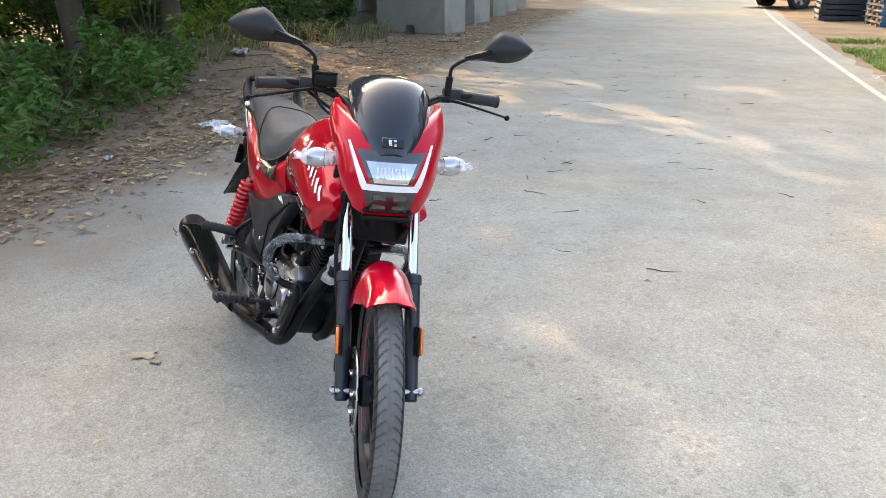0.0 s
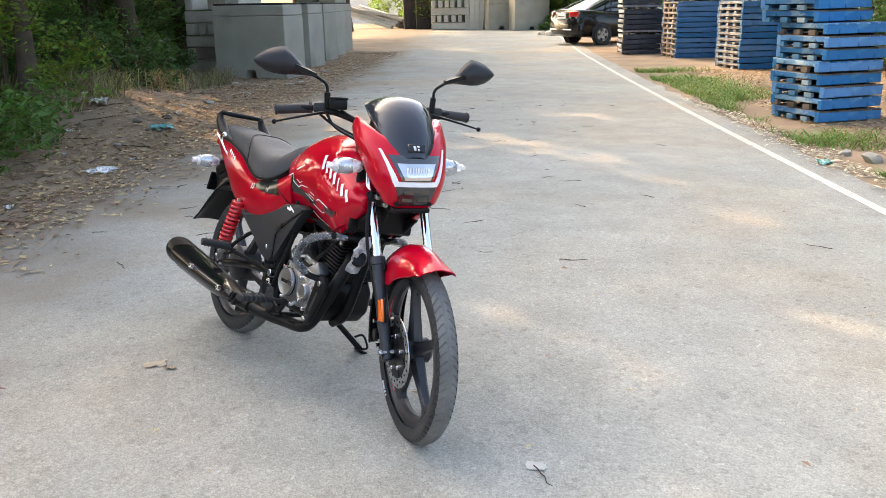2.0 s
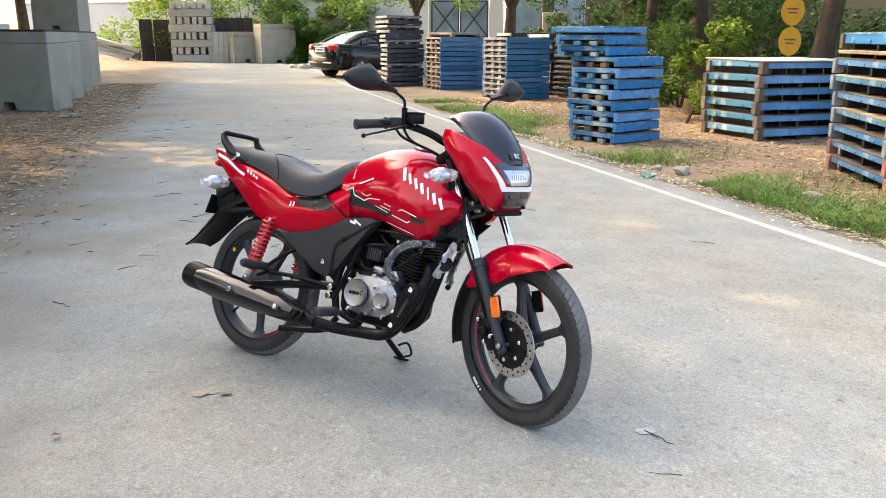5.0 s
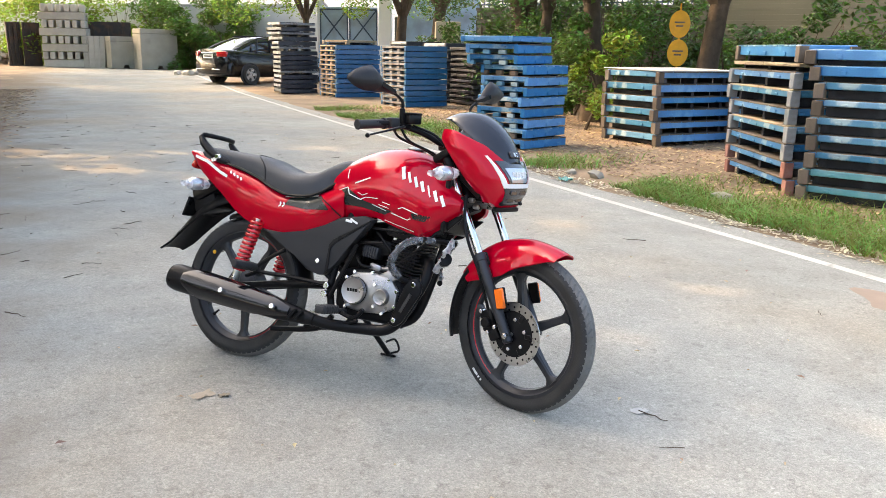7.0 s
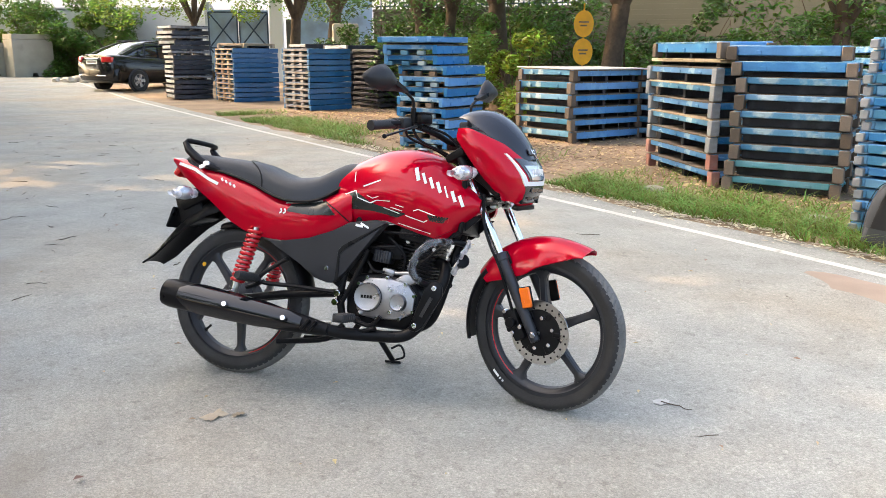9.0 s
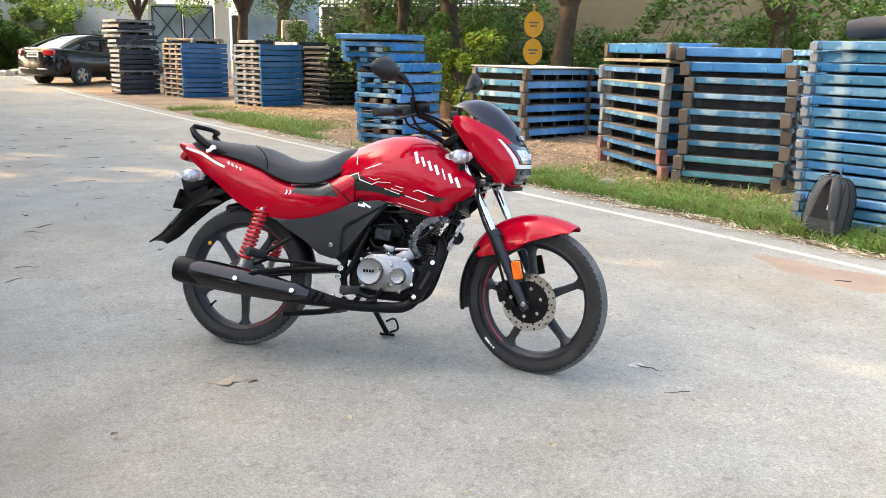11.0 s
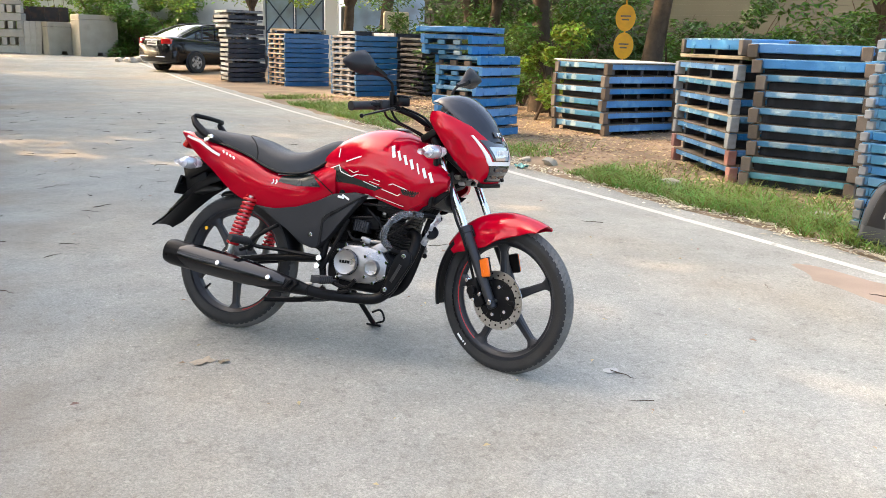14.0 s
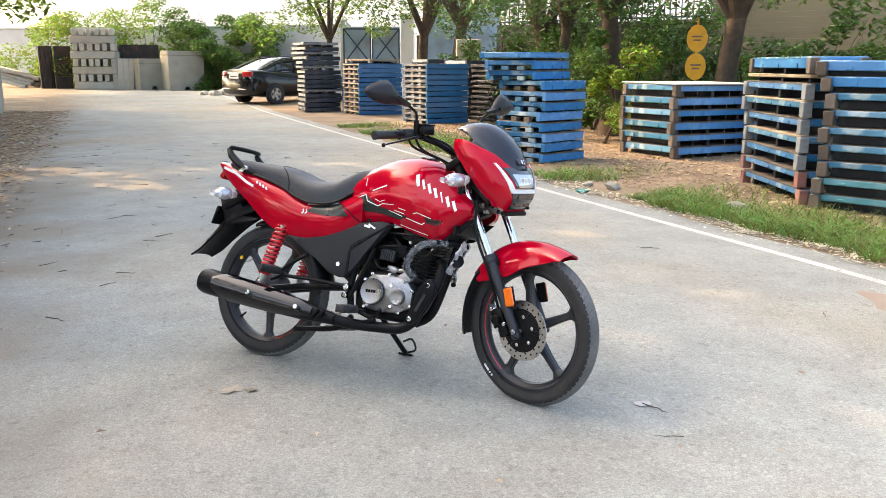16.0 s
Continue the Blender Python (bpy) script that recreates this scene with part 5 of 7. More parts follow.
for q in (-1, 1):
    bm = B()
    cowl_patch(bm, (0.846, q * 0.06, q * 0.079), (0.895, q * 0.083, q * 0.095), 0.005)
    cowl_patch(bm, (0.895, q * 0.083, q * 0.095), (0.95, q * 0.106, q * 0.112), 0.005)
    bp("surround_arm", bm, WHITE, "", lamp, True)
bm = B()
cowl_patch(bm, (0.851, -0.05, 0.05), (0.933, -0.09, 0.09), 0.0035, 10, 20)
bp("lamp_cover", bm, GLASS, "dark glass lamp cover", lamp, True)
bm = B()
cowl_patch(bm, (0.855, -0.043, 0.043), (0.908, -0.066, 0.066), 0.0065, 10, 20)
lens = bp("headlamp_lens", bm, LENS, "clear daytime lamp lens", lamp, True)
for k in range(9):
    y = -0.036 + 0.009 * k
    bm = B()
    box(bm, (0.004, 0.003, 0.03), (cowl_x(y, 0.88) + 0.0068, y, 0.88))
    bp("lens_rib", bm, WHITE, "", lamp, True)
bm = B()
cowl_patch(bm, (0.77, -0.052, 0.052), (0.834, -0.07, 0.07), 0.004, 8, 16)
low = bp("main_lamp", bm, LAMPDARK, "dark main lamp under the lens", lamp, True)
bm = B()
for y in (-0.026, 0.026):
    for z in (0.79, 0.817):
        bm = B()
        box(bm, (0.004, 0.038, 0.018), (cowl_x(y, z) + 0.0045, y, z), (0, 0, 0), 0.003)
        bp("reflector_cell", bm, LAMPDARK, "", lamp, True)
bm = B()
box(bm, (0.03, 0.13, 0.018), (1.13, 0, 0.752), (0, 8, 0), 0.006, 2)
box(bm, (0.12, 0.11, 0.02), (1.06, 0, 0.792), (0, -16, 0), 0.006, 2)
for q in (-1, 1):
    box(bm, (0.14, 0.01, 0.06), (1.03, q * 0.085, 0.845), (0, 30, q * 12), 0.004)
bp("cowl_underside", bm, BLACK, "black plastic under the lamp", cowl, True)

# smoked visor
VZ = [0.93, 0.955, 0.985, 1.02, 1.06, 1.09, 1.107, 1.113]
VX = [1.168, 1.158, 1.142, 1.116, 1.076, 1.034, 0.996, 0.957]
VW = [0.052, 0.066, 0.084, 0.099, 0.108, 0.112, 0.11, 0.102]
bm = B()
loops = []
for i in range(25):
    z = 0.93 + (1.113 - 0.93) * (1 - (1 - i / 24) ** 1.4)
    x, w = interp(z, VZ, VX), interp(z, VZ, VW)
    f = [Vector((x - 5.0 * (w * v) ** 2 * (0.5 + 0.5 * abs(v)), w * v, z - 0.02 * v * v - 0.012 * v ** 6)) for v in (-1 + k / 8 for k in range(17))]
    loops.append(f + [p - Vector((0.005, 0, 0.002)) for p in f[::-1]])
rings(bm, loops)
visor = bp("smoked_visor", bm, VISOR, "dark smoked visor with a glossy face", None, True, 60)
bm = B()
box(bm, (0.006, 0.058, 0.026), (1.159, 0, 0.956), (0, -28, 0), 0.002)
plate = bp("badge_plate", bm, BLACK_GLOSS, "", visor, True)
bm = B()
box(bm, (0.004, 0.008, 0.016), (1.164, -0.007, 0.957), (0, -28, 0), 0.001)
box(bm, (0.004, 0.008, 0.006), (1.1625, 0.005, 0.962), (0, -28, 0), 0.001)
box(bm, (0.004, 0.006, 0.007), (1.166, 0.006, 0.951), (0, -28, 0), 0.001)
bp("badge", bm, CHROME, "small bright badge", visor, True)
bm = B()
box(bm, (0.002, 0.026, 0.02), (1.036, -0.083, 1.024), (0, -40, -42), 0)
bp("visor_sticker", bm, STEEL, "small pale sticker", visor, True)

# handlebar, grips, levers, mirrors
for_hb = [(0.70, -0.365, 1.043), (0.718, -0.27, 1.053), (0.752, -0.2, 1.05), (0.80, -0.11, 1.02), (0.835, -0.05, 0.985), (0.84, 0, 0.982)]
bm = B()
tube(bm, smooth_path(for_hb + mirror(for_hb[:-1])[::-1], 6), 0.0112, 12)
hb = bp("handlebar", bm, BLACK, "black tubular handlebar", None, True)
for q in (-1, 1):
    a, b = Vector((0.715, q * 0.24, 1.0525)), Vector((0.698, q * 0.37, 1.042))
    bm = B()
    d = (b - a)
    prof = [(0.012, 0), (0.022, 0.002), (0.022, 0.01)]
    for k in range(13):
        prof += [(0.0165, 0.012 + k * 0.009), (0.0175, 0.016 + k * 0.009)]
    prof += [(0.02, d.length - 0.006), (0.019, d.length), (0.008, d.length + 0.002)]
    lathe(bm, prof, along(a, b), 18)
    bp("grip", bm, GRIP, "ribbed black rubber grip", hb, True)
    bm = B()
    box(bm, (0.05, 0.05, 0.042), (0.735, q * 0.215, 1.055), (0, 0, q * 14), 0.01, 2)
    bp("switch_housing", bm, PLASTIC, "black switch housing", hb, True)
    bm = B()
    tube(bm, smooth_path([(0.765, q * 0.185, 1.043), (0.79, q * 0.23, 1.04), (0.785, q * 0.31, 1.022), (0.775, q * 0.385, 1.004)], 5), [0.009, 0.008, 0.006, 0.005], 8, 0.7)
    bmesh.ops.create_uvsphere(bm, u_segments=10, v_segments=6, radius=0.009, matrix=Matrix.Translation((0.775, q * 0.387, 1.003)))
    box(bm, (0.045, 0.045, 0.02), (0.762, q * 0.185, 1.044), (0, 0, 0), 0.006, 2)
    bp("lever", bm, BLACK, "black brake lever" if q < 0 else "black clutch lever", hb, True)
    # mirror
    bm = B()
    rod(bm, (0.762, q * 0.197, 1.055), (0.765, q * 0.2, 1.112), 0.011, 12)
    tube(bm, smooth_path([(0.765, q * 0.2, 1.10), (0.766, q * 0.203, 1.135), (0.764, q * 0.225, 1.155), (0.757, q * 0.27, 1.178)], 6), 0.0055, 8)
    stem = bp("mirror_stem", bm, BLACK, "thin black mirror stem", hb, True)
    bm = B()
    loops = []
    for y, zt, zb in ((0.246, 1.177, 1.164), (0.285, 1.194, 1.166), (0.31, 1.224, 1.166), (0.33, 1.246, 1.165), (0.352, 1.26, 1.164), (0.385, 1.254, 1.166), (0.415, 1.243, 1.175), (0.44, 1.226, 1.191), (0.452, 1.214, 1.204)):
        c, hh = (zt + zb) / 2, (zt - zb) / 2
        dep, xb = 0.01 + 0.55 * hh, 0.757 - 0.12 * (y - 0.246)
        loops.append([Vector((xb + dx, q * y, c + hh * dz)) for dx, dz in ((-0.006, 0.92), (0.003, 1), (dep * 0.75, 0.5), (dep, -0.1), (dep * 0.85, -0.45), (0.003, -1), (-0.006, -0.92))])
    rings(bm, loops)
    sh = bp("mirror_shell", bm, PLASTIC, "dark plastic mirror shell", hb, True, 62)
    bm = B()
    rings(bm, [[Vector((0.757 + dx, q * y, zc + dz)) for dx, dz in ((0, -w), (w * 1.6, -w * 0.6), (w * 1.6, w * 0.6), (0, w))] for y, zc, w in ((0.24, 1.169, 0.008), (0.275, 1.178, 0.013), (0.315, 1.192, 0.014), (0.345, 1.2, 0.004))])
    bp("mirror_collar", bm, BLACK, "", hb, True)
bm = B()
box(bm, (0.05, 0.062, 0.036), (0.782, -0.165, 1.072), (0, 0, -8), 0.006, 2)
box(bm, (0.054, 0.066, 0.008), (0.782, -0.165, 1.093), (0, 0, -8), 0.003)
bp("brake_reservoir", bm, BLACK, "square black brake fluid reservoir", hb, True)
for pts in ([(0.775, -0.15, 1.05), (0.86, -0.10, 1.01), (0.91, -0.07, 0.93), (0.95, -0.05, 0.84)], [(0.76, -0.2, 1.04), (0.78, -0.17, 0.99), (0.85, -0.09, 0.94), (0.9, -0.06, 0.88)],
            [(0.765, 0.19, 1.045), (0.86, 0.12, 1.02), (0.92, 0.07, 0.93), (0.95, 0.05, 0.84)], [(0.74, -0.22, 1.035), (0.73, -0.17, 1.0), (0.80, -0.09, 0.955), (0.86, -0.03, 0.9)]):
    bm = B()
    tube(bm, smooth_path(pts, 6), 0.0052, 7)
    bp("control_cable", bm, BLACK, "black control cable", hb, True)
bm = B()
box(bm, (0.1, 0.16, 0.06), (0.92, 0, 0.99), (0, 28, 0), 0.015, 2)
box(bm, (0.07, 0.06, 0.03), (0.835, 0, 0.972), (0, 0, 0), 0.008, 2)
bp("instrument_pod", bm, BLACK, "black instrument pod behind the visor", None, True)
bm = B()
tube(bm, smooth_path([(1.02, -0.10, 0.80), (1.03, -0.115, 0.70), (1.06, -0.12, 0.62), (1.10, -0.115, 0.54), (1.13, -0.10, 0.44), (FRONT_X - 0.10, -0.085, 0.37)], 6), 0.006, 8)
bp("brake_hose", bm, BLACK, "black front brake hose", None, True)

# direction lamps in their plastic bags
def indicator(base, out, steer, seed):
    base, out = Vector(base), Vector(out)
    d = (out - base).normalized()
    bm = B()
    rod(bm, base, base + d * 0.05, 0.009, 10)
    ind = bp("direction_lamp", bm, BLACK, "direction lamp in a clear plastic bag", None, steer)
    bm = B()
    lathe(bm, [(0.012, 0), (0.026, 0.008), (0.03, 0.03), (0.026, 0.055), (0.012, 0.068)], along(base + d * 0.045, out), 16)
    bp("lamp_lens", bm, LENS, "", ind, steer)
    rnd = random.Random(seed)
    bm = B()
    loops = []
    m = along(base + d * 0.02, out)
    for k in range(15):
        u = k / 14
        r = 0.012 + 0.015 * math.sin(min(1, u * 1.1) * math.pi) ** 0.35 + (0.012 * (u - 0.85) / 0.15 if u > 0.85 else 0)
        loops.append([m @ Vector((r * math.cos(a) * rnd.uniform(0.88, 1.1), r * math.sin(a) * rnd.uniform(0.88, 1.1) * (0.9 if u < 0.8 else 0.55), 0.118 * u + rnd.uniform(-0.004, 0.004))) for a in (2 * math.pi * j / 16 for j in range(16))])
    rings(bm, loops, cap=False)
    bp("plastic_bag", bm, FILM, "crumpled clear plastic bag", ind, steer, 20)


indicator((1.0, -0.11, 0.878), (0.965, -0.25, 0.877), True, 1)
indicator((1.0, 0.11, 0.878), (0.965, 0.25, 0.877), True, 2)
indicator((-0.225, -0.085, 0.722), (-0.285, -0.22, 0.712), False, 3)
indicator((-0.225, 0.085, 0.722), (-0.285, 0.22, 0.712), False, 4)

# tank
TX = [0.40, 0.46, 0.53, 0.60, 0.68, 0.76, 0.84, 0.90, 0.95, 0.985]
TT = [0.862, 0.898, 0.928, 0.947, 0.952, 0.938, 0.893, 0.848, 0.808, 0.775]
TB = [0.70, 0.648, 0.658, 0.661, 0.64, 0.618, 0.603, 0.648, 0.688, 0.712]
TW = [0.108, 0.128, 0.142, 0.152, 0.16, 0.165, 0.165, 0.158, 0.147, 0.135]


def tank_y(x, z):
    zt, zb, w = interp(x, TX, TT), interp(x, TX, TB), interp(x, TX, TW)
    mid = zb + 0.42 * (zt - zb)
    u = (z - mid) / (zt - mid) if z > mid else (mid - z) / (mid - zb)
    u = min(1, max(0, u))
    return w * (1 - u ** 2.3) ** 0.5 if z > mid else w * (1 - 0.30 * u ** 2)


def tank_ring(x, shrink=1.0):
    zt, zb = interp(x, TX, TT), interp(x, TX, TB)
    right = []
    for k in range(17):
        u = k / 16
        z = zb + (zt - zb) * math.sin(u * math.pi / 2) ** 0.9
        right.append((x, -tank_y(x, z) * shrink, z))
    return [Vector(p) for p in right] + [Vector((p[0], -p[1], p[2])) for p in right[-2::-1]]


bm = B()
rings(bm, [tank_ring(0.40 + (0.90 - 0.40) * i / 26) for i in range(27)])
tank = bp("fuel_tank", bm, RED, "glossy red sculpted fuel tank", None, False, 45)
bm = B()
lathe(bm, [(0.038, 0), (0.038, 0.006), (0.03, 0.009), (0.005, 0.009)], along((0.70, 0, 0.949), (0.707, 0, 1.05)), 24)
bp("filler_cap", bm, STEEL, "steel filler cap", tank)


def patch(bm, edge_a, edge_b, surf, off, thick, nu=14, nv=10, sides=(-1, 1)):
    """A raised panel between two edges given in x, z, following a side surface."""
    ea, eb = smooth_path([(x, 0, z) for x, z in edge_a], 8), smooth_path([(x, 0, z) for x, z in edge_b], 8)

    def on(e, u):
        f = u * (len(e) - 1)
        i = min(int(f), len(e) - 2)
        return e[i].lerp(e[i + 1], f - i)
    for side in sides:
        loops = []
        for i in range(nu + 1):
            row = []
            for j in range(nv + 1):
                p = on(ea, i / nu).lerp(on(eb, i / nu), j / nv)
                row.append((p.x, surf(p.x, p.z), p.z))
            loops.append([Vector((x, side * (y + off), z)) for x, y, z in row] + [Vector((x, side * (y - thick), z)) for x, y, z in row[::-1]])
        rings(bm, loops)
    return bm


for q in (1, -1):
    bm = B()
    patch(bm, [(0.81, 0.607), (0.87, 0.636), (0.93, 0.68), (0.978, 0.716)], [(0.668, 0.855), (0.77, 0.87), (0.88, 0.838), (0.985, 0.768)], tank_y, 0.010, 0.02, sides=(q,))
    shroud = bp("tank_shroud", bm, RED, "raised red tank shroud", None, False, 45)
    bm = B()
    patch(bm, [(0.70, 0.64), (0.76, 0.62), (0.80, 0.612)], [(0.745, 0.73), (0.80, 0.745), (0.845, 0.75)], tank_y, 0.004, 0.012, 8, 8, (q,))
    bp("shroud_fin", bm, RED, "", shroud, False, 45)


def ribbon(bm, pts, width, surf, off=0.003, closed=False):
    """A thin flat stripe along pts in x, z on the right-hand side surface."""
    for a, b in zip(pts, pts[1:]):
        a, b = Vector((a[0], a[1])), Vector((b[0], b[1]))
        d = (b - a).normalized()
        nrm = Vector((-d.y, d.x)) * width / 2
        n = max(1, int((b - a).length / 0.015))
        vs = []
        for k in range(n + 1):
            c = a.lerp(b, k / n)
            vs.append([bm.verts.new((q.x, -(surf(q.x, q.y) + off), q.y)) for q in (c - nrm, c + nrm)])
        for p, q in zip(vs, vs[1:]):
            bm.faces.new((p[0], p[1], q[1], q[0]))
    return bm


def fill(bm, lower, upper, surf, off=0.0022, n=16, m=5):
    """A flat coloured field between two lines in x, z."""
    def on(e, u):
        xs = np.linspace(0, 1, len(e))
        return np.interp(u, xs, [p[0] for p in e]), np.interp(u, xs, [p[1] for p in e])
    grid = []
    for i in range(n + 1):
        a, b = on(lower, i / n), on(upper, i / n)
        row = []
        for j in range(m + 1):
            x, z = a[0] + (b[0] - a[0]) * j / m, a[1] + (b[1] - a[1]) * j / m
            row.append(bm.verts.new((x, -(surf(x, z) + off), z)))
        grid.append(row)
    for a, b in zip(grid, grid[1:]):
        for j in range(m):
            bm.faces.new((a[j], a[j + 1], b[j + 1], b[j]))
    return bm


# graphics on the tank side
bm = B()
fill(bm, [(0.40, 0.694), (0.45, 0.70), (0.56, 0.695), (0.66, 0.675)], [(0.385, 0.733), (0.487, 0.765), (0.56, 0.722), (0.70, 0.69)], tank_y)
fill(bm, [(0.80, 0.668), (0.85, 0.662)], [(0.79, 0.690), (0.875, 0.684)], tank_y, 0.0135)
bp("dark_graphic", bm, DECAL, "dark green-black printed graphic", tank)
for k in range(7):
    bm = B()
    x = 0.806 + 0.0105 * k
    ribbon(bm, [(x, 0.667), (x + 0.006, 0.686)], 0.0022, tank_y, 0.0137)
    bp("hatch_line", bm, SPRING, "", tank)
bm = B()
for pts, w in (([(0.382, 0.734), (0.486, 0.769), (0.495, 0.742), (0.55, 0.724), (0.575, 0.735)], 0.006), ([(0.518, 0.786), (0.59, 0.812)], 0.008), ([(0.470, 0.842), (0.477, 0.803)], 0.006),
               ([(0.535, 0.752), (0.56, 0.742), (0.585, 0.75)], 0.004), ([(0.575, 0.735), (0.632, 0.734)], 0.004), ([(0.605, 0.71), (0.672, 0.69)], 0.005), ([(0.635, 0.712), (0.685, 0.70)], 0.004), ([(0.655, 0.722), (0.69, 0.714)], 0.004),
               ):
    bm = B()
    ribbon(bm, pts, 0.68 * w, tank_y)
    bp("white_line", bm, WHITE, "", tank)
for pts, w in (([(0.735, 0.702), (0.755, 0.708), (0.822, 0.688)], 0.005), ([(0.70, 0.684), (0.775, 0.663), (0.79, 0.670)], 0.005), ([(0.665, 0.655), (0.80, 0.622)], 0.004)):
    bm = B()
    ribbon(bm, pts, 0.7 * w, tank_y, 0.0135)
    bp("white_line", bm, WHITE, "", tank)
for k, (wd, hi) in enumerate(((0.014, 0.05), (0.01, 0.04), (0.011, 0.04), (0.012, 0.04), (0.006, 0.044), (0.012, 0.04), (0.012, 0.04))):
    bm = B()
    x, z = 0.737 + 0.0295 * k, 0.843 - 0.0155 * k
    ribbon(bm, [(x + 0.010, z - hi * 0.55), (x - 0.008, z + hi * 0.45)], wd, tank_y, 0.0135)
    bp("mark_bar", bm, WHITE, "", shroud)
# seat
SX = [-0.33, -0.28, -0.12, 0.03, 0.13, 0.22, 0.30, 0.36, 0.42, 0.46]
ST = [0.872, 0.892, 0.882, 0.868, 0.834, 0.815, 0.825, 0.856, 0.882, 0.885]
SB = [0.850, 0.838, 0.812, 0.770, 0.728, 0.708, 0.712, 0.74, 0.785, 0.815]
SW = [0.06, 0.092, 0.108, 0.118, 0.132, 0.142, 0.135, 0.118, 0.10, 0.09]
bm = B()
loops = []
for i in range(41):
    x = -0.33 + 0.79 * i / 40
    zt, zb, w = interp(x, SX, ST), interp(x, SX, SB), interp(x, SX, SW)
    ring = []
    for k in range(25):
        a = math.pi * k / 24
        c, s_ = math.cos(a), math.sin(a)
        ring.append(Vector((x, -w * math.copysign(abs(c) ** 0.6, c), zb + (zt - zb) * abs(s_) ** 0.55)))
    loops.append(ring)
rings(bm, loops)
seat = bp("seat", bm, SEAT, "grey-black vinyl seat", None, False, 60)
bm = B()
seam = []
for k in range(21):
    a = math.pi * k / 20
    c, s_ = math.cos(a), math.sin(a)
    x = 0.075 - 0.10 * s_ ** 2
    zt, zb, w = interp(x, SX, ST), interp(x, SX, SB), interp(x, SX, SW)
    seam.append((x, -w * 1.004 * math.copysign(abs(c) ** 0.6, c), zb + (zt - zb) * abs(s_) ** 0.55 + 0.001))
tube(bm, seam, 0.003, 6)
bp("seat_seam", bm, BLACK, "", seat)
bm = B()
for q in (-1, 1):
    tube(bm, [(x, q * (interp(x, SX, SW) + 0.002), interp(x, SX, SB) + 0.004) for x in (-0.2 + 0.66 * k / 20 for k in range(21))], 0.006, 6)
bp("seat_edge", bm, BLACK, "black piping at the seat edge", seat)

# tail panels
PX = [-0.385, -0.34, -0.28, -0.16, -0.05, 0.05, 0.17, 0.30, 0.40, 0.47]
PT = [0.872, 0.868, 0.855, 0.83, 0.80, 0.772, 0.727, 0.724, 0.757, 0.795]
PB = [0.85, 0.815, 0.77, 0.69, 0.612, 0.572, 0.558, 0.560, 0.60, 0.652]
PW = [0.06, 0.085, 0.10, 0.115, 0.125, 0.132, 0.138, 0.14, 0.138, 0.132]


def tail_y(x, z):
    zt, zb, w = interp(x, PX, PT), interp(x, PX, PB), interp(x, PX, PW)
    u = min(1, max(0, (z - zb) / (zt - zb)))
    return w * (0.86 + 0.14 * math.sin(min(1, u * 1.7) * math.pi / 2)) * (1 - 0.22 * max(0, (u - 0.62) / 0.38) ** 2)


bm = B()
loops = []
for i in range(35):
    x = -0.385 + 0.855 * i / 34
    zt, zb = interp(x, PX, PT), interp(x, PX, PB)
    side = [(tail_y(x, zb + (zt - zb) * k / 12), zb + (zt - zb) * k / 12) for k in range(13)]
    outer = [Vector((x, -y, z)) for y, z in side] + [Vector((x, y, z)) for y, z in side[::-1]]
    inner = [Vector((x, v.y * 0.8, v.z - 0.012 * (v.z - zb) / max(0.001, zt - zb))) for v in outer[::-1]]
    loops.append(outer + inner)
rings(bm, loops)
tail = bp("tail_panel", bm, RED, "glossy red tail and side panels", None, False, 50)
bm = B()
fill(bm, [(0.20, 0.672), (0.30, 0.662), (0.41, 0.668)], [(0.215, 0.70), (0.30, 0.712), (0.358, 0.722)], tail_y)
bp("dark_graphic", bm, DECAL, "dark green-black printed graphic", tail)
for pts, w in (([(0.19, 0.705), (0.27, 0.711), (0.345, 0.722)], 0.006), ([(-0.335, 0.845), (-0.25, 0.822), (-0.17, 0.782), (-0.125, 0.765)], 0.012),
               *(([(-0.115 + 0.02 * k, 0.79 - 0.008 * k), (-0.105 + 0.02 * k, 0.778 - 0.008 * k)], 0.008) for k in range(4)),
               *(([(x, 0.682), (x + 0.006, 0.67), (x - 0.004, 0.662)], 0.006) for x in (0.175, 0.192))):
    bm = B()
    ribbon(bm, pts, w, tail_y)
    bp("white_mark", bm, WHITE, "", tail)
bm = B()
ribbon(bm, [(0.355, 0.724), (0.41, 0.69), (0.46, 0.648)], 0.005, lambda x, z: max(tail_y(x, z), tank_y(x, z)), 0.004)
bp("panel_gap", bm, BLACK, "", tail)
bm = B()
box(bm, (0.03, 0.14, 0.06), (-0.352, 0, 0.82), (0, 35, 0), 0.012, 2)
bp("tail_lamp", bm, TAIL, "red tail lamp", tail)

# grab rail
bm = B()
for q in (-1, 1):
    tube(bm, [(-0.13, q * 0.100, 0.822), (-0.18, q * 0.105, 0.835), (-0.235, q * 0.106, 0.862), (-0.285, q * 0.104, 0.900), (-0.305, q * 0.100, 0.928), (-0.298, q * 0.094, 0.938), (-0.285, q * 0.085, 0.941)], [0.012, 0.022, 0.025, 0.021, 0.015, 0.012, 0.010], 12, 0.75)
tube(bm, smooth_path([(-0.295, -0.092, 0.939), (-0.265, -0.06, 0.937), (-0.255, 0, 0.937), (-0.265, 0.06, 0.937), (-0.295, 0.092, 0.939)], 6), 0.0105, 10)
grab = bp("grab_rail", bm, BLACK, "black pillion grab rail")
bm = B()
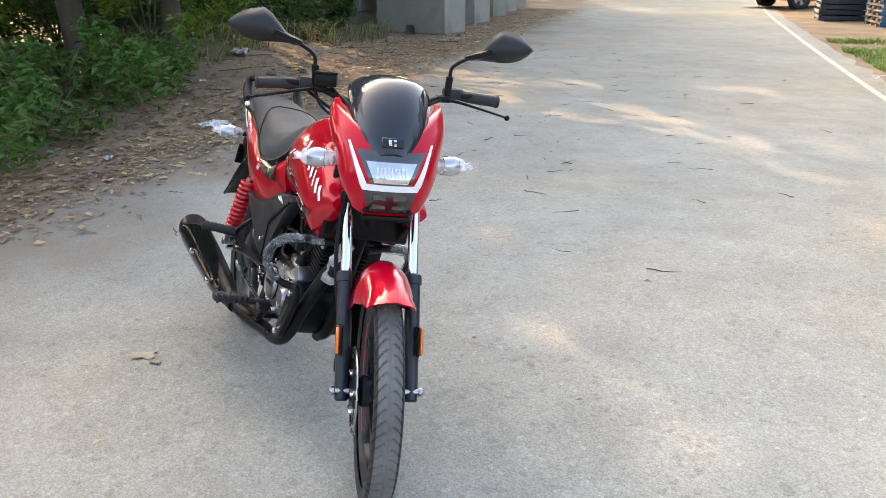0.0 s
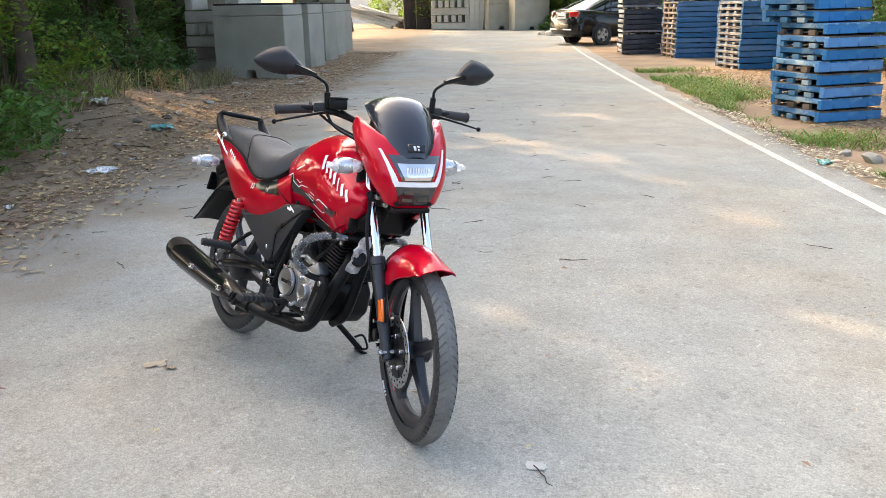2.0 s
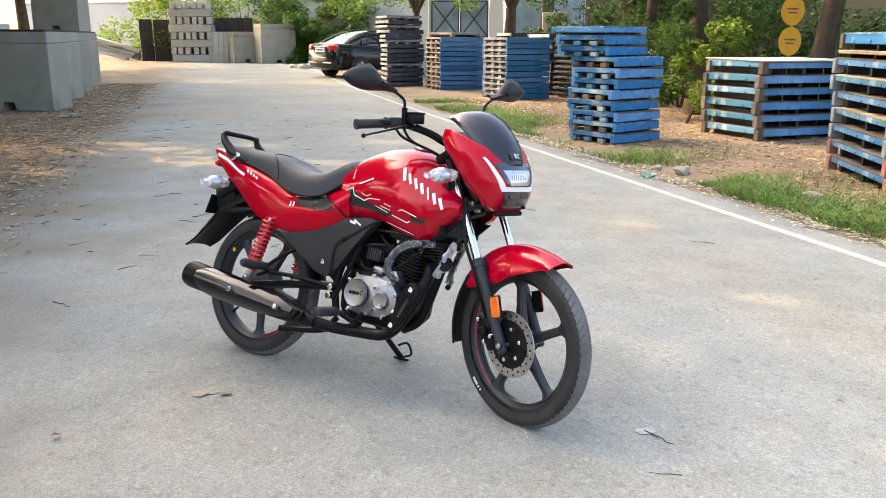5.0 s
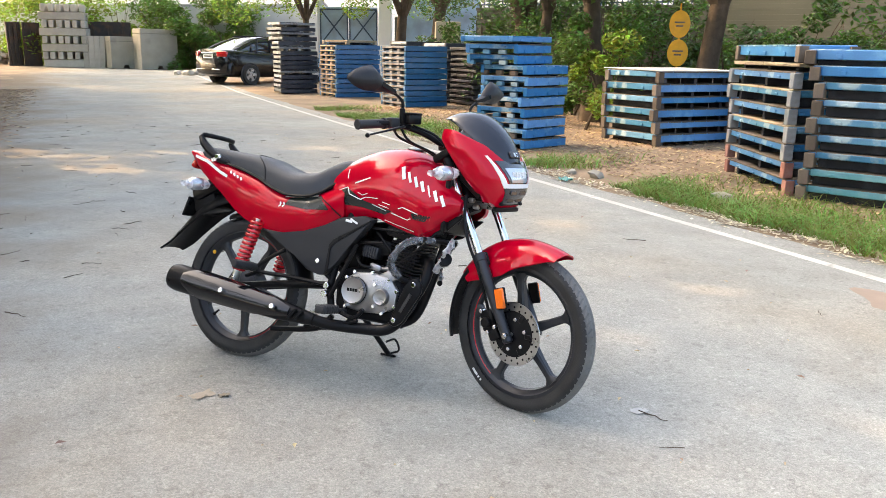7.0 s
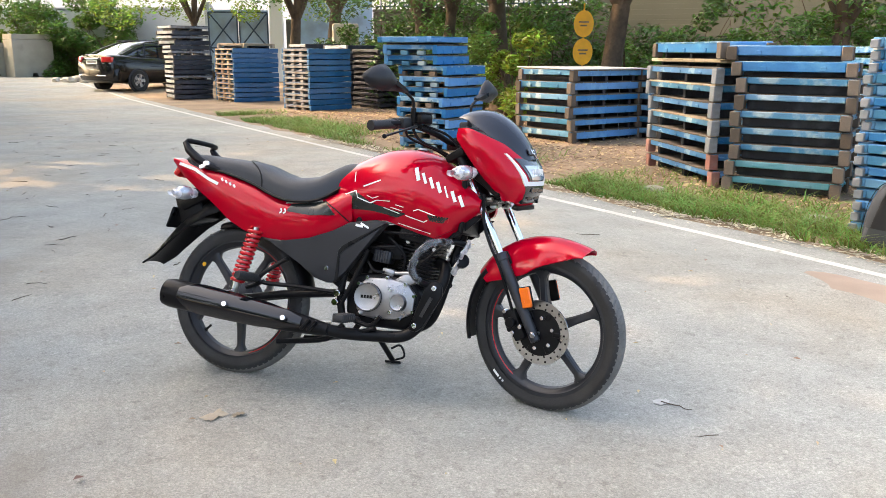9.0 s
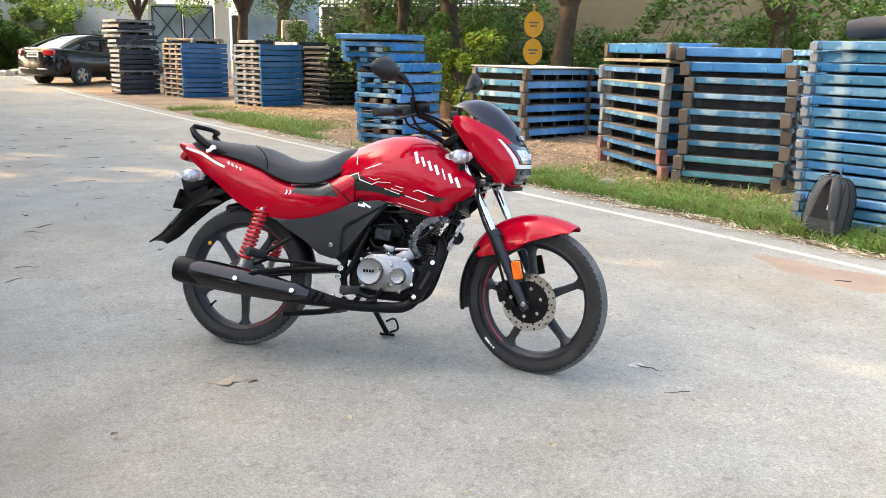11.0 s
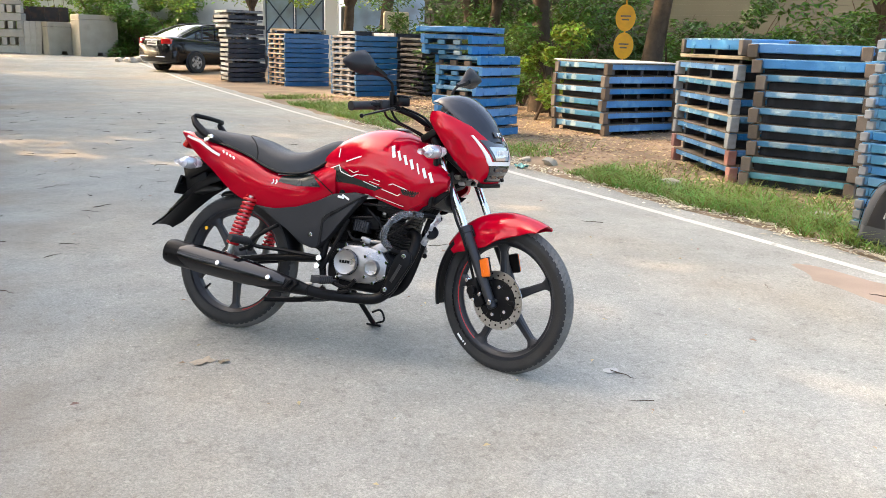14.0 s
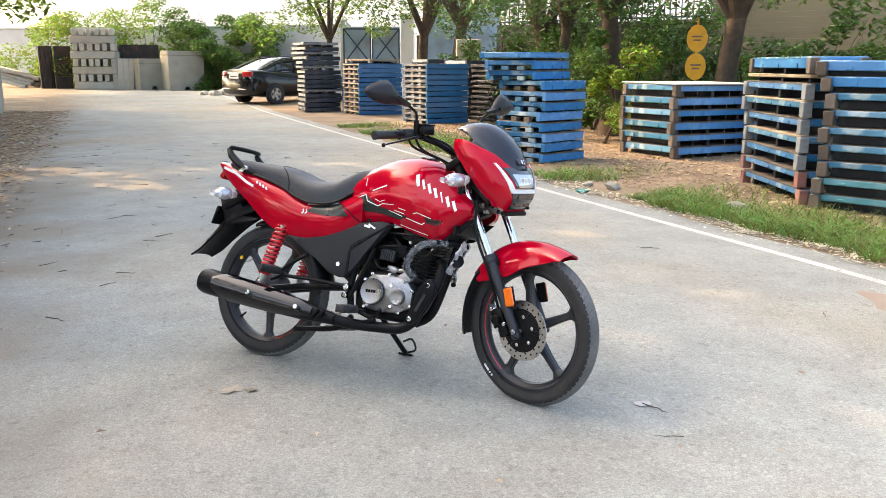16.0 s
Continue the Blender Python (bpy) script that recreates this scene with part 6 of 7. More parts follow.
for q in (-1, 1):
    rod(bm, (-0.19, q * 0.108, 0.842), (-0.19, q * 0.128, 0.846), 0.011, 8)
    box(bm, (0.05, 0.014, 0.02), (-0.195, q * 0.12, 0.838), (0, -25, 0), 0.004)
bp("grab_bolt", bm, CHROME, "bright bolt and bracket", grab)

# rear mudguard
bm = B()
loops = []
for x, z, w, up in ((-0.12, 0.67, 0.065, 0.05), (-0.20, 0.64, 0.075, 0.07), (-0.28, 0.59, 0.08, 0.075), (-0.35, 0.53, 0.08, 0.06), (-0.43, 0.455, 0.078, 0.035), (-0.485, 0.42, 0.075, 0.012)):
    loops.append([Vector((x, w * v, z + up * (1 - abs(v) ** 3) + 0.0)) for v in (-1 + k / 6 for k in range(13))] + [Vector((x + 0.004, w * v * 0.95, z - 0.006 + up * (1 - abs(v) ** 3))) for v in (1 - k / 6 for k in range(13))])
rings(bm, loops)
rm = bp("rear_mudguard", bm, BLACK, "matt black rear mudguard", None, False, 50)
bm = B()
box(bm, (0.012, 0.16, 0.09), (-0.365, 0, 0.62), (0, 18, 0), 0.004)
box(bm, (0.2, 0.15, 0.05), (-0.24, 0, 0.715), (0, -28, 0), 0.012, 2)
box(bm, (0.12, 0.12, 0.14), (-0.29, 0, 0.67), (0, -20, 0), 0.012, 2)
bp("plate_holder", bm, BLACK, "black number-plate holder", rm)
bm = B()
guard_skin(bm, REAR_X, 0.325, 12, 108, 0.062, 0.028, 0.004, 26)
bp("inner_mudguard", bm, BLACK, "black inner mudguard over the tyre", rm, False, 50)

# shock absorbers
for q in (-1, 1):
    a, b = Vector((0.002, q * 0.148, 0.335)), Vector((0.07, q * 0.128, 0.60))
    bm = B()
    tube(bm, [a, b], 0.011, 10)
    rod(bm, a, a.lerp(b, 0.22), 0.017, 14)
    rod(bm, a - Vector((0, 0.02, 0)), a + Vector((0, 0.02, 0)), 0.014)
    sh = bp("shock_absorber", bm, STEEL, "steel shock absorber")
    d = (b - a).normalized()
    u = d.cross(Vector((0, 1, 0))).normalized()
    v = d.cross(u)
    turns, p0, p1 = 12, a.lerp(b, 0.18), a.lerp(b, 0.98)
    pts = [p0.lerp(p1, k / (turns * 14)) + 0.0235 * (math.cos(2 * math.pi * k / 14) * u + math.sin(2 * math.pi * k / 14) * v) for k in range(turns * 14 + 1)]
    bm = B()
    tube(bm, pts, 0.0072, 7)
    bp("coil_spring", bm, SPRING, "glossy red coil spring", sh)
    bm = B()
    rod(bm, p0 - d * 0.004, p0 + d * 0.008, 0.029, 18)
    bp("spring_seat", bm, SPRING, "", sh)

# side panels
bm = B()
out = [(0.10, 0.562), (0.20, 0.556), (0.31, 0.566), (0.40, 0.606), (0.47, 0.645), (0.58, 0.662), (0.625, 0.652), (0.535, 0.545), (0.47, 0.455), (0.432, 0.412), (0.40, 0.406), (0.34, 0.422), (0.28, 0.47), (0.18, 0.535)]
for q in (-1, 1):
    prism(bm, out, q * 0.10, q * 0.143, 0.008, 2)
side = bp("side_panel", bm, PLASTIC, "dark grey plastic side panel")
bm = B()
prism(bm, [(0.425, 0.41), (0.445, 0.43), (0.445, 0.52), (0.46, 0.54), (0.61, 0.640), (0.615, 0.648), (0.455, 0.556), (0.437, 0.535), (0.433, 0.43)], -0.147, -0.14, 0.001, 1)
bp("panel_crease", bm, BLACK, "", side)
bm = B()
rod(bm, (0.395, -0.14, 0.462), (0.395, -0.152, 0.462), 0.0095, 12)
bp("panel_bolt", bm, CHROME, "bright panel bolt", side)
bm = B()
flat_side = lambda x, z: 0.143
ribbon(bm, [(0.50, 0.637), (0.53, 0.632)], 0.010, flat_side)
ribbon(bm, [(0.52, 0.645), (0.555, 0.627)], 0.008, flat_side)
bp("panel_mark", bm, WHITE, "small white mark", side)

# frame
bm = B()
for pts, r in (([(0.93, 0, 0.75), (0.88, 0, 0.60), (0.84, 0, 0.45), (0.79, 0, 0.30), (0.72, 0, 0.25)], 0.019),
               ([(0.92, 0, 0.85), (0.75, 0, 0.76), (0.5, 0, 0.70), (0.3, 0, 0.66), (0.0, 0, 0.69), (-0.2, 0, 0.75)], 0.02)):
    tube(bm, smooth_path(pts, 5), r, 12)
for q in (-1, 1):
    tube(bm, smooth_path([(0.5, q * 0.09, 0.69), (0.47, q * 0.10, 0.52), (0.445, q * 0.105, 0.38), (0.46, q * 0.10, 0.26)], 5), 0.015, 10)
    tube(bm, smooth_path([(0.445, q * 0.11, 0.40), (0.3, q * 0.10, 0.49), (0.1, q * 0.10, 0.60), (0.03, q * 0.10, 0.66)], 5), 0.013, 10)
    tube(bm, smooth_path([(0.552, q * 0.125, 0.546), (0.50, q * 0.128, 0.42), (0.455, q * 0.125, 0.32)], 4), 0.009, 8)
bp("frame", bm, BLACK, "black tubular steel frame")
bm = B()
for q in (-1, 1):
    tube(bm, [(0.445, q * 0.105, 0.37), (0.2, q * 0.10, 0.345), (REAR_X, q * 0.095, AXLE_Z)], 0.02, 12, 0.8)
sw = bp("swingarm", bm, BLACK, "black swingarm")
for p in ((0.445, -0.12, 0.37), (0.437, -0.115, 0.335), (REAR_X, -0.11, AXLE_Z)):
    bm = B()
    rod(bm, p, (p[0], p[1] - 0.028, p[2]), 0.014, 8)
    bp("pivot_bolt", bm, CHROME, "bright pivot bolt", sw)
bm = B()
tube(bm, smooth_path([(0.44, -0.135, 0.372), (0.26, -0.14, 0.382), (0.135, -0.15, 0.385), (0.118, -0.152, 0.41), (0.20, -0.13, 0.475), (0.215, -0.115, 0.485)], 5), 0.0085, 8)
tube(bm, smooth_path([(0.135, -0.15, 0.39), (0.06, -0.15, 0.36)], 3), 0.0085, 8)
bp("foot_hanger", bm, BLACK, "black pillion footrest hanger")
for q in (-1, 1):
    bm = B()
    rod(bm, (0.105, q * 0.15, 0.40), (0.085, q * 0.275, 0.41), 0.017, 14, 0.015)
    fr = bp("pillion_footrest", bm, GRIP, "ribbed black rubber footrest")
    for k in range(7):
        bm = B()
        rod(bm, (0.1 - 0.0025 * k, q * (0.17 + 0.014 * k), 0.402 + 0.001 * k), (0.0992 - 0.0025 * k, q * (0.175 + 0.014 * k), 0.4025 + 0.001 * k), 0.0195, 14)
        bp("rib", bm, GRIP, "", fr)
    bm = B()
    box(bm, (0.045, 0.115, 0.028), (0.525, q * 0.245, 0.287), (0, 0, 0), 0.01, 2)
    rod(bm, (0.525, q * 0.10, 0.275), (0.525, q * 0.20, 0.284), 0.011)
    fr = bp("rider_footrest", bm, GRIP, "ribbed black rubber footrest")
    for k in range(6):
        bm = B()
        box(bm, (0.05, 0.008, 0.032), (0.525, q * (0.20 + 0.018 * k), 0.287), (0, 0, 0), 0.003)
        bp("rib", bm, GRIP, "", fr)
bm = B()
tube(bm, smooth_path([(0.53, -0.155, 0.275), (0.60, -0.165, 0.262), (0.64, -0.17, 0.30)], 5), 0.009, 8)
tube(bm, smooth_path([(0.62, -0.17, 0.255), (0.52, -0.172, 0.222), (0.44, -0.175, 0.212)], 5), 0.008, 8)
box(bm, (0.05, 0.03, 0.012), (0.445, -0.185, 0.214), (0, 0, 0), 0.004)
bp("brake_pedal", bm, BLACK, "black rear brake pedal")

# engine
bm = B()
prism(bm, [(0.47, 0.30), (0.50, 0.255), (0.72, 0.25), (0.77, 0.30), (0.775, 0.38), (0.73, 0.44), (0.62, 0.465), (0.50, 0.45), (0.465, 0.38)], -0.105, 0.12, 0.018, 3)
eng = bp("engine_case", bm, BLACK, "black engine crankcase")
at = Matrix.Translation((0.568, -0.10, 0.366)) @ pose(0, 0, 0, 90)
bm = B()
prism(bm, [(0.515, 0.33), (0.53, 0.295), (0.60, 0.285), (0.70, 0.29), (0.75, 0.32), (0.755, 0.39), (0.72, 0.43), (0.64, 0.445), (0.56, 0.44), (0.52, 0.41)], -0.125, -0.10, 0.01, 2)
cov = bp("clutch_cover", bm, SILVER, "silver cast clutch cover")
bm = B()
lathe(bm, [(0.054, 0.02), (0.054, 0.036), (0.05, 0.043), (0.046, 0.041), (0.004, 0.044)], at, 48)
bp("round_cover", bm, SILVER, "round brushed silver cover", cov)
bm = B()
lathe(bm, [(0.0535, 0.026), (0.0555, 0.028), (0.0555, 0.031), (0.0535, 0.033), (0.0535, 0.026)], at, 48)
bp("cover_ring", bm, BLACK, "", cov)
for k in range(4):
    bm = B()
    box(bm, (0.009, 0.002, 0.012), (0.549 + 0.012 * k, -0.1448, 0.368), (0, 0, 0))
    bp("cover_mark", bm, BLACK, "small dark bar", cov)
at2 = Matrix.Translation((0.69, -0.10, 0.355)) @ pose(0, 0, 0, 90)
bm = B()
lathe(bm, [(0.034, 0.018), (0.034, 0.034), (0.028, 0.042), (0.024, 0.04), (0.003, 0.042)], at2, 32)
bp("small_cover", bm, SILVER, "small round silver cover", cov)
bm = B()
for x, z in ((0.527, 0.415), (0.56, 0.44), (0.64, 0.445), (0.715, 0.425), (0.752, 0.385), (0.75, 0.325), (0.70, 0.293), (0.61, 0.288), (0.535, 0.30), (0.655, 0.40), (0.66, 0.315)):
    bm = B()
    rod(bm, (x, -0.12, z), (x, -0.134, z), 0.0075, 8)
    bp("cover_bolt", bm, CHROME, "", cov)
bm = B()
box(bm, (0.09, 0.05, 0.05), (0.70, -0.09, 0.435), (0, -30, 0), 0.008, 2)
box(bm, (0.05, 0.04, 0.03), (0.63, -0.08, 0.465), (0, 10, 0), 0.006, 2)
rod(bm, (0.66, -0.10, 0.465), (0.72, -0.11, 0.468), 0.008)
bp("case_casting", bm, SILVER, "silver casting on the crankcase", eng)
# cylinder with cooling fins, tilted forward
tilt = pose(0.715, 0, 0.43, 0, 12, 0)
bm = B()
box(bm, (0.10, 0.11, 0.16), (0, 0, 0.07), (0, 0, 0), 0.01, 2)
cyl = part("cylinder", bm, BLACK, bike, "black finned cylinder", tilt)
for k in range(9):
    bm = B()
    box(bm, (0.135, 0.15, 0.006), (0, 0, 0.03 + 0.0135 * k), (0, 0, 0), 0.002)
    part("cooling_fin", bm, BLACK, cyl, "", tilt)
bm = B()
box(bm, (0.13, 0.135, 0.05), (0, 0, 0.172), (0, 0, 0), 0.012, 2)
for k in range(3):
    box(bm, (0.14, 0.15, 0.006), (0, 0, 0.15 + 0.014 * k), (0, 0, 0), 0.002)
lathe(bm, [(0.038, 0), (0.038, 0.012), (0.03, 0.016), (0.004, 0.016)], Matrix.Translation((0.0, -0.07, 0.172)) @ pose(0, 0, 0, 90), 24)
part("cylinder_head", bm, BLACK, cyl, "black cylinder head", tilt)
bm = B()
for x in (-0.055, 0.055):
    for z in (0.15, 0.195):
        bm = B()
        rod(bm, (x, -0.066, z), (x, -0.08, z), 0.008, 8)
        part("head_bolt", bm, STEEL, cyl, "", tilt)
bm = B()
box(bm, (0.07, 0.06, 0.05), (0.60, -0.07, 0.525), (0, 8, 0), 0.006, 2)
for k in range(5):
    box(bm, (0.004, 0.064, 0.045), (0.578 + 0.011 * k, -0.072, 0.525), (0, 8, 0))
bp("rectifier", bm, GREYMETAL, "finned metal unit beside the engine")
bm = B()
box(bm, (0.22, 0.08, 0.2), (0.68, 0.09, 0.53), (0, 8, 0), 0.02, 2)
box(bm, (0.16, 0.06, 0.1), (0.57, 0.1, 0.46), (0, 0, 0), 0.015, 2)
bp("intake_box", bm, BLACK, "black intake box behind the cylinder")
bm = B()
tube(bm, smooth_path([(0.635, -0.03, 0.53), (0.60, -0.03, 0.545), (0.53, -0.02, 0.56)], 4), 0.026, 12)
box(bm, (0.09, 0.09, 0.06), (0.63, -0.03, 0.545), (0, 0, 0), 0.01, 2)
bp("throttle_body", bm, BLACK, "black intake and throttle body")
for pts in ([(0.62, -0.09, 0.60), (0.66, -0.10, 0.57), (0.69, -0.09, 0.53), (0.68, -0.08, 0.47)], [(0.56, -0.11, 0.555), (0.60, -0.12, 0.56), (0.66, -0.11, 0.565)], [(0.55, -0.11, 0.50), (0.58, -0.12, 0.47), (0.62, -0.11, 0.465)],
            [(0.91, -0.09, 0.68), (0.86, -0.12, 0.60), (0.78, -0.13, 0.52), (0.72, -0.12, 0.485)], [(0.90, -0.06, 0.70), (0.85, -0.08, 0.66), (0.76, -0.08, 0.64)], [(0.60, -0.10, 0.62), (0.72, -0.10, 0.615), (0.80, -0.09, 0.60)]):
    bm = B()
    tube(bm, smooth_path(pts, 5), 0.0055, 7)
    bp("hose", bm, BLACK, "black rubber hose")
bm = B()
box(bm, (0.11, 0.16, 0.10), (0.84, 0, 0.66), (0, 20, 0), 0.02, 2)
box(bm, (0.16, 0.20, 0.05), (0.74, 0, 0.61), (0, 10, 0), 0.012, 2)
prism(bm, [(0.80, 0.60), (0.90, 0.62), (0.985, 0.70), (0.93, 0.70), (0.85, 0.65)], -0.11, -0.095, 0.004, 1)
prism(bm, [(0.80, 0.60), (0.90, 0.62), (0.985, 0.70), (0.93, 0.70), (0.85, 0.65)], 0.095, 0.11, 0.004, 1)
box(bm, (0.02, 0.27, 0.24), (0.912, 0, 0.75), (0, 0, 0), 0.006)
bp("tank_underside", bm, BLACK, "black trim under the tank")
bm = B()
lathe(bm, [(0.005, 0), (0.024, 0.002), (0.028, 0.01), (0.028, 0.024), (0.016, 0.03)], Matrix.Translation((0.90, -0.05, 0.525)) @ pose(0, 0, 0, 70, 0, 30), 24)
bp("horn", bm, BLACK, "small round black horn")

# exhaust
pipe = [(0.80, -0.02, 0.52), (0.845, -0.06, 0.50), (0.842, -0.09, 0.43), (0.80, -0.11, 0.33), (0.765, -0.12, 0.265), (0.715, -0.13, 0.231), (0.62, -0.145, 0.224), (0.50, -0.178, 0.224), (0.42, -0.205, 0.238)]
bm = B()
tube(bm, smooth_path(pipe, 7), 0.0225, 14)
ex = bp("exhaust_pipe", bm, BLACK, "matt black exhaust pipe")
ma, mb = Vector((0.45, -0.205, 0.232)), Vector((-0.245, -0.235, 0.318))
ml = (mb - ma).length
bm = B()
lathe(bm, [(0.022, 0), (0.028, 0.04), (0.042, 0.16), (0.052, 0.42), (0.056, ml - 0.10), (0.057, ml - 0.03), (0.052, ml - 0.006), (0.042, ml), (0.03, ml - 0.004), (0.028, ml - 0.03), (0.004, ml - 0.03)], along(ma, mb), 32)
bp("muffler", bm, BLACK, "matt dark grey muffler", ex)
# gloss shield along the muffler's outer side
bm = B()
mm = along(ma, mb)
inv = mm.to_3x3()
loops = []
for i in range(21):
    u = i / 20
    h = 0.10 + (ml - 0.10 - 0.085) * u
    r = float(np.interp(h, [0.04, 0.16, 0.42, ml], [0.034, 0.049, 0.059, 0.064]))
    half = 1.3 * (0.35 + 0.65 * min(1, u * 3)) * (1 if u < 0.86 else 1 - 0.75 * (u - 0.86) / 0.14)
    ring = []
    for rr in (r, r - 0.006):
        row = []
        for k in range(11):
            a = -half + 2 * half * k / 10
            out_v = (inv.inverted() @ Vector((0, -1, 0.25)))
            base = math.atan2(out_v.y, out_v.x)
            row.append(mm @ Vector((rr * math.cos(base + a), rr * math.sin(base + a), h)))
        ring += row if rr == r else row[::-1]
    loops.append(ring)
rings(bm, loops)
shd = bp("heat_shield", bm, BLACK_GLOSS, "gloss black heat shield", None, False, 50)
bm = B()
for f in (0.225, 0.575):
    c = ma.lerp(mb, f) + Vector((0, -0.052 - 0.008 * f, 0.012))
    bm = B()
    rod(bm, c, c + Vector((0, -0.016, 0.004)), 0.0105, 12)
    bp("shield_bolt", bm, CHROME, "bright shield bolt", shd)
bm = B()
for f in (0.10, 0.14):
    c = ma.lerp(mb, f) + Vector((0, -0.036, 0.004))
    box(bm, (0.012, 0.02, 0.05), c + Vector((0.02, 0, 0)), (0, 40, 0), 0.002)
bp("shield_slot", bm, BLACK, "", shd)
bm = B()
prism(bm, [(0.745, 0.262), (0.775, 0.252), (0.80, 0.272), (0.868, 0.395), (0.865, 0.43), (0.845, 0.45), (0.815, 0.445), (0.80, 0.415)], -0.158, -0.138, 0.007, 2)
gp = bp("engine_guard_plate", bm, BLACK, "black slotted pipe guard")
bm = B()
prism(bm, [(0.787, 0.315), (0.798, 0.31), (0.833, 0.382), (0.822, 0.388)], -0.160, -0.156)
bp("guard_slot", bm, RUBBER, "", gp)
bm = B()
for x, z in ((0.772, 0.278), (0.838, 0.422)):
    bm = B()
    rod(bm, (x, -0.155, z), (x, -0.168, z), 0.010, 12)
    bp("guard_bolt", bm, CHROME, "bright guard bolt", gp)

# crash guard, still in its wrapping
bm = B()
for q in (-1, 1):
    tube(bm, smooth_path([(0.905, q * 0.02, 0.595), (0.87, q * 0.10, 0.60), (0.82, q * 0.19, 0.585), (0.785, q * 0.225, 0.545), (0.765, q * 0.225, 0.485), (0.785, q * 0.19, 0.445), (0.81, q * 0.14, 0.43)], 7), 0.0115, 10)
cg = bp("crash_guard", bm, BLACK, "crash guard still in wrapping")
rnd = random.Random(3)
for q in (-1, 1):
    bm = B()
    pts = smooth_path([(0.87, q * 0.10, 0.60), (0.82, q * 0.19, 0.585), (0.785, q * 0.225, 0.545), (0.765, q * 0.225, 0.485), (0.785, q * 0.19, 0.445)], 12)
    tube(bm, pts, [0.0135 + rnd.uniform(-0.001, 0.003) for _ in pts], 12)
    for v in bm.verts:
        v.co += 0.004 * noise.noise_vector(v.co * 60)
    bp("wrapping", bm, WRAP, "grey bubble wrap", cg, False, 15)
bm = B()
loops = []
for k in range(9):
    u = k / 8
    loops.append([Vector((0.93 - 0.05 * u + rnd.uniform(-0.006, 0.006), -0.06 - 0.03 * math.sin(a) + rnd.uniform(-0.006, 0.006), 0.60 - 0.11 * u + 0.018 * math.cos(a))) for a in (2 * math.pi * j / 10 for j in range(10))])
rings(bm, loops, cap=False)
bp("loose_film", bm, FILM, "loose clear film", cg, False, 20)

# stands
bm = B()
foot = Vector((0.548, 0.282, 0.0815))
tube(bm, [(0.50, 0.10, 0.245), foot], 0.012, 10)
box(bm, (0.07, 0.045, 0.01), foot + Vector((0.0, 0.004, -0.003)), (-LEAN, 0, 0), 0.003)
tube(bm, smooth_path([foot + Vector((0.01, 0, 0.01)), foot + Vector((0.05, -0.01, 0.03)), foot + Vector((0.035, -0.03, 0.075)), foot + Vector((0.0, -0.045, 0.06))], 4), 0.005, 7)
bp("side_stand", bm, BLACK, "black side stand, folded out")
bm = B()
for q in (-1, 1):
    tube(bm, smooth_path([(0.46, q * 0.09, 0.25), (0.40, q * 0.10, 0.19), (0.25, q * 0.11, 0.165), (0.20, q * 0.13, 0.16)], 4), 0.012, 8)
tube(bm, [(0.40, -0.10, 0.19), (0.40, 0.10, 0.19)], 0.011, 8)
bp("centre_stand", bm, BLACK, "black centre stand, folded up")
# rear drum details
bm = B()
rod(bm, (REAR_X, -0.07, AXLE_Z), (REAR_X, -0.125, AXLE_Z), 0.012, 10)
tube(bm, [(REAR_X + 0.03, -0.075, AXLE_Z - 0.06), (REAR_X + 0.1, -0.085, AXLE_Z - 0.075), (0.42, -0.12, 0.255)], 0.006, 8)
box(bm, (0.07, 0.014, 0.02), (REAR_X + 0.03, -0.085, AXLE_Z - 0.065), (0, 10, 0), 0.004)
bp("brake_rod", bm, STEEL, "bare steel rear brake rod and arm")


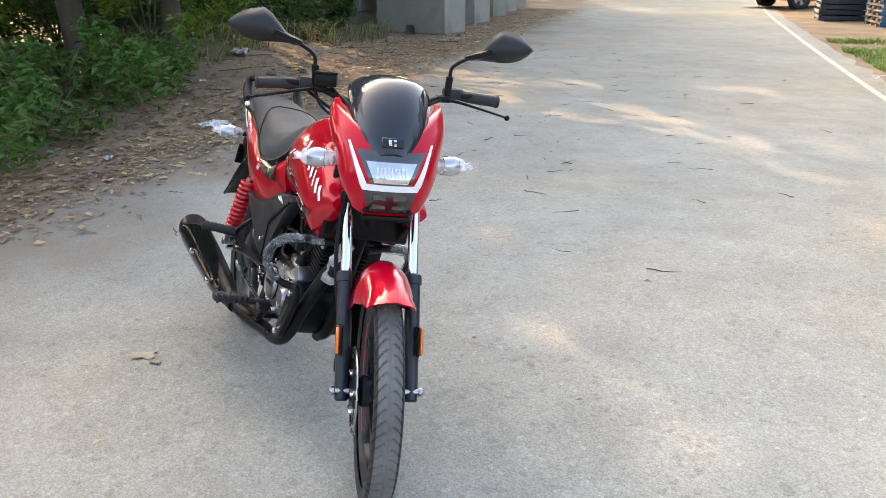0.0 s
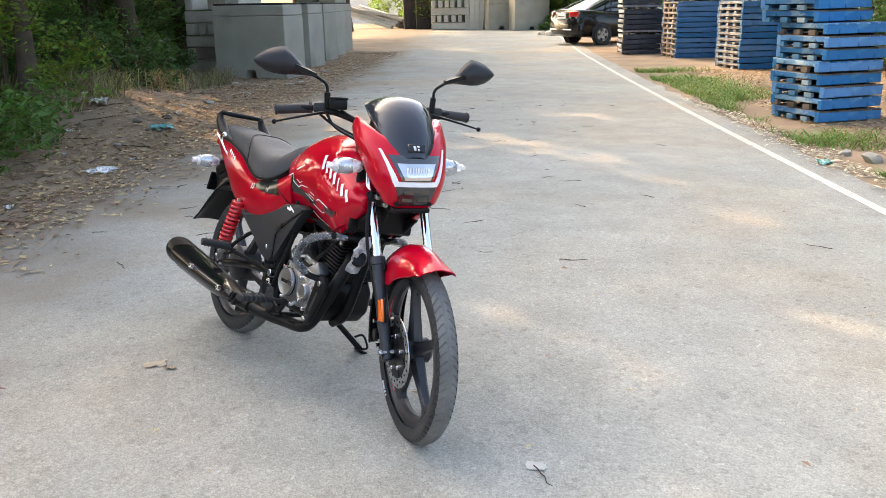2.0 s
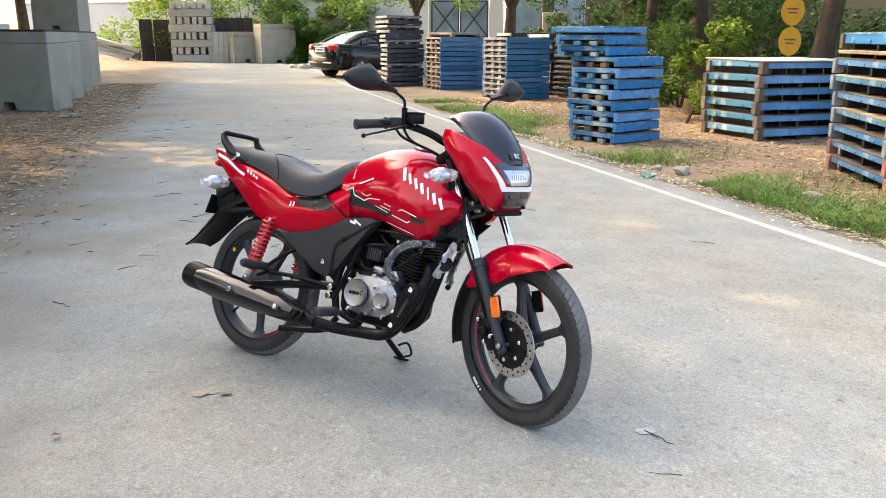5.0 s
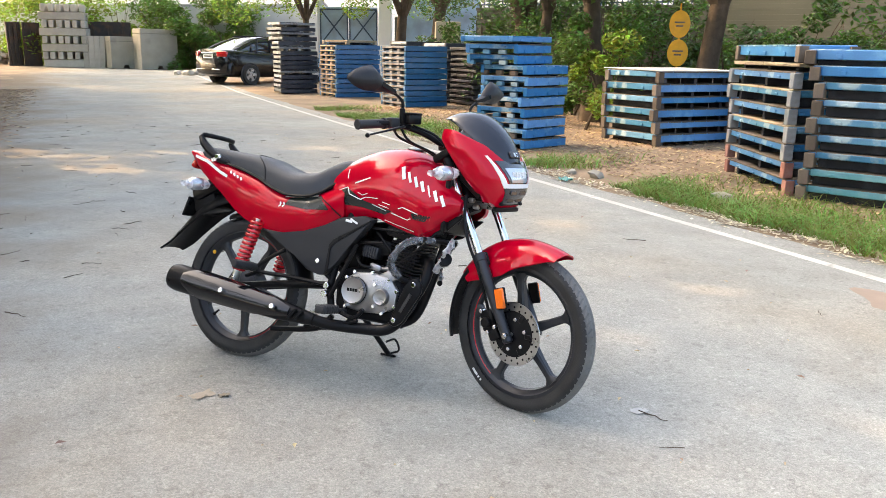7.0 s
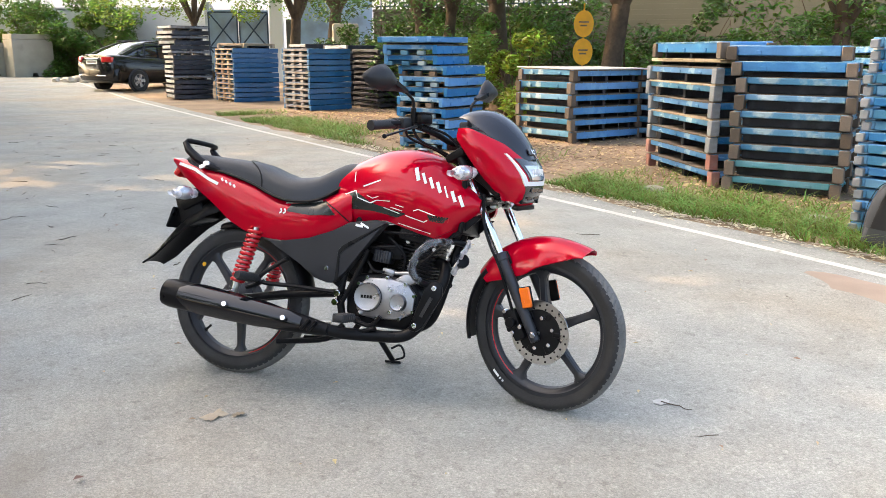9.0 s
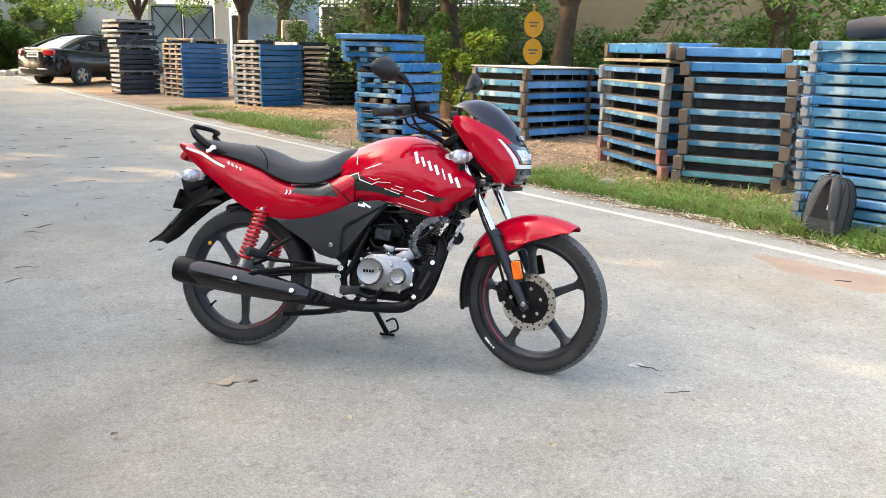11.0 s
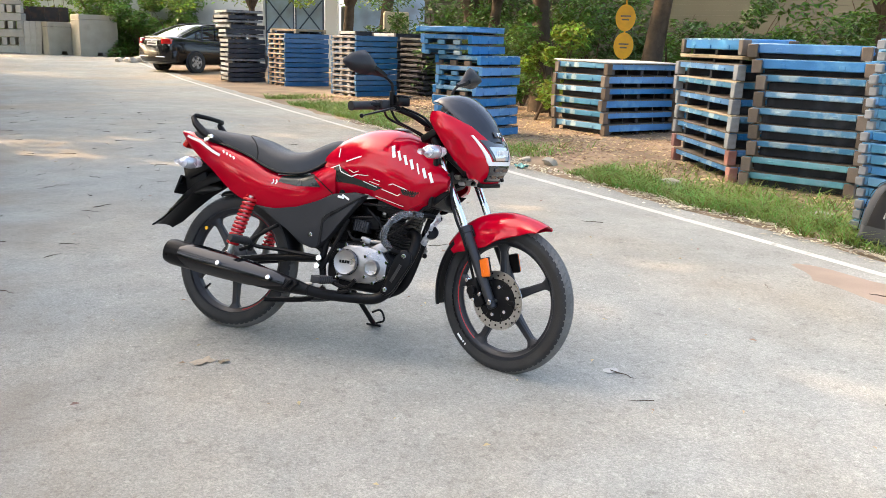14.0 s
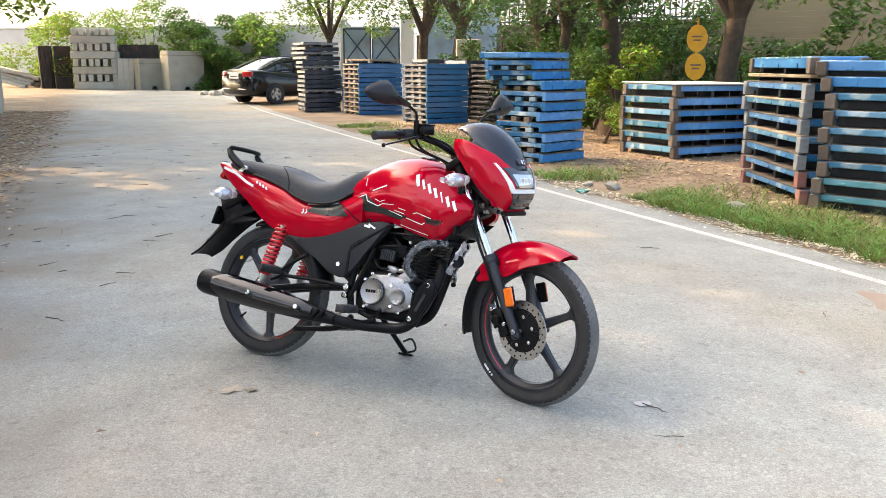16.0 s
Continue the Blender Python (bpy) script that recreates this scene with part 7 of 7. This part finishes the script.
# ---- parked car ----
def sedan(m):
    """A saloon car; x ahead, y left, z up, origin on the ground under the rear axle."""
    c = thing("car", m, "black parked saloon car with red tail lamps", "car")
    X = [-0.95, -0.9, -0.7, -0.3, 0.0, 0.5, 1.0, 1.6, 2.2, 2.8, 3.2, 3.5, 3.55]
    TOP = [0.9, 1.05, 1.09, 1.08, 1.05, 1.02, 1.0, 0.98, 0.95, 0.9, 0.82, 0.68, 0.6]
    BOT = [0.36, 0.3, 0.24, 0.22, 0.2, 0.2, 0.2, 0.2, 0.2, 0.22, 0.24, 0.3, 0.4]
    WID = [0.66, 0.74, 0.82, 0.845, 0.85, 0.85, 0.85, 0.85, 0.84, 0.82, 0.78, 0.66, 0.55]
    bm = B()
    loops = []
    for i in range(45):
        x = -0.95 + 4.5 * i / 44
        zt, zb, w = interp(x, X, TOP), interp(x, X, BOT), interp(x, X, WID)
        ring = []
        for k in range(28):
            a = 2 * math.pi * k / 28
            cc, ss = math.cos(a), math.sin(a)
            ring.append(Vector((x, w * math.copysign(abs(cc) ** 0.35, cc) * (1 - 0.06 * max(0, ss)), (zt + zb) / 2 + (zt - zb) / 2 * math.copysign(abs(ss) ** 0.45, ss))))
        loops.append(ring)
    rings(bm, loops)
    body = part("body", bm, CARPAINT, c, "glossy black car body", angle=45)
    # cabin
    def cabin(inset, zs):
        out = []
        for u in range(25):
            x = -0.5 + 3.05 * u / 24
            z = interp(x, [-0.5, -0.1, 0.5, 1.2, 1.7, 2.15, 2.55], [1.06, 1.24, 1.43, 1.48, 1.44, 1.22, 0.97])
            row = []
            for k in range(13):
                v = -1 + k / 6
                row.append(Vector((x, v * (0.74 - 0.2 * max(0, (z - 1.0) / 0.48) * 0.9) * (1 + inset), 0.95 + (z - 0.95) * (1 - abs(v) ** 7 * 0.95) * (1 + zs))))
            out.append(row + [Vector((p.x, p.y, 0.9)) for p in row[::-1]])
        return out
    bm = B()
    rings(bm, cabin(0, 0))
    part("glasshouse", bm, GLASS, c, "dark car windows", angle=50)
    bm = B()
    rows = [r[2:11] for r in cabin(0.004, 0.006)][8:17]
    rings(bm, [r + [p - Vector((0, 0, 0.02)) for p in r[::-1]] for r in rows])
    part("roof", bm, CARPAINT, c, "black roof panel", angle=50)
    for q in (-1, 1):
        for pts in ([(-0.48, 0.72, 1.06), (0.0, 0.69, 1.26), (0.5, 0.6, 1.42)], [(0.5, 0.6, 1.425), (1.2, 0.585, 1.47), (1.7, 0.6, 1.43)], [(1.7, 0.6, 1.43), (2.15, 0.7, 1.2), (2.5, 0.75, 0.98)], [(0.35, 0.745, 0.98), (0.45, 0.63, 1.40)], [(1.15, 0.752, 0.98), (1.2, 0.60, 1.45)]):
            bm = B()
            tube(bm, smooth_path([(x, q * y, z) for x, y, z in pts], 4), 0.035, 8, 0.6)
            part("pillar", bm, CARPAINT, c, "", angle=50)
    bm = B()
    tube(bm, [(0.3, -0.42, 1.475), (1.6, -0.42, 1.485)], 0.018, 8)
    tube(bm, [(0.3, 0.42, 1.475), (1.6, 0.42, 1.485)], 0.018, 8)
    part("roof_rail", bm, BLACK, c)
    for q in (-1, 1):
        bm = B()
        box(bm, (0.2, 0.34, 0.17), (-0.83, q * 0.6, 0.92), (0, 8, q * -22), 0.035, 2)
        tl = part("tail_lamp", bm, TAIL, c, "red tail lamp")
        bm = B()
        box(bm, (0.19, 0.28, 0.045), (-0.835, q * 0.6, 0.815), (0, 8, q * -22), 0.012)
        part("lamp_strip", bm, LENS, tl, "clear lower strip")
        for xc in (0.0, 2.6):
            at = Matrix.Translation((xc, q * 0.8, 0.31)) @ pose(0, 0, 0, 90 * q)
            bm = B()
            lathe(bm, [(0.2, -0.1), (0.29, -0.1), (0.31, -0.07), (0.31, 0.07), (0.29, 0.1), (0.2, 0.1), (0.2, -0.1)], at, 32)
            wh = part("wheel", bm, RUBBER, c, "black tyre on a silver rim")
            bm = B()
            lathe(bm, [(0.05, -0.058), (0.355, -0.058), (0.365, -0.045), (0.05, -0.045)], at, 32)
            part("wheel_arch", bm, PAL_DARK, c, "black wheel arch")
            bm = B()
            for k in range(5):
                rings(bm, [[at @ pose(0, 0, 0, 0, 0, 72 * k) @ Vector((r, w * a, -0.08 + 0.015 * b)) for a, b in ((-1, -1), (1, -1), (1, 1), (-1, 1))] for r, w in ((0.03, 0.04), (0.205, 0.05))])
            lathe(bm, [(0.19, -0.095), (0.215, -0.095), (0.215, -0.05), (0.19, -0.05), (0.19, -0.095)], at, 32)
            lathe(bm, [(0.005, -0.095), (0.05, -0.09), (0.05, -0.06)], at, 16)
            part("rim", bm, SILVER, wh, "silver alloy rim")
    bm = B()
    box(bm, (0.03, 0.5, 0.13), (-0.94, 0, 0.86), (0, 8, 0), 0.006)
    pl = part("number_plate", bm, WHITE, c, "white number plate")
    bm = B()
    box(bm, (0.006, 0.4, 0.045), (-0.958, 0, 0.86), (0, 8, 0))
    part("plate_bar", bm, PAL_DARK, pl, "dark bar of unreadable characters")
    bm = B()
    box(bm, (0.05, 1.25, 0.03), (-0.96, 0, 0.47), bevel=0.01)
    box(bm, (0.05, 0.62, 0.03), (-0.945, 0, 0.955), bevel=0.01)
    part("chrome_strip", bm, CHROME, c, "bright bumper strip")
    bm = B()
    loops = []
    for k in range(17):
        a = -1.25 + 2.5 * k / 16
        xx, yy = -0.36 - 0.62 * math.cos(a) ** 0.5, 0.87 * math.sin(a) / math.sin(1.25)
        loops.append([Vector((xx + dx, yy, z)) for dx, z in ((0.05, 0.3), (0.0, 0.32), (-0.012, 0.45), (0.0, 0.62), (0.05, 0.66), (0.09, 0.6), (0.09, 0.34))])
    rings(bm, loops)
    part("rear_bumper", bm, CARPAINT, c, "glossy black rear bumper", angle=45)
    bm = B()
    box(bm, (0.015, 1.36, 0.012), (-0.93, 0, 0.74), bevel=0.003)
    box(bm, (0.5, 0.012, 0.012), (0.7, -0.855, 0.72), bevel=0.003)
    part("panel_gap", bm, PAL_DARK, c)
    return c


sedan(pose(-15.4, 19.25, ground_z(-15.4, 19.25) + 0.004, 0, 0, 75))

# ---- rucksack by the pallets ----
ruck = thing("rucksack", pose(2.97, 3.27, 0.0, -12, 3, -34), "charcoal nylon rucksack leaning upright on the pallets", "rucksack")
# a slumped arch of cloth, wider at the foot
bm = B()
loops = []
for i in range(13):
    u = -1 + i / 6
    k = (1 - abs(u) ** 5) ** 0.2 if abs(u) < 1 else 0.0
    row = []
    for j in range(33):
        a = 2 * math.pi * j / 32
        cx, cz = math.cos(a), math.sin(a)
        w, h = 0.15 * (0.8 + 0.2 * k), 0.225 * (0.86 + 0.14 * k)
        x = w * math.copysign(abs(cx) ** 0.55, cx) * (1.0 - 0.16 * max(0, cz))
        z = 0.225 + h * math.copysign(abs(cz) ** (0.75 if cz > 0 else 0.4), cz)
        row.append(Vector((x, 0.085 * u, z)) + 0.008 * noise.noise_vector(Vector((x * 9, u, z * 9))))
    loops.append(row[:-1])
rings(bm, loops)
part("main_bag", bm, BAGCLOTH, ruck, angle=55)
STRAPGREY = mat("grey_webbing", (0.1, 0.1, 0.105), 0.8, 0, 0.15, 30, 400, 0.4)
for u in (-0.082, 0.05):
    bm = B()
    pts = [(0.152 * math.copysign(abs(math.cos(a)) ** 0.55, math.cos(a)) * (1 - 0.16 * max(0, math.sin(a))), u, 0.225 + 0.228 * math.copysign(abs(math.sin(a)) ** (0.75 if math.sin(a) > 0 else 0.4), math.sin(a))) for a in (math.pi * (-0.1 + 1.2 * j / 30) for j in range(31))]
    tube(bm, pts, 0.003, 6)
    part("piping", bm, BLACK, ruck, "black seam piping")
bm = B()
box(bm, (0.2, 0.02, 0.28), (0, -0.088, 0.26), (0, 0, 0), 0.008, 2)
part("back_pad", bm, GRIP, ruck, "dark mesh back pad")
bm = B()
box(bm, (0.22, 0.016, 0.11), (0, -0.09, 0.08), (0, 0, 0), 0.006, 2)
part("lumbar_pad", bm, BAGCLOTH, ruck)
for q in (-1, 1):
    bm = B()
    tube(bm, smooth_path([(q * 0.03, -0.09, 0.43), (q * 0.055, -0.145, 0.36), (q * 0.075, -0.155, 0.24), (q * 0.09, -0.14, 0.13)], 5), [0.028, 0.034, 0.034, 0.026], 10, 0.3)
    part("shoulder_strap", bm, BAGCLOTH, ruck, "padded charcoal shoulder strap")
    bm = B()
    tube(bm, smooth_path([(q * 0.09, -0.142, 0.14), (q * 0.1, -0.13, 0.07), (q * 0.115, -0.115, 0.015)], 5), [0.013, 0.012, 0.012], 8, 0.25)
    part("webbing_strap", bm, STRAPGREY, ruck, "pale grey webbing strap")
bm = B()
tube(bm, smooth_path([(-0.04, -0.06, 0.445), (-0.03, -0.07, 0.485), (0.03, -0.07, 0.485), (0.04, -0.06, 0.445)], 4), 0.008, 8)
part("top_handle", bm, STRAPGREY, ruck, "grey carrying loop")
bm = B()
box(bm, (0.012, 0.006, 0.045), (0.045, -0.166, 0.22), (0, 8, 0), 0.002)
part("strap_tag", bm, LITTER, ruck, "small pale tag")
# rolled dark cloth on the stack beside it
bm = B()
loops = []
for k in range(13):
    u = k / 12
    loops.append([Vector((-0.28 + 0.75 * u, 0.02 * math.sin(7 * u), 0.09 + 0.05 * u)) + (0.07 + 0.05 * u + 0.012 * math.sin(9 * u)) * Vector((0, math.cos(a), 0.9 * math.sin(a) * (1 + 0.1 * math.sin(3 * a)))) for a in (2 * math.pi * j / 18 for j in range(18))])
rings(bm, loops)
lathe(bm, [(0.066, 0.0), (0.05, -0.004), (0.045, 0.05), (0.004, 0.05)], Matrix.Translation((-0.28, 0, 0.09)) @ pose(0, 0, 0, 0, 90, 0), 18)
ob = finish("rolled_jacket", bm, BAGCLOTH, angle=60)
ob.matrix_world = pose(GX - 0.32, GY - 0.12, 0.03 + 17 * 0.081, 0, 0, -24)
tagged(ob, "dark rolled jacket lying on the pallet stack", "jacket")

# ---- small things on the ground ----
def rock(x, y, r, seed, material, label, flat=0.6, name="stone"):
    rnd = random.Random(seed)
    bm = B()
    bmesh.ops.create_icosphere(bm, subdivisions=2, radius=r)
    off = Vector((rnd.uniform(0, 50), rnd.uniform(0, 50), 0))
    for v in bm.verts:
        v.co *= 1 + 0.5 * noise.noise(v.co / r * 1.1 + off)
        v.co.z *= flat
    ob = finish(name, bm, material, angle=30)
    ob.matrix_world = pose(x, y, max(0, ground_z(x, y)) + r * flat * 0.5, 0, 0, rnd.uniform(0, 360))
    return tagged(ob, label, "stone", "stones on the verge")


rock(-0.04, 5.95, 0.09, 1, CONCRETE, "grey broken stone on the grass edge")
rock(-0.35, 6.1, 0.06, 2, CONCRETE, "pale broken stone on the grass edge")
rock(2.64, 4.12, 0.1, 3, CONCRETE, "pale flat stone in the grass", 0.4)
rock(1.35, 5.15, 0.1, 4, CONCRETE, "grey stone in the grass", 0.5)
rnd = random.Random(11)
for k in range(46):
    s, n = 4 + rnd.uniform(0, 10), -2.6 - abs(rnd.gauss(0, 1.2))
    p = road_pt(s, n)
    rock(p.x, p.y, rnd.uniform(0.02, 0.07), 30 + k, (CONCRETE, DIRT, WOOD)[k % 3], "broken stone in the roadside rubble", 0.55)
for k in range(24):
    a = rnd.uniform(0, 6.28)
    rock(-20.0 + rnd.uniform(-1.1, 0.8), 22.6 + rnd.uniform(-0.5, 0.9), rnd.uniform(0.08, 0.24), 90 + k, BLOCK, "pale rubble stone in a heap by the car", 0.7)


def scrap(x, y, r, seed, material, name, label, cat, lift=0.02):
    """A crumpled sheet lying on the ground."""
    rnd = random.Random(seed)
    bm = B()
    n = 7
    g = [[bm.verts.new(((i / (n - 1) - 0.5) * 2 * r * rnd.uniform(0.8, 1.1), (j / (n - 1) - 0.5) * 1.3 * r * rnd.uniform(0.8, 1.1), lift * rnd.uniform(0.1, 1.0))) for j in range(n)] for i in range(n)]
    for i in range(n - 1):
        for j in range(n - 1):
            bm.faces.new((g[i][j], g[i + 1][j], g[i + 1][j + 1], g[i][j + 1]))
    ob = finish(name, bm, material, angle=15)
    ob.matrix_world = pose(x, y, max(0.004, ground_z(x, y) + 0.006), 0, 0, rnd.uniform(0, 360))
    return tagged(ob, label, cat)


scrap(-6.18, 2.0, 0.13, 1, TEAL, "plastic_bag", "crumpled teal plastic bag on the leaf litter", "plastic bag", 0.08)
scrap(-7.4, 1.7, 0.16, 2, LITTER, "plastic_scrap", "white crumpled plastic in the leaf litter", "plastic scrap", 0.08)
scrap(-4.25, 0.72, 0.14, 3, FILM, "plastic_scrap", "clear crumpled film on the road edge", "plastic scrap", 0.05)
scrap(-0.25, 5.55, 0.09, 4, TEAL, "plastic_scrap", "blue-green plastic scrap by the verge", "plastic scrap", 0.04)
scrap(0.12, -0.43, 0.045, 5, PALEWOOD, "dry_leaf", "pale dry leaf lying on the asphalt", "leaf", 0.008)
scrap(0.2, -0.4, 0.022, 6, PALEWOOD, "dry_leaf", "pale dry leaf lying on the asphalt", "leaf", 0.012)
scrap(1.665, 0.195, 0.035, 7, LITTER, "paper_scrap", "small white scrap on the asphalt", "paper scrap", 0.008)
scrap(0.35, -1.9, 0.04, 9, PALEWOOD, "dry_leaf", "brown curled dry leaf on the asphalt", "leaf", 0.03)
for k in range(30):
    s, n = rnd.uniform(2, 18), -1.9 - abs(rnd.gauss(0, 1.3))
    p = road_pt(s, n)
    scrap(p.x, p.y, rnd.uniform(0.03, 0.08), 40 + k, LITTER if k % 3 else FILM, "litter", "pale bit of litter among dry leaves", "litter", 0.03)


def twig(x, y, length, turn, seed, r=0.004):
    rnd = random.Random(seed)
    bm = B()
    pts = [(length * (k / 5 - 0.5), rnd.uniform(-0.04, 0.04) * length, r + rnd.uniform(0, 0.006)) for k in range(6)]
    tube(bm, smooth_path(pts, 3), [r, r, r * 0.7, r * 0.4], 6)
    ob = finish("twig", bm, BARK)
    ob.matrix_world = pose(x, y, max(0.004, ground_z(x, y)), 0, 0, turn)
    return tagged(ob, "thin dry twig lying on the asphalt", "twig", "twigs on the road")


twig(1.72, 0.17, 0.12, -20, 1, 0.0025)
for k in range(190):
    s, n = (rnd.uniform(-2, 14), rnd.uniform(-2.2, 3.9)) if k < 50 else (rnd.uniform(1.5, 11), rnd.uniform(-2.2, 1.8))
    p = road_pt(s, n)
    twig(p.x, p.y, rnd.uniform(0.04, 0.17), rnd.uniform(0, 360), 200 + k, rnd.uniform(0.0015, 0.003))
for k in range(30):
    s, n = rnd.uniform(3, 12), -2.4 - abs(rnd.gauss(0, 1.0))
    p = road_pt(s, n)
    twig(p.x, p.y, rnd.uniform(0.2, 0.8), rnd.uniform(0, 360), 300 + k, rnd.uniform(0.003, 0.007))
# red sand drift at the road edge
bm = B()
ctr = bm.verts.new((0, 0, 0.006))
rim_v = [bm.verts.new((0.55 * math.cos(a) * (1 + 0.25 * math.sin(3 * a)), 0.2 * math.sin(a) * (1 + 0.2 * math.cos(5 * a)), 0.001)) for a in (2 * math.pi * k / 30 for k in range(30))]
for k in range(30):
    bm.faces.new((ctr, rim_v[k], rim_v[(k + 1) % 30]))
ob = finish("sand_drift", bm, SAND, angle=80)
ob.matrix_world = pose(2.85, 2.05, 0.0035, 0, 0, -38)
tagged(ob, "thin drift of reddish sand on the asphalt", "sand", kind="stuff")
# leaning poles behind the pallets
for k, (x, y, tilt_a, ln) in enumerate(((-1.55, 10.9, 22, 1.25), (-0.95, 11.2, 10, 0.95), (-0.8, 11.3, 12, 0.95))):
    bm = B()
    tube(bm, [(0, 0, 0), (0.01, 0.02, ln * 0.5), (0, 0, ln)], [0.026, 0.024, 0.02], 8)
    ob = finish("wooden_pole", bm, BARK)
    ob.matrix_world = pose(x, y, 0.0, 6, tilt_a, 30 * k)
    tagged(ob, "rough wooden pole leaning among the bushes", "pole", "leaning wooden poles")
